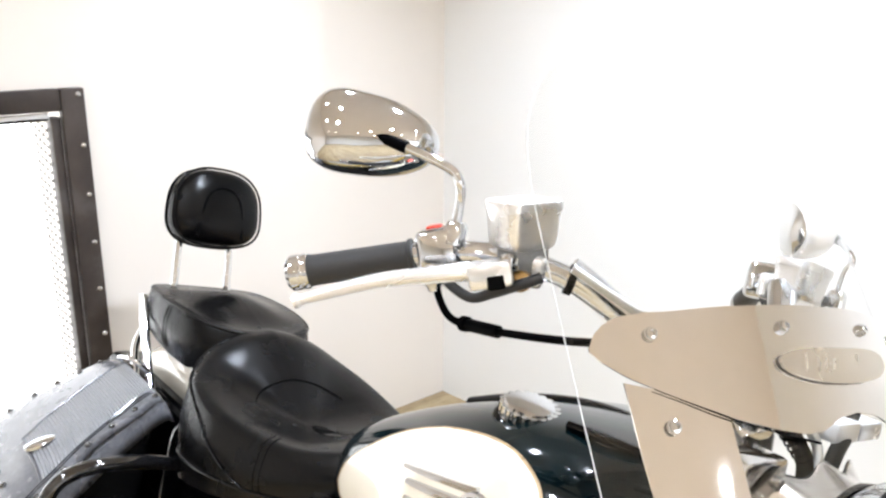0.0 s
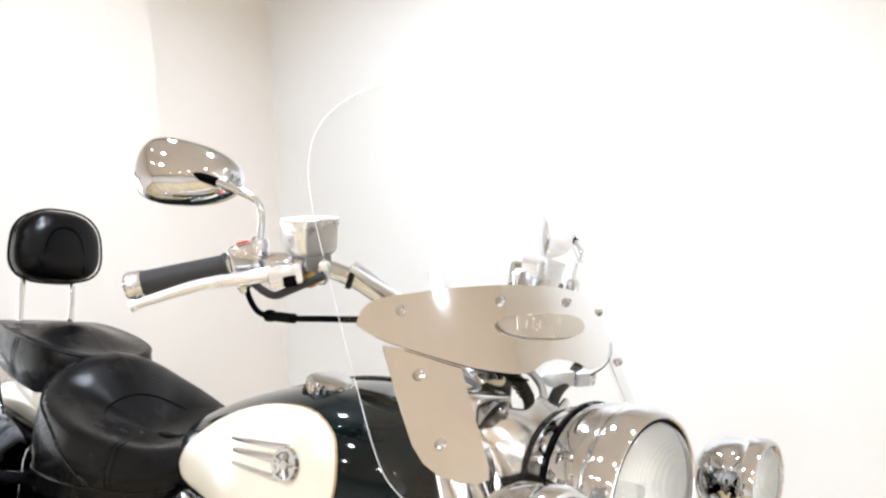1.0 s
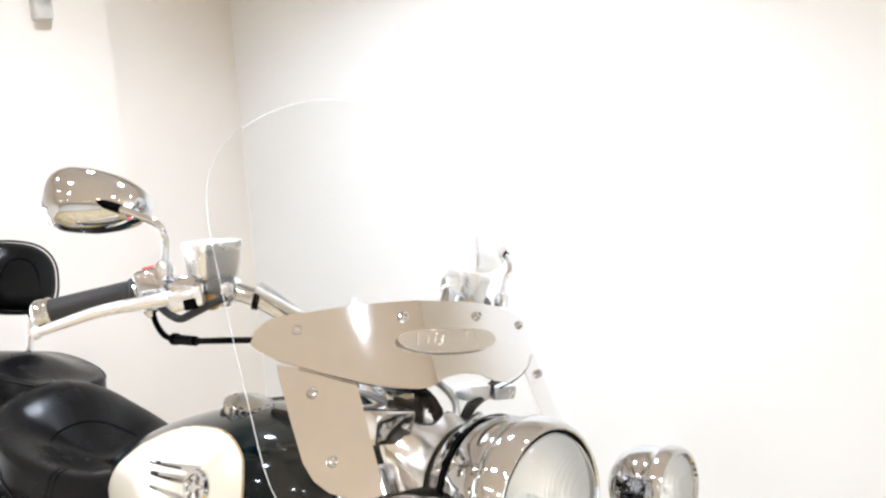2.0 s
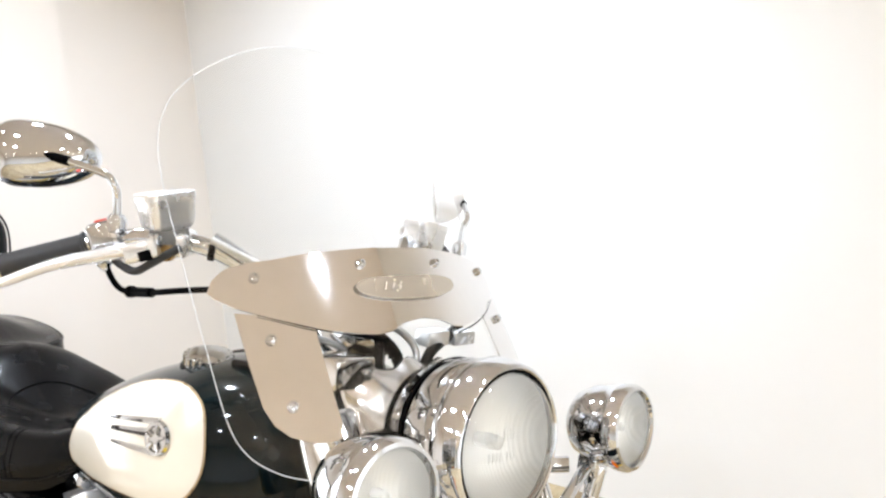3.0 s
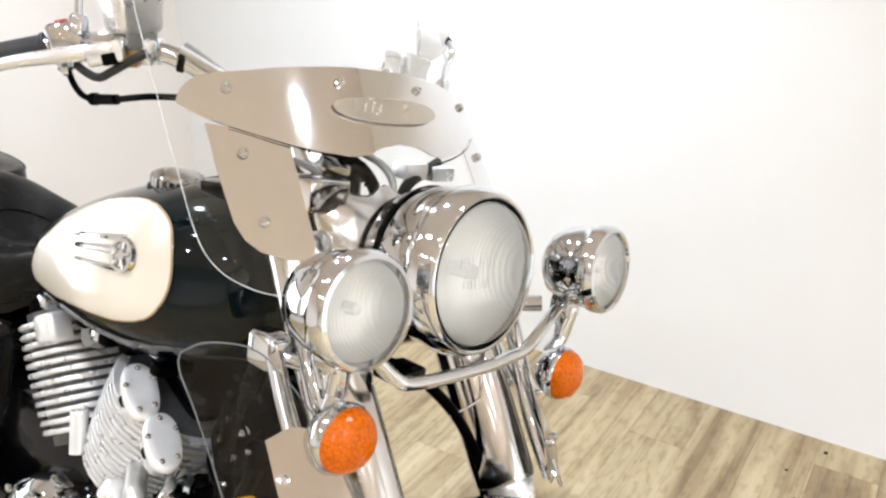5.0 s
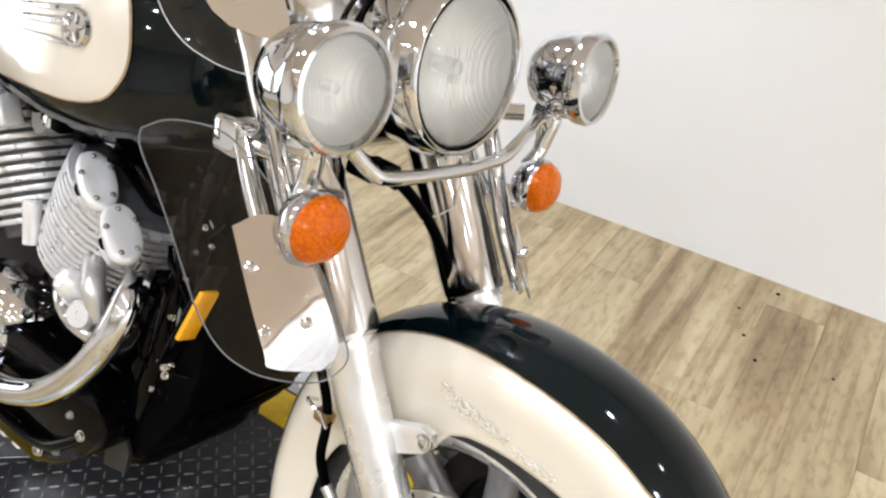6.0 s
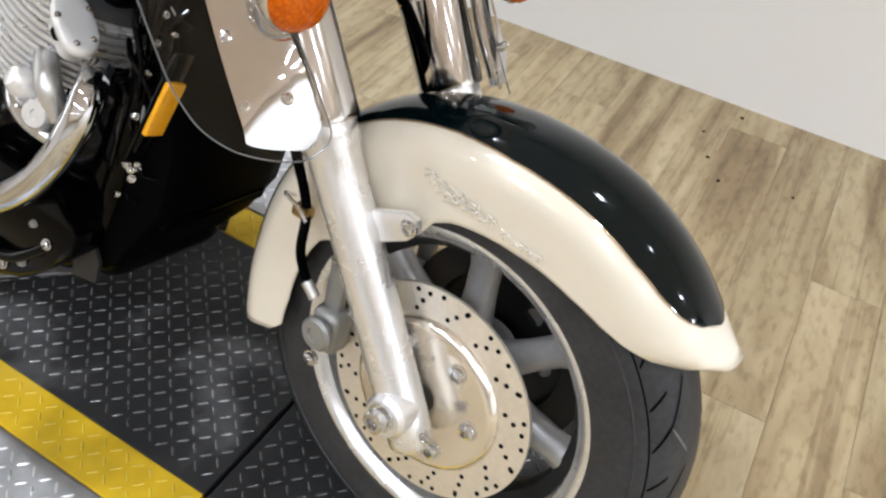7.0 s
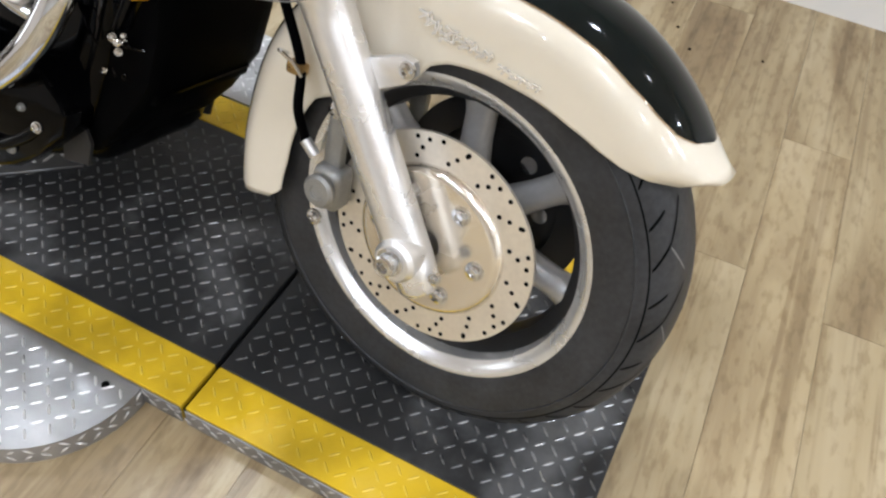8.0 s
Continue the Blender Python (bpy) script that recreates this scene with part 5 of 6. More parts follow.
# wind deflectors below the light bar
for s in (-1, 1):
    inset = 0.0 if s < 0 else 0.07

    def dp(x, z, out=0.0):
        n = Vector((0.66, 0.55 * s, 0.5)).normalized()
        return Vector((x, -s * (-0.262 + inset + 1.2 * (x + 0.227) + 0.91 * (z - 0.703)), z)) + n * out

    shape = [(-0.355, 0.812), (-0.351, 0.802), (-0.341, 0.788), (-0.319, 0.762), (-0.290, 0.726), (-0.262, 0.690), (-0.237, 0.659), (-0.207, 0.629), (-0.181, 0.613), (-0.161, 0.607), (-0.139, 0.606), (-0.127, 0.612), (-0.124, 0.63), (-0.141, 0.655), (-0.186, 0.71), (-0.24, 0.765), (-0.290, 0.808), (-0.312, 0.821), (-0.330, 0.824), (-0.346, 0.822)]
    bm = bmesh.new()
    bm.faces.new([bm.verts.new(dp(x, z)) for x, z in shape])
    defl = fpart("wind_deflector", bm, CLEAR_SCUFFED, None, "clear lower wind deflector on a metal plate")
    defl.visible_shadow = False
    way = [dp(x, z) for x, z in shape + shape[:1]]
    fpart("deflector_edge", tube(bmesh.new(), way, 0.0009, 6, 5, False), EDGE, defl, "pale edge of the clear deflector")
    plate_shape = [(-0.257, 0.736), (-0.217, 0.680), (-0.179, 0.629), (-0.167, 0.616), (-0.134, 0.618), (-0.132, 0.632), (-0.141, 0.650), (-0.186, 0.704), (-0.222, 0.742), (-0.245, 0.750)]
    bm = bmesh.new()
    mid = (-0.185, 0.685)
    loops = [[(mid[0] + (p.x - mid[0]) * k / 8, mid[1] + (p.y - mid[1]) * k / 8) for p in spline([(x, z, 0) for x, z in plate_shape + plate_shape[:1]], 4)[:-1]] for k in range(1, 9)]

    def bent(x, z):
        """The outer half is folded back towards the wheel, shaped to catch a white reflection."""
        past = max(0.0, x + 0.186 - 0.12 * (z - 0.65))
        return dp(x, z, 0.011 - 0.42 * past * past / (past + 0.006))

    vs = [[bm.verts.new(bent(x, z)) for x, z in loop] for loop in loops]
    hub = bm.verts.new(bent(*mid))
    for k in range(len(vs[0])):
        n1 = (k + 1) % len(vs[0])
        bm.faces.new((hub, vs[0][k], vs[0][n1]))
        for a, b in zip(vs, vs[1:]):
            bm.faces.new((a[k], b[k], b[n1], a[n1]))
    bmesh.ops.recalc_face_normals(bm, faces=bm.faces)
    plate_solid(fpart("deflector_plate", bm, BRUSHED, defl, "brushed metal mounting plate"), 0.002)
    for x, z in ((-0.227, 0.703), (-0.188, 0.648), (-0.167, 0.659)):
        fpart("deflector_bolt", bolt(bmesh.new(), bent(x, z), (0.66, 0.55 * s, 0.5), 0.0052, 0.006), CHROME, defl)
    fpart("deflector_post", tube(bmesh.new(), [(-0.335, 0.205 * s - inset * 0.3, 0.80), (-0.29, 0.218 * s - inset * 0.6, 0.755), (-0.245, 0.228 * s - inset * 0.8, 0.715)], 0.011, 12), CHROME, defl)
    fpart("deflector_clamp", box(bmesh.new(), (-0.375, 0.20 * s - 0.018, 0.775), (-0.325, 0.20 * s + 0.018, 0.82), 0.009, 3), CHROME, defl)
    fpart("deflector_clamp", tube(bmesh.new(), [(-0.34, 0.2 * s, 0.795), (-0.30, 0.165 * s, 0.785), (-0.285, 0.13 * s, 0.782)], 0.010, 10), CHROME, defl)
    fpart("side_tube", tube(bmesh.new(), [(x + inset * 0.65, y * s, z) for x, y, z in ((-0.345, 0.172, 0.86), (-0.30, 0.174, 0.775), (-0.255, 0.172, 0.685), (-0.20, 0.17, 0.61))], 0.0125, 14), CHROME, None, "slim chrome tube beside the fork leg")

# tank
TANK = [(-1.02, 0.115, 0.67, 0.775), (-0.95, 0.180, 0.655, 0.825), (-0.87, 0.205, 0.650, 0.868), (-0.78, 0.224, 0.648, 0.905), (-0.70, 0.231, 0.650, 0.930), (-0.62, 0.230, 0.660, 0.942), (-0.54, 0.212, 0.68, 0.940), (-0.48, 0.175, 0.71, 0.925), (-0.445, 0.12, 0.75, 0.90)]


def tank_ring(x, n=56, grow=0.0):
    w, z0, z1 = smooth_interp(TANK, x)
    w, z0, z1 = w + grow, z0 - grow, z1 + grow
    zc, up, dn = z0 + 0.52 * (z1 - z0), 0.48 * (z1 - z0), 0.52 * (z1 - z0)
    out = []
    for k in range(n):
        a = 2 * math.pi * k / n
        c, s = math.cos(a), math.sin(a)
        out.append(Vector((x, w * math.copysign(abs(c) ** 0.72, c), zc + (up if s > 0 else dn) * math.copysign(abs(s) ** 0.72, s))))
    return out


def tank_side(x, z, grow=0.0):
    """Side offset of the tank's skin at a place along it and a height."""
    w, z0, z1 = smooth_interp(TANK, x)
    w, z0, z1 = w + grow, z0 - grow, z1 + grow
    zc, up, dn = z0 + 0.52 * (z1 - z0), 0.48 * (z1 - z0), 0.52 * (z1 - z0)
    q = min(0.999, abs(z - zc) / (up if z > zc else dn))
    s = q ** (1 / 0.72)
    return w * math.sqrt(max(0.0, 1 - s * s)) ** 0.72


xs = [-1.02 + 0.575 * (0.5 - 0.5 * math.cos(math.pi * k / 40)) for k in range(41)]
tank = bpart("fuel_tank", loft(bmesh.new(), [tank_ring(x) for x in xs]), GREEN, None, "dark green fuel tank with cream side panels")
PANEL = [(-0.930, 0.738), (-0.914, 0.770), (-0.868, 0.812), (-0.826, 0.846), (-0.770, 0.876), (-0.712, 0.895), (-0.655, 0.905), (-0.610, 0.902), (-0.572, 0.886), (-0.552, 0.854), (-0.548, 0.817), (-0.560, 0.784), (-0.588, 0.757), (-0.64, 0.740), (-0.70, 0.732), (-0.76, 0.727), (-0.835, 0.720), (-0.905, 0.720)]


def tank_panel(bm, s, inner, outer, grow, rings):
    c = Vector((-0.71, 0.815))
    line = [Vector((p.x, p.y)) for p in spline([(x, z, 0) for x, z in PANEL + PANEL[:1]], 4)][:-1]
    loops = []
    for k in range(rings + 1):
        t = inner + (outer - inner) * k / rings
        if t < 1e-6:
            loops.append(None)
            continue
        loops.append([bm.verts.new((c.x + (q.x - c.x) * t, s * tank_side(c.x + (q.x - c.x) * t, c.y + (q.y - c.y) * t, grow), c.y + (q.y - c.y) * t)) for q in line])
    n = len(line)
    if loops[0] is None:
        mid = bm.verts.new((c.x, s * tank_side(c.x, c.y, grow), c.y))
        for j in range(n):
            bm.faces.new((mid, loops[1][j], loops[1][(j + 1) % n]))
        loops = loops[1:]
    for a, b in zip(loops, loops[1:]):
        for j in range(n):
            bm.faces.new((a[j], b[j], b[(j + 1) % n], a[(j + 1) % n]))
    bmesh.ops.recalc_face_normals(bm, faces=bm.faces)
    return bm


for s in (-1, 1):
    bpart("side_panel", tank_panel(bmesh.new(), s, 0.0, 1.0, 0.0015, 12), CREAM, tank, "cream painted tank side panel")
    bpart("pinstripe", tank_panel(bmesh.new(), s, 0.990, 1.012, 0.0019, 2), GOLD, tank, "fine gold pinstripe")
    # winged round emblem: a spoked wheel ahead of three bars
    ec = Vector((-0.630, s * (tank_side(-0.630, 0.835) + 0.002), 0.835))
    n = Vector((0.06, s, 0.10)).normalized()
    em = aim(ec, n)
    bm = lathe(bmesh.new(), [(0.0, 0.006), (0.007, 0.006), (0.008, 0.003), (0.0165, 0.003), (0.018, 0.0055), (0.0225, 0.0055), (0.0245, 0.0), (0.0, -0.002)], em, 36)
    emblem = bpart("emblem", bm, CHROME, tank, "chrome emblem of a wheel with three bars")
    for k in range(5):
        a = 2 * math.pi * k / 5 + 0.3
        bpart("emblem_spoke", tube(bmesh.new(), [em @ Vector((0.007 * math.cos(a), 0.007 * math.sin(a), 0.0045)), em @ Vector((0.019 * math.cos(a), 0.019 * math.sin(a), 0.0045))], 0.003, 8, 2), CHROME, emblem)
    for x0, z0, x1, z1, w in ((-0.634, 0.858, -0.764, 0.832, 0.0055), (-0.650, 0.838, -0.748, 0.820, 0.0066), (-0.640, 0.814, -0.745, 0.802, 0.0046)):
        way = [(x0 + (x1 - x0) * t, s * (tank_side(x0 + (x1 - x0) * t, z0 + (z1 - z0) * t) + 0.0025 - 0.001 * t), z0 + (z1 - z0) * t) for t in (0, 0.35, 0.7, 1.0)]
        bpart("emblem_bar", tube(bmesh.new(), way, w, 8, 4, True, (w, w * 0.6)), CHROME, emblem)
# filler cap and console
cap = bpart("filler_cap", lathe(bmesh.new(), [(0, 0.034), (0.022, 0.034), (0.040, 0.031), (0.044, 0.026), (0.044, 0.012), (0.048, 0.008), (0.050, 0.0), (0.0, -0.006)], aim((-0.688, -0.118, 0.914), (0.12, -0.16, 1)) @ Matrix.Scale(0.74, 4), 40), CHROME, tank, "ribbed chrome fuel filler cap")
bm = bmesh.new()
cm = aim((-0.688, -0.118, 0.914), (0.12, -0.16, 1)) @ Matrix.Scale(0.74, 4)
for k in range(20):
    a = 2 * math.pi * k / 20
    tube(bm, [cm @ Vector((0.0445 * math.cos(a), 0.0445 * math.sin(a), 0.010)), cm @ Vector((0.0445 * math.cos(a), 0.0445 * math.sin(a), 0.028))], 0.0045, 8, 2)
bpart("cap_rib", bm, CHROME, cap)
bpart("cap_base", lathe(bmesh.new(), [(0.0, -0.010), (0.056, -0.010), (0.056, 0.004), (0.050, 0.008), (0.0, 0.008)], cm, 36), BLACK, cap)
bpart("tank_console", tube(bmesh.new(), [(-0.90, 0, 0.851), (-0.80, 0, 0.893), (-0.68, 0, 0.925), (-0.56, 0, 0.929), (-0.50, 0, 0.918)], 0.014, 18), BLACK, tank, "black strip along the top of the tank")
bpart("tank_trim", tube(bmesh.new(), [(-0.62, -0.125, 0.935), (-0.57, -0.125, 0.94), (-0.53, -0.10, 0.935), (-0.49, -0.06, 0.925)], 0.006, 10), BLACK, tank)


# seats
def cushion(rim, centre, skirt, out, nu=44):
    """A padded seat: its crest runs through the rim points, symmetric about the machine's middle; skirt is the height of its lower edge along x."""
    half = spline(rim, 8)
    loop = half + [Vector((p.x, -p.y, p.z)) for p in half[-2:0:-1]]
    c = Vector(centre)
    n = len(loop)

    def point(j, u, off=0.0):
        p = loop[j % n]
        d = loop[(j + 1) % n] - loop[(j - 1) % n]
        side = Vector((d.y, -d.x, 0)).normalized()
        if side.dot(Vector((p.x - c.x, p.y - c.y, 0))) < 0:
            side = -side
        bottom = interp(skirt, p.x)[0]
        if u < 0.72:
            t = u / 0.72
            q = c.lerp(p, t)
            z = c.z + (p.z - c.z) * math.sin(math.pi / 2 * t) ** 2
            return Vector((q.x, q.y, z + off))
        if u < 0.86:
            b = (u - 0.72) / 0.14 * math.pi / 2
            return p + side * (out * math.sin(b) + off) + Vector((0, 0, -1.3 * out * (1 - math.cos(b)) + off * math.cos(b)))
        t = (u - 0.86) / 0.14
        z = (p.z - 1.3 * out) + (bottom - p.z + 1.3 * out) * t
        return Vector((p.x, p.y, z)) + side * (out + 0.006 * math.sin(math.pi * min(1.0, t * 1.3)) - 0.012 * t * t + off)

    bm = bmesh.new()
    us = [0.0] + [0.03 + 0.97 * k / nu for k in range(nu + 1)]
    mid = bm.verts.new(point(0, 0.0))
    rings = [[bm.verts.new(point(j, u)) for j in range(n)] for u in us[1:]]
    for j in range(n):
        bm.faces.new((mid, rings[0][j], rings[0][(j + 1) % n]))
        for a, b in zip(rings, rings[1:]):
            bm.faces.new((a[j], b[j], b[(j + 1) % n], a[(j + 1) % n]))
    bm.faces.new(rings[-1])
    bmesh.ops.recalc_face_normals(bm, faces=bm.faces)
    return bm, point, n


SEAT_RIM = [(-0.97, 0, 0.765), (-0.99, 0.05, 0.752), (-1.05, 0.10, 0.722), (-1.13, 0.138, 0.698), (-1.23, 0.165, 0.692), (-1.32, 0.181, 0.698), (-1.41, 0.176, 0.714), (-1.465, 0.146, 0.735), (-1.492, 0.102, 0.760), (-1.507, 0.055, 0.777), (-1.515, 0, 0.785)]
bm, sp, sn = cushion(SEAT_RIM, (-1.28, 0, 0.668), [(-1.53, 0.50), (-1.36, 0.535), (-1.2, 0.57), (-1.1, 0.60), (-1.0, 0.67), (-0.96, 0.71)], 0.020)
seat = bpart("rider_seat", bm, LEATHER, None, "black leather bucket seat with stitched backrest curve")
first_rear, last_rear = int(sn * 0.30), int(sn * 0.70)
bpart("seat_stitch", tube(bmesh.new(), [sp(j, 0.335 + 0.05 * (abs(j - sn / 2) / (sn * 0.2)) ** 2, 0.0006) for j in range(first_rear, last_rear + 1)], 0.0018, 6, 2), SATIN, seat, "sunken stitched arc")
for s in (-1, 1):
    def js(k):
        return k if s > 0 else sn - k
    # seam from the rear shoulder down to the lower welt
    bpart("seat_welt", tube(bmesh.new(), [sp(js(k), 0.80 + 0.16 * max(0.0, (56 - k) / 26.0) ** 1.4, 0.0006) for k in range(72, 29, -3)], 0.0032, 8, 3), LEATHER, seat, "raised leather piping")
    bpart("seat_welt", tube(bmesh.new(), [sp(js(k), 0.962, 0.001) for k in range(16, 76, 3)], 0.0036, 8, 3), LEATHER, seat, "raised leather piping")
    for k in (27, 28):
        bpart("seat_seam", tube(bmesh.new(), [sp(js(k), u, 0.0003) for u in (0.66, 0.70, 0.74, 0.80, 0.86, 0.91, 0.955)], 0.0009, 6, 3), SATIN, seat)
PILLION_RIM = [(-1.505, 0, 0.776), (-1.52, 0.06, 0.777), (-1.565, 0.108, 0.782), (-1.65, 0.130, 0.786), (-1.75, 0.132, 0.787), (-1.83, 0.118, 0.785), (-1.872, 0.07, 0.780), (-1.885, 0, 0.778)]
bm, pp, pn = cushion(PILLION_RIM, (-1.69, 0, 0.810), [(-1.9, 0.715), (-1.8, 0.69), (-1.6, 0.672), (-1.5, 0.70)], 0.013)
pill = bpart("passenger_seat", bm, LEATHER, None, "padded black leather passenger seat")
bpart("seat_welt", tube(bmesh.new(), [pp(j, 0.79, 0.0008) for j in range(pn + 1)], 0.003, 8, 1, False), LEATHER, pill, "raised leather piping")
for s in (-1, 1):
    for k in (26, 27):
        bpart("seat_seam", tube(bmesh.new(), [pp(k if s > 0 else pn - k, u, 0.0006) for u in (0.80, 0.84, 0.88, 0.93, 0.98)], 0.0009, 6, 3), SATIN, pill)
# backrest
bc = Vector((-1.875, 0, 0.968))
bmat = aim(bc, (0.95, 0, 0.26), (0, 0, 1))
rings = []
for z, k in ((-0.045, 0.55), (-0.042, 0.86), (-0.03, 0.97), (-0.01, 1.0), (0.012, 0.98), (0.028, 0.92), (0.04, 0.78), (0.046, 0.55), (0.049, 0.25)):
    ring = []
    for j in range(44):
        a = 2 * math.pi * j / 44
        c, sn = math.cos(a), math.sin(a)
        ring.append(bmat @ Vector((0.107 * (1 - 0.10 * sn) * k * math.copysign(abs(c) ** 0.72, c), 0.090 * k * math.copysign(abs(sn) ** 0.72, sn), z)))
    rings.append(ring)
rest = bpart("backrest", loft(bmesh.new(), rings), LEATHER, None, "padded black leather passenger backrest")
for zz in (-0.018, 0.022):
    bpart("backrest_piping", tube(bmesh.new(), [bmat @ Vector((0.1075 * (1 - 0.10 * math.sin(a)) * math.copysign(abs(math.cos(a)) ** 0.72, math.cos(a)), 0.0905 * math.copysign(abs(math.sin(a)) ** 0.72, math.sin(a)), zz)) for a in (2 * math.pi * j / 40 for j in range(41))], 0.0028, 8, 1, False), LEATHER, rest)
bpart("backrest_stitch", tube(bmesh.new(), [bmat @ Vector((x, y, z)) for x, y, z in ((-0.055, -0.07, 0.040), (-0.045, 0.0, 0.047), (-0.028, 0.032, 0.047), (0.0, 0.042, 0.0475), (0.028, 0.032, 0.047), (0.045, 0.0, 0.047), (0.055, -0.07, 0.040))], 0.0022, 6), SATIN, rest)
for s in (-1, 1):
    bpart("backrest_post", tube(bmesh.new(), [(-1.90, s * 0.062, 0.92), (-1.88, s * 0.064, 0.84), (-1.86, s * 0.072, 0.76), (-1.83, s * 0.14, 0.66), (-1.74, s * 0.16, 0.58)], 0.0085, 12), CHROME, rest, "chrome backrest post")
    strut = [(-1.818, 0.150, 0.765, 0.020), (-1.785, 0.152, 0.725, 0.034), (-1.755, 0.153, 0.685, 0.030), (-1.715, 0.154, 0.645, 0.022), (-1.67, 0.155, 0.600, 0.020)]
    rings = []
    for x, y, z, w in strut:
        rings.append([Vector((x + dx * w * 0.9, s * (y + dy), z + dx * w * 0.35)) for dx, dy in ((-0.5, -0.004), (0.5, -0.004), (0.55, 0.0), (0.5, 0.005), (0.0, 0.008), (-0.5, 0.005), (-0.55, 0.0))])
    bpart("side_strut", loft(bmesh.new(), rings), CHROME, None, "broad polished chrome mudguard strut")

# rear mudguard and wheel
RA = Vector((-1.665, 0, 0.305))
bm = bmesh.new()
grid = []
for i in range(41):
    ang = radians(62 + 123 * i / 40)
    row = []
    for j in range(17):
        b = radians(-90 + 180 * j / 16)
        r = 0.345 + 0.055 * math.cos(b)
        if abs(b) > radians(89):
            r = 0.27
        row.append(bm.verts.new(RA + Vector((r * math.cos(ang), 0.105 * math.sin(b), r * math.sin(ang)))))
    grid.append(row)
for a, b in zip(grid, grid[1:]):
    for j in range(16):
        bm.faces.new((a[j], b[j], b[j + 1], a[j + 1]))
bmesh.ops.recalc_face_normals(bm, faces=bm.faces)
thick(bpart("rear_mudguard", bm, CREAM, None, "cream painted rear mudguard"), 0.003)
bpart("rear_tyre", lathe(bmesh.new(), [(q[0] + 0.002, q[1] * 1.15) for q in prof], aim(RA, (0, -1, 0)), 64), RUBBER)
bpart("rear_rim", lathe(bmesh.new(), [(0.0, -0.03), (0.19, -0.03), (0.215, -0.05), (0.215, 0.05), (0.19, 0.03), (0.0, 0.03)], aim(RA, (0, -1, 0)), 48), ALU)

# saddlebags
BAG_TOP = [(0.165, 0.612), (0.19, 0.622), (0.26, 0.588), (0.33, 0.545), (0.40, 0.490), (0.44, 0.448), (0.462, 0.405)]
for s in (-1, 1):
    def lid_point(x, y, out=0.0):
        """The lid slopes outwards and is a little domed along the machine."""
        z = smooth_interp(BAG_TOP, y)[0]
        k = (x + 1.667) / 0.175
        return Vector((x, s * (y + 0.55 * out), z - 0.020 * abs(k) ** 3 + 0.85 * out))

    body = []
    for z, g, top in ((0.27, -0.05, 0), (0.275, -0.02, 0), (0.30, 0.0, 0), (0.36, 0.006, 0), (0.42, 0.004, 0.3), (0.50, 0.0, 1.0)):
        ring = []
        for j in range(48):
            a = 2 * math.pi * j / 48
            c, sn2 = math.cos(a), math.sin(a)
            x = -1.660 + (0.150 + g) * math.copysign(abs(c) ** 0.45, c)
            y = 0.315 + (0.128 + g) * math.copysign(abs(sn2) ** 0.45, sn2)
            ring.append(Vector((x, s * y, z + top * (smooth_interp(BAG_TOP, y)[0] - 0.03 - 0.50))))
        body.append(ring)
    bag = bpart("saddlebag", loft(bmesh.new(), body), LEATHER, None, "black leather saddlebag with woven lid and small studs")
    def lid_front(y):
        return -1.549 + 0.40 * (y - 0.16)

    rows = []
    for i in range(25):
        y = 0.168 + 0.292 * i / 24
        xr = -1.838 + (0.06 * ((0.205 - y) / 0.037) ** 2 if y < 0.205 else 0.0)
        xf = lid_front(y)
        row = [lid_point(xr - 0.002, y, -0.030), lid_point(xr - 0.004, y, -0.012), lid_point(xr + 0.003, y, 0.004)]
        row += [lid_point(xr + 0.02 + (xf - xr - 0.04) * k / 12, y, 0.008) for k in range(13)]
        row += [lid_point(xf - 0.004, y, 0.004), lid_point(xf + 0.003, y, -0.012), lid_point(xf + 0.001, y, -0.034)]
        rows.append(row)
    bm = loft(bmesh.new(), rows, False, False)
    bmesh.ops.recalc_face_normals(bm, faces=bm.faces)
    lid = bpart("bag_lid", bm, LEATHER_GREY, bag, "sloping leather lid with rounded borders")
    thick(lid, 0.004)

    def panel_span(y):
        return -1.740 + 0.48 * (y - 0.20), -1.606 + 0.46 * (y - 0.16)

    rows = []
    for i in range(161):
        y = 0.180 + 0.205 * i / 160
        xa, xb = panel_span(y)
        rib = 0.0010 + 0.0011 * math.cos(2 * math.pi * i / 4)
        rows.append([lid_point(xa - 0.003, y, 0.006)] + [lid_point(xa + (xb - xa) * k / 8, y, 0.0088 + rib) for k in range(9)] + [lid_point(xb + 0.003, y, 0.006)])
    bm = loft(bmesh.new(), rows, False, False)
    bmesh.ops.recalc_face_normals(bm, faces=bm.faces)
    bpart("lid_panel", bm, WEAVE, bag, "grey ribbed woven panel on the lid")
    for e in (0, 1):
        bpart("lid_piping", tube(bmesh.new(), [lid_point(panel_span(0.178 + 0.209 * k / 8)[e] + (0.006 if e else -0.006), 0.178 + 0.209 * k / 8, 0.009) for k in range(9)], 0.0028, 8, 2), LEATHER_GREY, bag)
    xa, xb = panel_span(0.388)
    bpart("lid_piping", tube(bmesh.new(), [lid_point(xa + (xb - xa) * k / 6, 0.389, 0.009) for k in range(7)], 0.0028, 8, 2), LEATHER_GREY, bag)
    def border_point(y, t, out=0.0):
        """The stitched front border: a wavy strip that lies flatter than the lid under it."""
        wave = 0.005 * math.sin((y - 0.18) * 38)
        x = panel_span(y)[1] + 0.010 + (0.040 + wave) * t + 0.05 * max(0.0, 0.20 - y)
        return lid_point(x, y, 0.0125 + out) + Vector((0, 0, 0.018 * abs((x + 1.667) / 0.175) ** 3 - 0.006 * t * t))

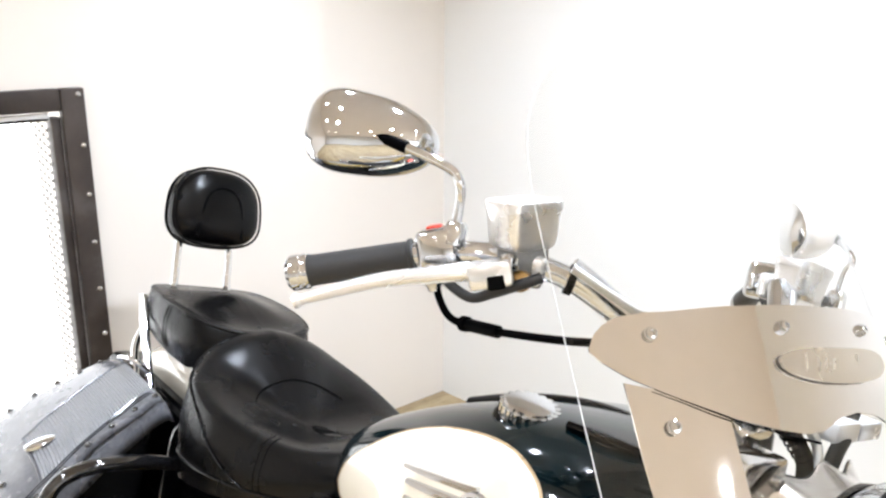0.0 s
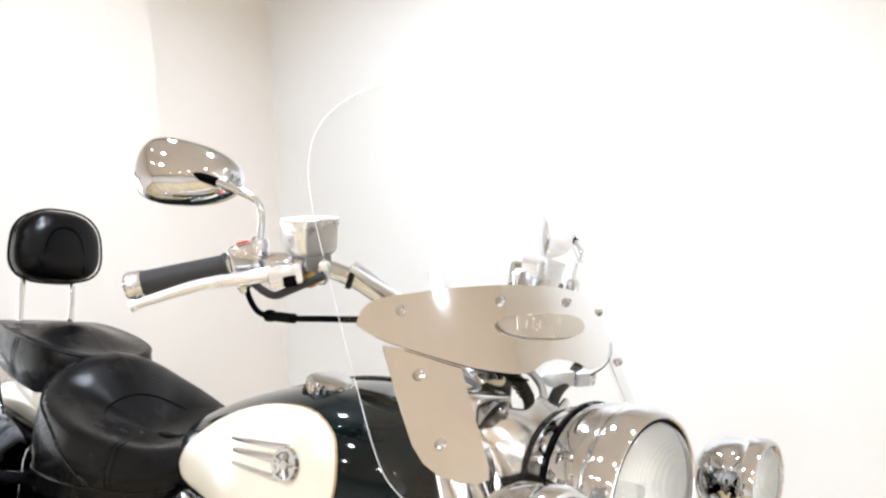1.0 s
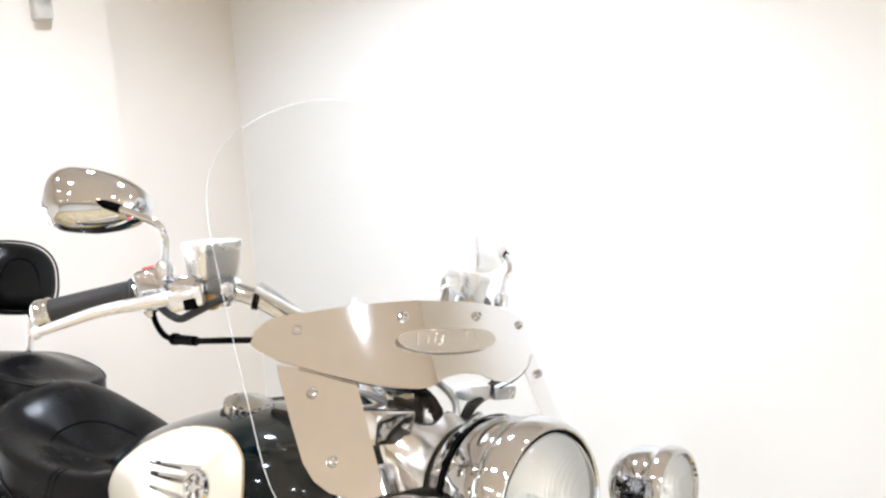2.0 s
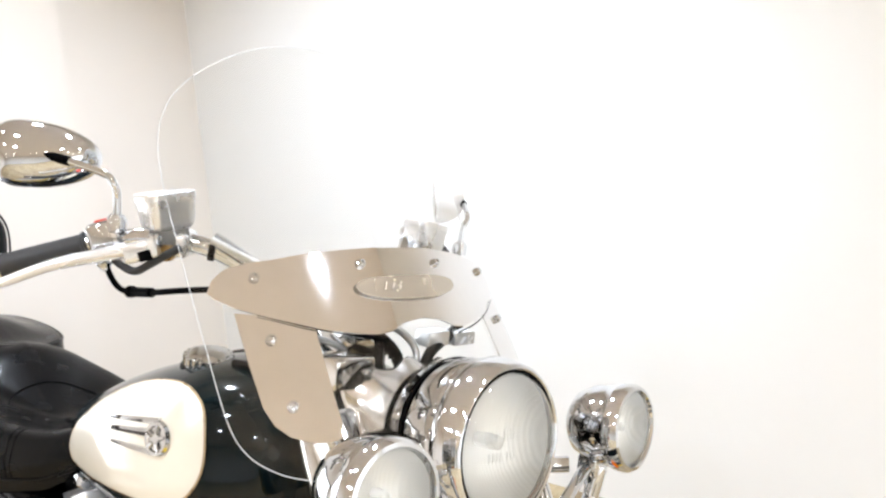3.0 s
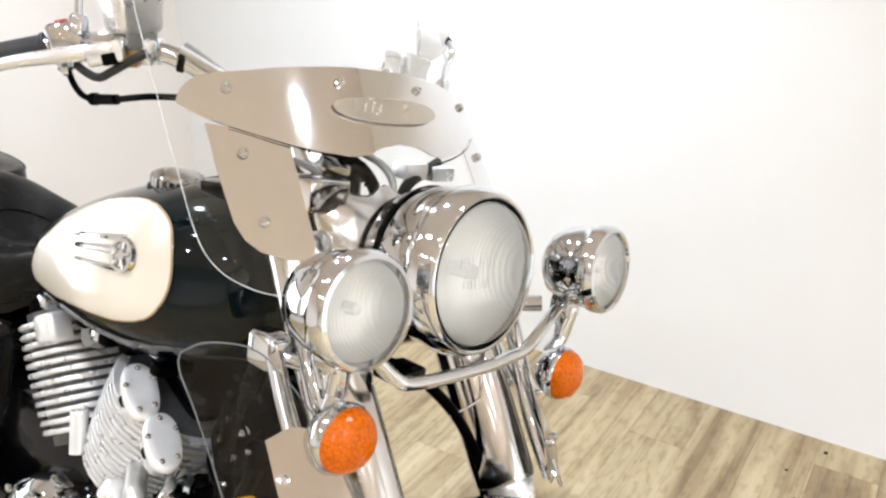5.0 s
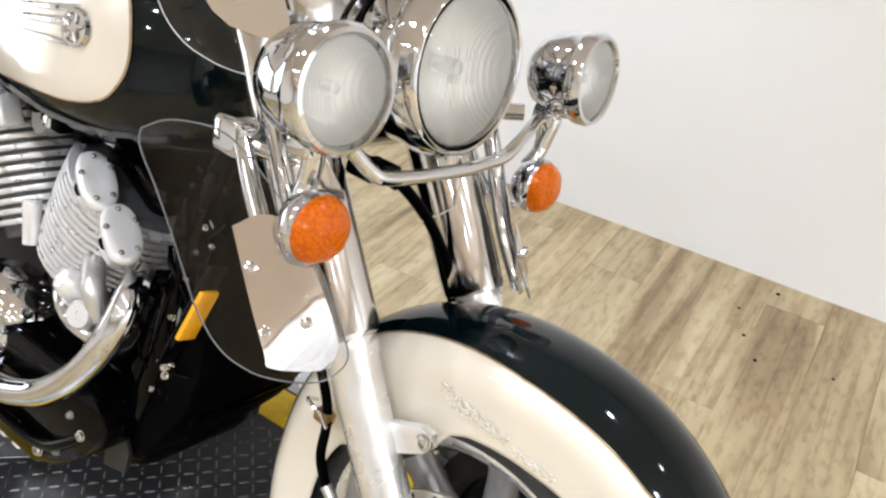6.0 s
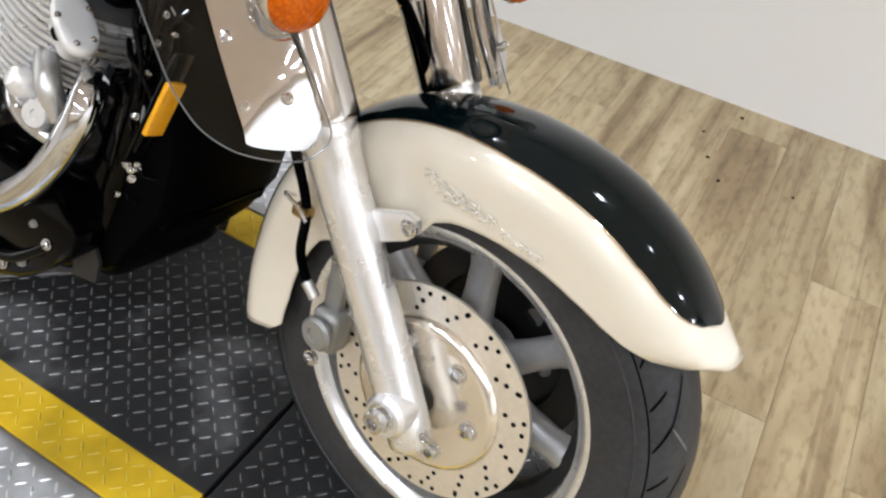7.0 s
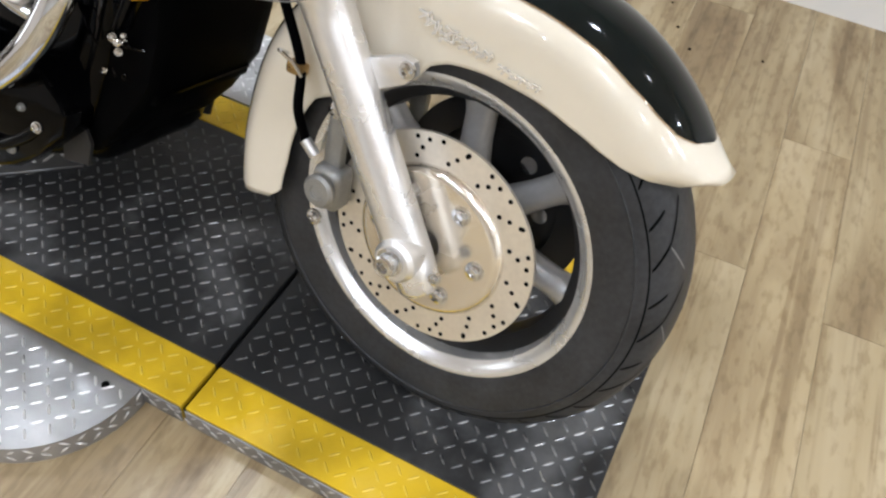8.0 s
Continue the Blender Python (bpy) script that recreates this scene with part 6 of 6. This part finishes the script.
    rows = [[border_point(0.172 + 0.278 * i / 40, k / 6, -0.007 if k in (0, 6) else 0.0) for k in range(7)] for i in range(41)]
    bm = loft(bmesh.new(), rows, False, False)
    bmesh.ops.recalc_face_normals(bm, faces=bm.faces)
    thick(bpart("lid_border", bm, LEATHER_GREY, bag, "wavy studded leather border along the lid"), 0.004)
    for t in (0.25, 0.42):
        bpart("lid_seam", tube(bmesh.new(), [border_point(0.176 + 0.27 * k / 14, t, 0.0006) for k in range(15)], 0.0011, 6, 2), SATIN, bag)
    spots = [lid_point(-1.811, 0.212 + 0.041 * k, 0.0085) for k in range(6)] + [border_point(0.19 + 0.043 * k, 0.70, 0.0005) for k in range(7)] + [lid_point(-1.79 + 0.045 * k, 0.432, 0.009) for k in range(6)]
    for spot in spots:
        bpart("stud", lathe(bmesh.new(), [(0.0062, -0.002), (0.0055, 0.002), (0.0033, 0.004), (0, 0.0048)], aim(spot, (0.1, 0.5 * s, 0.85)), 12), PEWTER, bag)
    bpart("lid_concho", lathe(bmesh.new(), [(0.030, 0.0), (0.028, 0.004), (0.019, 0.007), (0, 0.008)], aim(lid_point(-1.596, 0.370, 0.012), (0.05, 0.5 * s, 0.85), (1, 0.35 * s, 0)), 30, sy=0.52), CHROME, bag, "oval chrome concho")
    bpart("bag_rail", tube(bmesh.new(), [(-1.42, s * 0.16, 0.540), (-1.40, s * 0.24, 0.562), (-1.39, s * 0.32, 0.568), (-1.39, s * 0.38, 0.556), (-1.39, s * 0.412, 0.525), (-1.40, s * 0.415, 0.46), (-1.41, s * 0.36, 0.36), (-1.42, s * 0.24, 0.28)], 0.013, 14), RAIL, None, "black gloss bag guard rail")
    bpart("side_handle", tube(bmesh.new(), [(-1.75, s * 0.17, 0.618), (-1.752, s * 0.20, 0.640), (-1.72, s * 0.205, 0.652), (-1.675, s * 0.205, 0.662), (-1.66, s * 0.17, 0.640)], 0.0055, 10), CHROME)


# engine
CRANK = Vector((-0.765, 0, 0.330))


def cylinder(tilt, count, start, pitch, length, power):
    d = Vector((math.sin(radians(tilt)), 0, math.cos(radians(tilt))))
    m = aim(CRANK + Vector((-0.022 if tilt > 0 else -0.078, 0, 0.032 if tilt > 0 else 0.0)), d, (0, 1, 0))

    def section(k, grow=0.0):
        w, l = (0.176 if tilt > 0 else 0.150) + 0.012 * k + grow, length + 0.014 * math.sin(k * math.pi * 0.8) + grow
        return [(l * math.copysign(abs(math.cos(a)) ** power, math.cos(a)), w * math.copysign(abs(math.sin(a)) ** power, math.sin(a))) for a in (2 * math.pi * j / 40 for j in range(40))]

    top = start + count * pitch
    # the core is darker than the fins: shade in their gaps, put into colour
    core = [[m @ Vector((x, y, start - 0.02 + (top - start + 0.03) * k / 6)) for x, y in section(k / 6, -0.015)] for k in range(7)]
    cyl = bpart("cylinder", loft(bmesh.new(), core), ENGINE_SHADE, None, "finned silver alloy cylinder")
    for k in range(count):
        bpart("fin", slab(bmesh.new(), section(k / (count - 1)), pitch * 0.55, m @ Matrix.Translation((0, 0, start + k * pitch)), pitch * 0.16), FIN, cyl)
    return cyl, m, top


front, fm, ftop = cylinder(27, 14, 0.10, 0.0128, 0.120, 0.94)
rear, rm, rtop = cylinder(-27, 12, 0.13, 0.0165, 0.078, 0.75)
for m, top, parent in ((fm, ftop, front), (rm, rtop, rear)):
    bm = box(bmesh.new(), (-0.085, -0.12, top - 0.004), (0.085, 0.12, top + 0.055), 0.03, 4)
    bm.transform(m)
    bpart("rocker_cover", bm, BLACK, parent, "black rocker cover")
# angular chrome head covers on the front cylinder's flank
for face in (Vector((-0.640, -0.172, 0.630)), Vector((-0.576, -0.172, 0.577))):
    mm = aim(face, (0.62, -0.18, 0.77))
    outline = [(0.026 * math.copysign(abs(math.cos(a)) ** 0.8, math.cos(a)), 0.045 * math.copysign(abs(math.sin(a)) ** 0.8, math.sin(a))) for a in (2 * math.pi * (j + 0.5) / 44 for j in range(44))]
    bm = loft(bmesh.new(), [[Vector((x * k, y * k, z)) for x, y in outline] for z, k in ((-0.040, 0.80), (-0.020, 0.88), (-0.014, 0.97), (-0.011, 1.0), (-0.005, 1.0), (-0.001, 0.95), (0.0008, 0.86), (0.0012, 0.5), (0.0014, 0.2))])
    bm.transform(mm)
    bpart("head_cover", bm, HEAD_ALLOY, front, "oval polished head cover with a flat face")
    for side in (-1, 1):
        edge = mm @ Vector((side * 0.0225, -0.008, -0.018))
        bpart("cover_recess", lathe(bmesh.new(), [(0, 0.003), (0.008, 0.003), (0.009, 0.0)], aim(edge, mm.to_3x3() @ Vector((side, -0.25, 0.0))), 20), DARK, front)
    for a in (0.5, 1.6, 2.9, 4.3, 5.4):
        bpart("cover_screw", bolt(bmesh.new(), mm @ Vector((0.022 * math.cos(a), 0.034 * math.sin(a), 0.001)), mm.to_3x3() @ Vector((0, 0, 1)), 0.0032, 0.004), CHROME, front)
# bright cap of the rear head and its pushrod cover
bm = box(bmesh.new(), (-0.028, -0.02, -0.025), (0.028, 0.02, 0.025), 0.009, 3)
bm.transform(Matrix.Translation((-0.895, -0.165, 0.640)) @ Matrix.Rotation(radians(-25), 4, "Y"))
bpart("head_cover", bm, ALU_WHITE, rear, "faceted polished head cover")
bpart("pushrod_cover", tube(bmesh.new(), [(-0.800, -0.165, 0.535), (-0.790, -0.168, 0.50), (-0.783, -0.17, 0.47)], 0.014, 12), ALU_WHITE, rear)
# crankcase and covers
bpart("crankcase", box(bmesh.new(), (-1.12, -0.13, 0.16), (-0.53, 0.13, 0.50), 0.05, 4), BLACK, None, "black engine crankcase")
for x, z, r in ((-0.890, 0.285, 0.094),):
    cv = bpart("engine_cover", lathe(bmesh.new(), [(0, 0.062), (r * 0.5, 0.06), (r * 0.82, 0.05), (r * 0.95, 0.034), (r, 0.01), (r * 1.04, 0.0), (r * 1.04, -0.02), (0, -0.02)], aim((x, -0.135, z), (0, -1, 0.05)), 44), CHROME, None, "round chrome engine side cover")
    bpart("cover_inset", lathe(bmesh.new(), [(0, 0.064), (r * 0.42, 0.063), (r * 0.46, 0.060)], aim((x, -0.135, z), (0, -1, 0.05)), 36), SATIN, cv)
    for k in range(6):
        a = 2 * math.pi * k / 6 + 0.3
        bpart("cover_bolt", bolt(bmesh.new(), (x + r * 0.86 * math.cos(a), -0.186, z + r * 0.86 * math.sin(a)), (0, -1, 0), 0.006, 0.005), CHROME, cv)
# small fittings between cylinder and covers
rng = random.Random(5)
bpart("coolant_pipe", tube(bmesh.new(), [(-0.66, -0.15, 0.50), (-0.625, -0.175, 0.495), (-0.60, -0.19, 0.48), (-0.59, -0.18, 0.44)], 0.017, 14), ALU)
bpart("coolant_pipe", tube(bmesh.new(), [(-0.72, -0.15, 0.45), (-0.68, -0.185, 0.445), (-0.63, -0.20, 0.425), (-0.58, -0.18, 0.40)], 0.012, 14), CHROME)
bpart("plug_cap", lathe(bmesh.new(), [(0, 0.022), (0.006, 0.022), (0.007, 0.026), (0.017, 0.026), (0.021, 0.020), (0.021, 0.0), (0.014, -0.01), (0, -0.01)], aim((-0.612, -0.185, 0.438), (0.35, -1, 0.25)), 26), ALU_WHITE)
bpart("plug_cap", lathe(bmesh.new(), [(0, 0.034), (0.014, 0.032), (0.021, 0.022), (0.023, 0.005), (0.021, -0.02), (0, -0.02)], aim((-0.655, -0.175, 0.455), (-0.35, -1, 0.75)), 22), ALU_WHITE)
bpart("spark_lead", tube(bmesh.new(), [(-0.60, -0.15, 0.70), (-0.66, -0.18, 0.72), (-0.74, -0.17, 0.70), (-0.82, -0.16, 0.68)], 0.005, 8), SATIN)
for k in range(16):
    x, z = -0.60 - rng.random() * 0.34, 0.655 + rng.random() * 0.03
    bpart("linkage_piece", box(bmesh.new(), (x - 0.012, -0.15 - rng.random() * 0.03, z - 0.008), (x + 0.014, -0.12, z + 0.010), 0.004), CHROME if k % 2 else SATIN)
bpart("throttle_body", lathe(bmesh.new(), [(0, 0.03), (0.02, 0.03), (0.024, 0.01), (0.02, -0.02), (0, -0.03)], aim((-0.83, -0.115, 0.645), (0, -1, 0.1)), 24), CALIPER)
# exhaust header with its heat shield
bpart("exhaust_header", tube(bmesh.new(), [(-0.570, -0.14, 0.505), (-0.535, -0.18, 0.498), (-0.531, -0.202, 0.458), (-0.560, -0.212, 0.394), (-0.610, -0.216, 0.333), (-0.680, -0.220, 0.280), (-0.79, -0.222, 0.243), (-1.0, -0.222, 0.23), (-1.35, -0.22, 0.24)], 0.0218, 20), CHROME, None, "curved chrome exhaust pipe")
bpart("muffler", tube(bmesh.new(), [(-1.3, -0.225, 0.24), (-1.45, -0.235, 0.245), (-2.1, -0.245, 0.27)], 0.045, 20), CHROME, None, "long chrome muffler")
# made-up small bright fittings, as glints among the black parts ahead of the engine
for x, y, z, r in ((-0.508, -0.128, 0.600, 0.006), (-0.500, -0.130, 0.565, 0.005), (-0.490, -0.130, 0.535, 0.007), (-0.505, -0.130, 0.470, 0.008), (-0.497, -0.131, 0.430, 0.009), (-0.512, -0.131, 0.395, 0.009), (-0.470, -0.128, 0.620, 0.006), (-0.480, -0.128, 0.580, 0.005), (-0.530, -0.128, 0.340, 0.008), (-0.555, -0.128, 0.300, 0.007)):
    bpart("glint_bolt", bolt(bmesh.new(), (x, y, z), (0.3, -1, 0.2), r * 0.6, 0.006), CHROME)
for pts in ([(-0.515, -0.12, 0.66), (-0.50, -0.14, 0.645), (-0.492, -0.142, 0.61), (-0.505, -0.135, 0.585)], [(-0.525, -0.12, 0.62), (-0.505, -0.145, 0.60), (-0.488, -0.145, 0.555), (-0.492, -0.14, 0.50)], [(-0.54, -0.12, 0.56), (-0.51, -0.14, 0.55), (-0.475, -0.14, 0.52), (-0.46, -0.125, 0.47)]):
    bpart("cable", tube(bmesh.new(), pts, 0.0045, 10), BLACK, None, "thin black cable")
# randomly scattered invented bits; the chrome ones stand for tiny glints
for k in range(46):
    z = 0.34 + 0.36 * rng.random()
    x = -0.545 + 0.075 * rng.random() + 0.10 * (z - 0.34)
    y = -0.115 - 0.03 * rng.random()
    d = (0.6 + 0.4 * rng.random(), -0.8, 0.5 * rng.random())
    if k % 3 == 0:
        bpart("glint_fitting", bolt(bmesh.new(), (x, y, z), d, 0.0022 + 0.0025 * rng.random(), 0.005, 12), CHROME if k % 2 else BLACK)
    elif k % 3 == 1:
        w = Vector((rng.random() - 0.5, 0.3 * (rng.random() - 0.5), rng.random() - 0.5)).normalized() * (0.012 + 0.018 * rng.random())
        bpart("wire", tube(bmesh.new(), [Vector((x, y, z)) - w, Vector((x + 0.006, y - 0.008, z)), Vector((x, y, z)) + w], 0.0018 + 0.0014 * rng.random(), 8, 4), BLACK if k % 4 else CALIPER)
    else:
        piece = box(bmesh.new(), (-0.004, -0.003, -0.007), (0.005, 0.003, 0.007), 0.002)
        piece.transform(Matrix.Translation((x, y, z)) @ Matrix.Rotation(rng.random() * 3, 4, "Y"))
        bpart("clip", piece, BLACK)
# black lower castings and floorboard mount behind the frame bracket
low = bpart("floorboard_mount", slab(bmesh.new(), [(-1.15, 0.115), (-0.72, 0.112), (-0.655, 0.140), (-0.600, 0.190), (-0.555, 0.235), (-0.545, 0.275), (-0.60, 0.32), (-1.15, 0.32)], 0.07, Matrix.Translation((0, -0.112, 0)) @ Matrix.Rotation(radians(90), 4, "X"), 0.012), BLACK, None, "black lower casting under the exhaust")
# bolts added to give the black casting some glints
for x, z, r in ((-0.60, 0.235, 0.007), (-0.655, 0.175, 0.006), (-0.70, 0.150, 0.009), (-0.63, 0.255, 0.005), (-0.76, 0.16, 0.006), (-0.82, 0.14, 0.008)):
    bpart("mount_glint_bolt", bolt(bmesh.new(), (x, -0.184, z), (0.1, -1, 0.15), r, 0.006), CHROME if r > 0.006 else CALIPER, low)
bpart("mount_rib", tube(bmesh.new(), [(-0.575, -0.165, 0.262), (-0.63, -0.186, 0.205), (-0.70, -0.192, 0.17), (-0.85, -0.192, 0.165), (-1.1, -0.19, 0.165)], 0.009, 12), BLACK, low)
# frame and radiator
for s in (-1, 1):
    bpart("down_tube", tube(bmesh.new(), [(-0.47, s * 0.05, 0.90), (-0.475, s * 0.10, 0.74), (-0.51, s * 0.118, 0.52), (-0.545, s * 0.12, 0.33), (-0.60, s * 0.12, 0.20), (-0.72, s * 0.125, 0.165), (-1.2, s * 0.13, 0.165)], 0.0185, 14), BLACK, None, "black frame down tube")
    if s < 0:
        rf = box(bmesh.new(), (-0.004, -0.0155, -0.038), (0.004, 0.0155, 0.038), 0.002)
        rf.transform(Matrix.Translation((-0.424, s * 0.162, 0.520)) @ Matrix.Rotation(radians(12), 4, "Y") @ Matrix.Rotation(radians(12 * s), 4, "X"))
        bpart("side_reflector", rf, AMBER_FLAT, None, "flat amber side reflector")
        rf = box(bmesh.new(), (-0.010, -0.017, -0.085), (-0.0045, 0.017, 0.075), 0.002)
        rf.transform(Matrix.Translation((-0.424, s * 0.162, 0.520)) @ Matrix.Rotation(radians(12), 4, "Y") @ Matrix.Rotation(radians(12 * s), 4, "X"))
        bpart("reflector_bracket", rf, BLACK)
        bpart("reflector_stay", tube(bmesh.new(), [(-0.435, s * 0.16, 0.585), (-0.46, s * 0.13, 0.60), (-0.485, s * 0.11, 0.60)], 0.008, 10), BLACK)
    bpart("frame_bracket", slab(bmesh.new(), [(0.0, 0.0), (0.05, 0.012), (0.056, 0.05), (0.03, 0.10), (0.0, 0.08)], 0.006, Matrix.Translation((-0.60, s * 0.135 + 0.003, 0.165)) @ Matrix.Rotation(radians(90), 4, "X")), RIM_DARK)
    bpart("bracket_bolt", bolt(bmesh.new(), (-0.574, s * 0.14, 0.236), (0, s, 0), 0.011, 0.008), CHROME)
rad = bpart("radiator", box(bmesh.new(), (-0.50, -0.105, 0.30), (-0.455, 0.105, 0.66), 0.008), SATIN, None, "black radiator between the frame tubes")
for k in range(24):
    z = 0.315 + k * 0.0138
    bpart("radiator_fin", box(bmesh.new(), (-0.455, -0.10, z), (-0.4525, 0.10, z + 0.004)), BLACK, rad, "", False)
rings = []
for w, k in ((-0.125, 0.90), (-0.118, 0.97), (-0.09, 1.0), (0.09, 1.0), (0.118, 0.97), (0.125, 0.90)):
    side = [(-0.66, 0.16), (-0.61, 0.145), (-0.545, 0.195), (-0.495, 0.255), (-0.448, 0.335), (-0.433, 0.42), (-0.436, 0.55), (-0.45, 0.66), (-0.47, 0.68), (-0.50, 0.60), (-0.54, 0.42), (-0.60, 0.26)]
    rings.append([Vector((-0.5 + (x + 0.5) * k, w, 0.4 + (z - 0.4) * k)) for x, z in side])
bpart("radiator_shroud", loft(bmesh.new(), rings), SATIN, rad, "black plastic radiator shroud")
bpart("belly_pan", tube(bmesh.new(), [(-0.64, 0.03, 0.28), (-0.70, 0.03, 0.23), (-0.8, 0.03, 0.21), (-0.95, 0.03, 0.21)], 0.07, 20), BLACK)
bpart("steering_head", lathe(bmesh.new(), [(0, 0.0), (0.04, 0.0), (0.042, 0.03), (0.034, 0.05), (0.034, 0.17), (0.042, 0.19), (0.04, 0.21), (0, 0.21)], aim((-0.395, 0, 0.80), FORK), 28), BLACK)
bpart("backbone", tube(bmesh.new(), [(-0.45, 0, 0.86), (-0.6, 0, 0.76), (-1.0, 0, 0.68), (-1.4, 0, 0.60)], 0.045, 16), BLACK)
bpart("side_cover", box(bmesh.new(), (-1.56, -0.165, 0.26), (-1.08, 0.165, 0.60), 0.05, 4), BLACK)
bpart("rear_frame_cover", box(bmesh.new(), (-1.98, -0.15, 0.28), (-1.52, 0.15, 0.595), 0.03, 3), BLACK)
bpart("side_stand", tube(bmesh.new(), [(-0.75, 0.13, 0.17), (-0.78, 0.22, 0.10), (-0.82, 0.33, 0.10)], 0.012, 12), BLACK)

# ---- floor planks ----
PW, PL = 0.152, 1.22
plank_meshes = {}


def plank_mesh(length):
    """One plank's mesh for each length; whole planks share theirs."""
    key = round(length, 3)
    if key not in plank_meshes:
        me = bpy.data.meshes.new("plank")
        bm = box(bmesh.new(), (-length / 2 + 0.0004, -PW / 2 + 0.0004, -0.006), (length / 2 - 0.0004, PW / 2 - 0.0004, 0.0))
        bm.to_mesh(me)
        bm.free()
        me.materials.append(WOOD)
        plank_meshes[key] = me
    return plank_meshes[key]


prng = random.Random(11)
turn = radians(92.0)
for i in range(-18, 29):
    x = i * PW + 0.055
    shift = (i * 0.41 + prng.random() * 0.35) % 1.0 * PL
    if not (-2.42 < x < 4.18):
        continue
    y_end = 1.45 + (x + 2.315) * 0.028 - 0.035 * x
    y_start = -5.59 - 0.035 * x
    for j in range(-6, 3):
        a, b = max(y_start, j * PL + shift - PL / 2), min(y_end, j * PL + shift + PL / 2)
        if b - a < 0.03:
            continue
        ob = new("plank", plank_mesh(b - a))
        ob.parent = floor
        ob.matrix_world = Matrix.Rotation(turn, 4, "Z") @ Matrix.Translation(((a + b) / 2, -x, 0))
# small crumbs of dirt on the floor
for x, y, r in ((0.127, 1.126, 0.005), (0.075, 1.205, 0.005), (0.097, 1.442, 0.006), (0.03, 1.31, 0.004), (0.30, 1.18, 0.004)):
    ob = mesh_object("dirt_crumb", lathe(bmesh.new(), [(r, 0), (r * 0.8, r * 0.35), (0, r * 0.5)], pose(x, y, 0.0004), 7), DARK)
    tagged(ob, "tiny dark crumb of dirt on the wooden floor", "dirt", "crumbs on the floor")
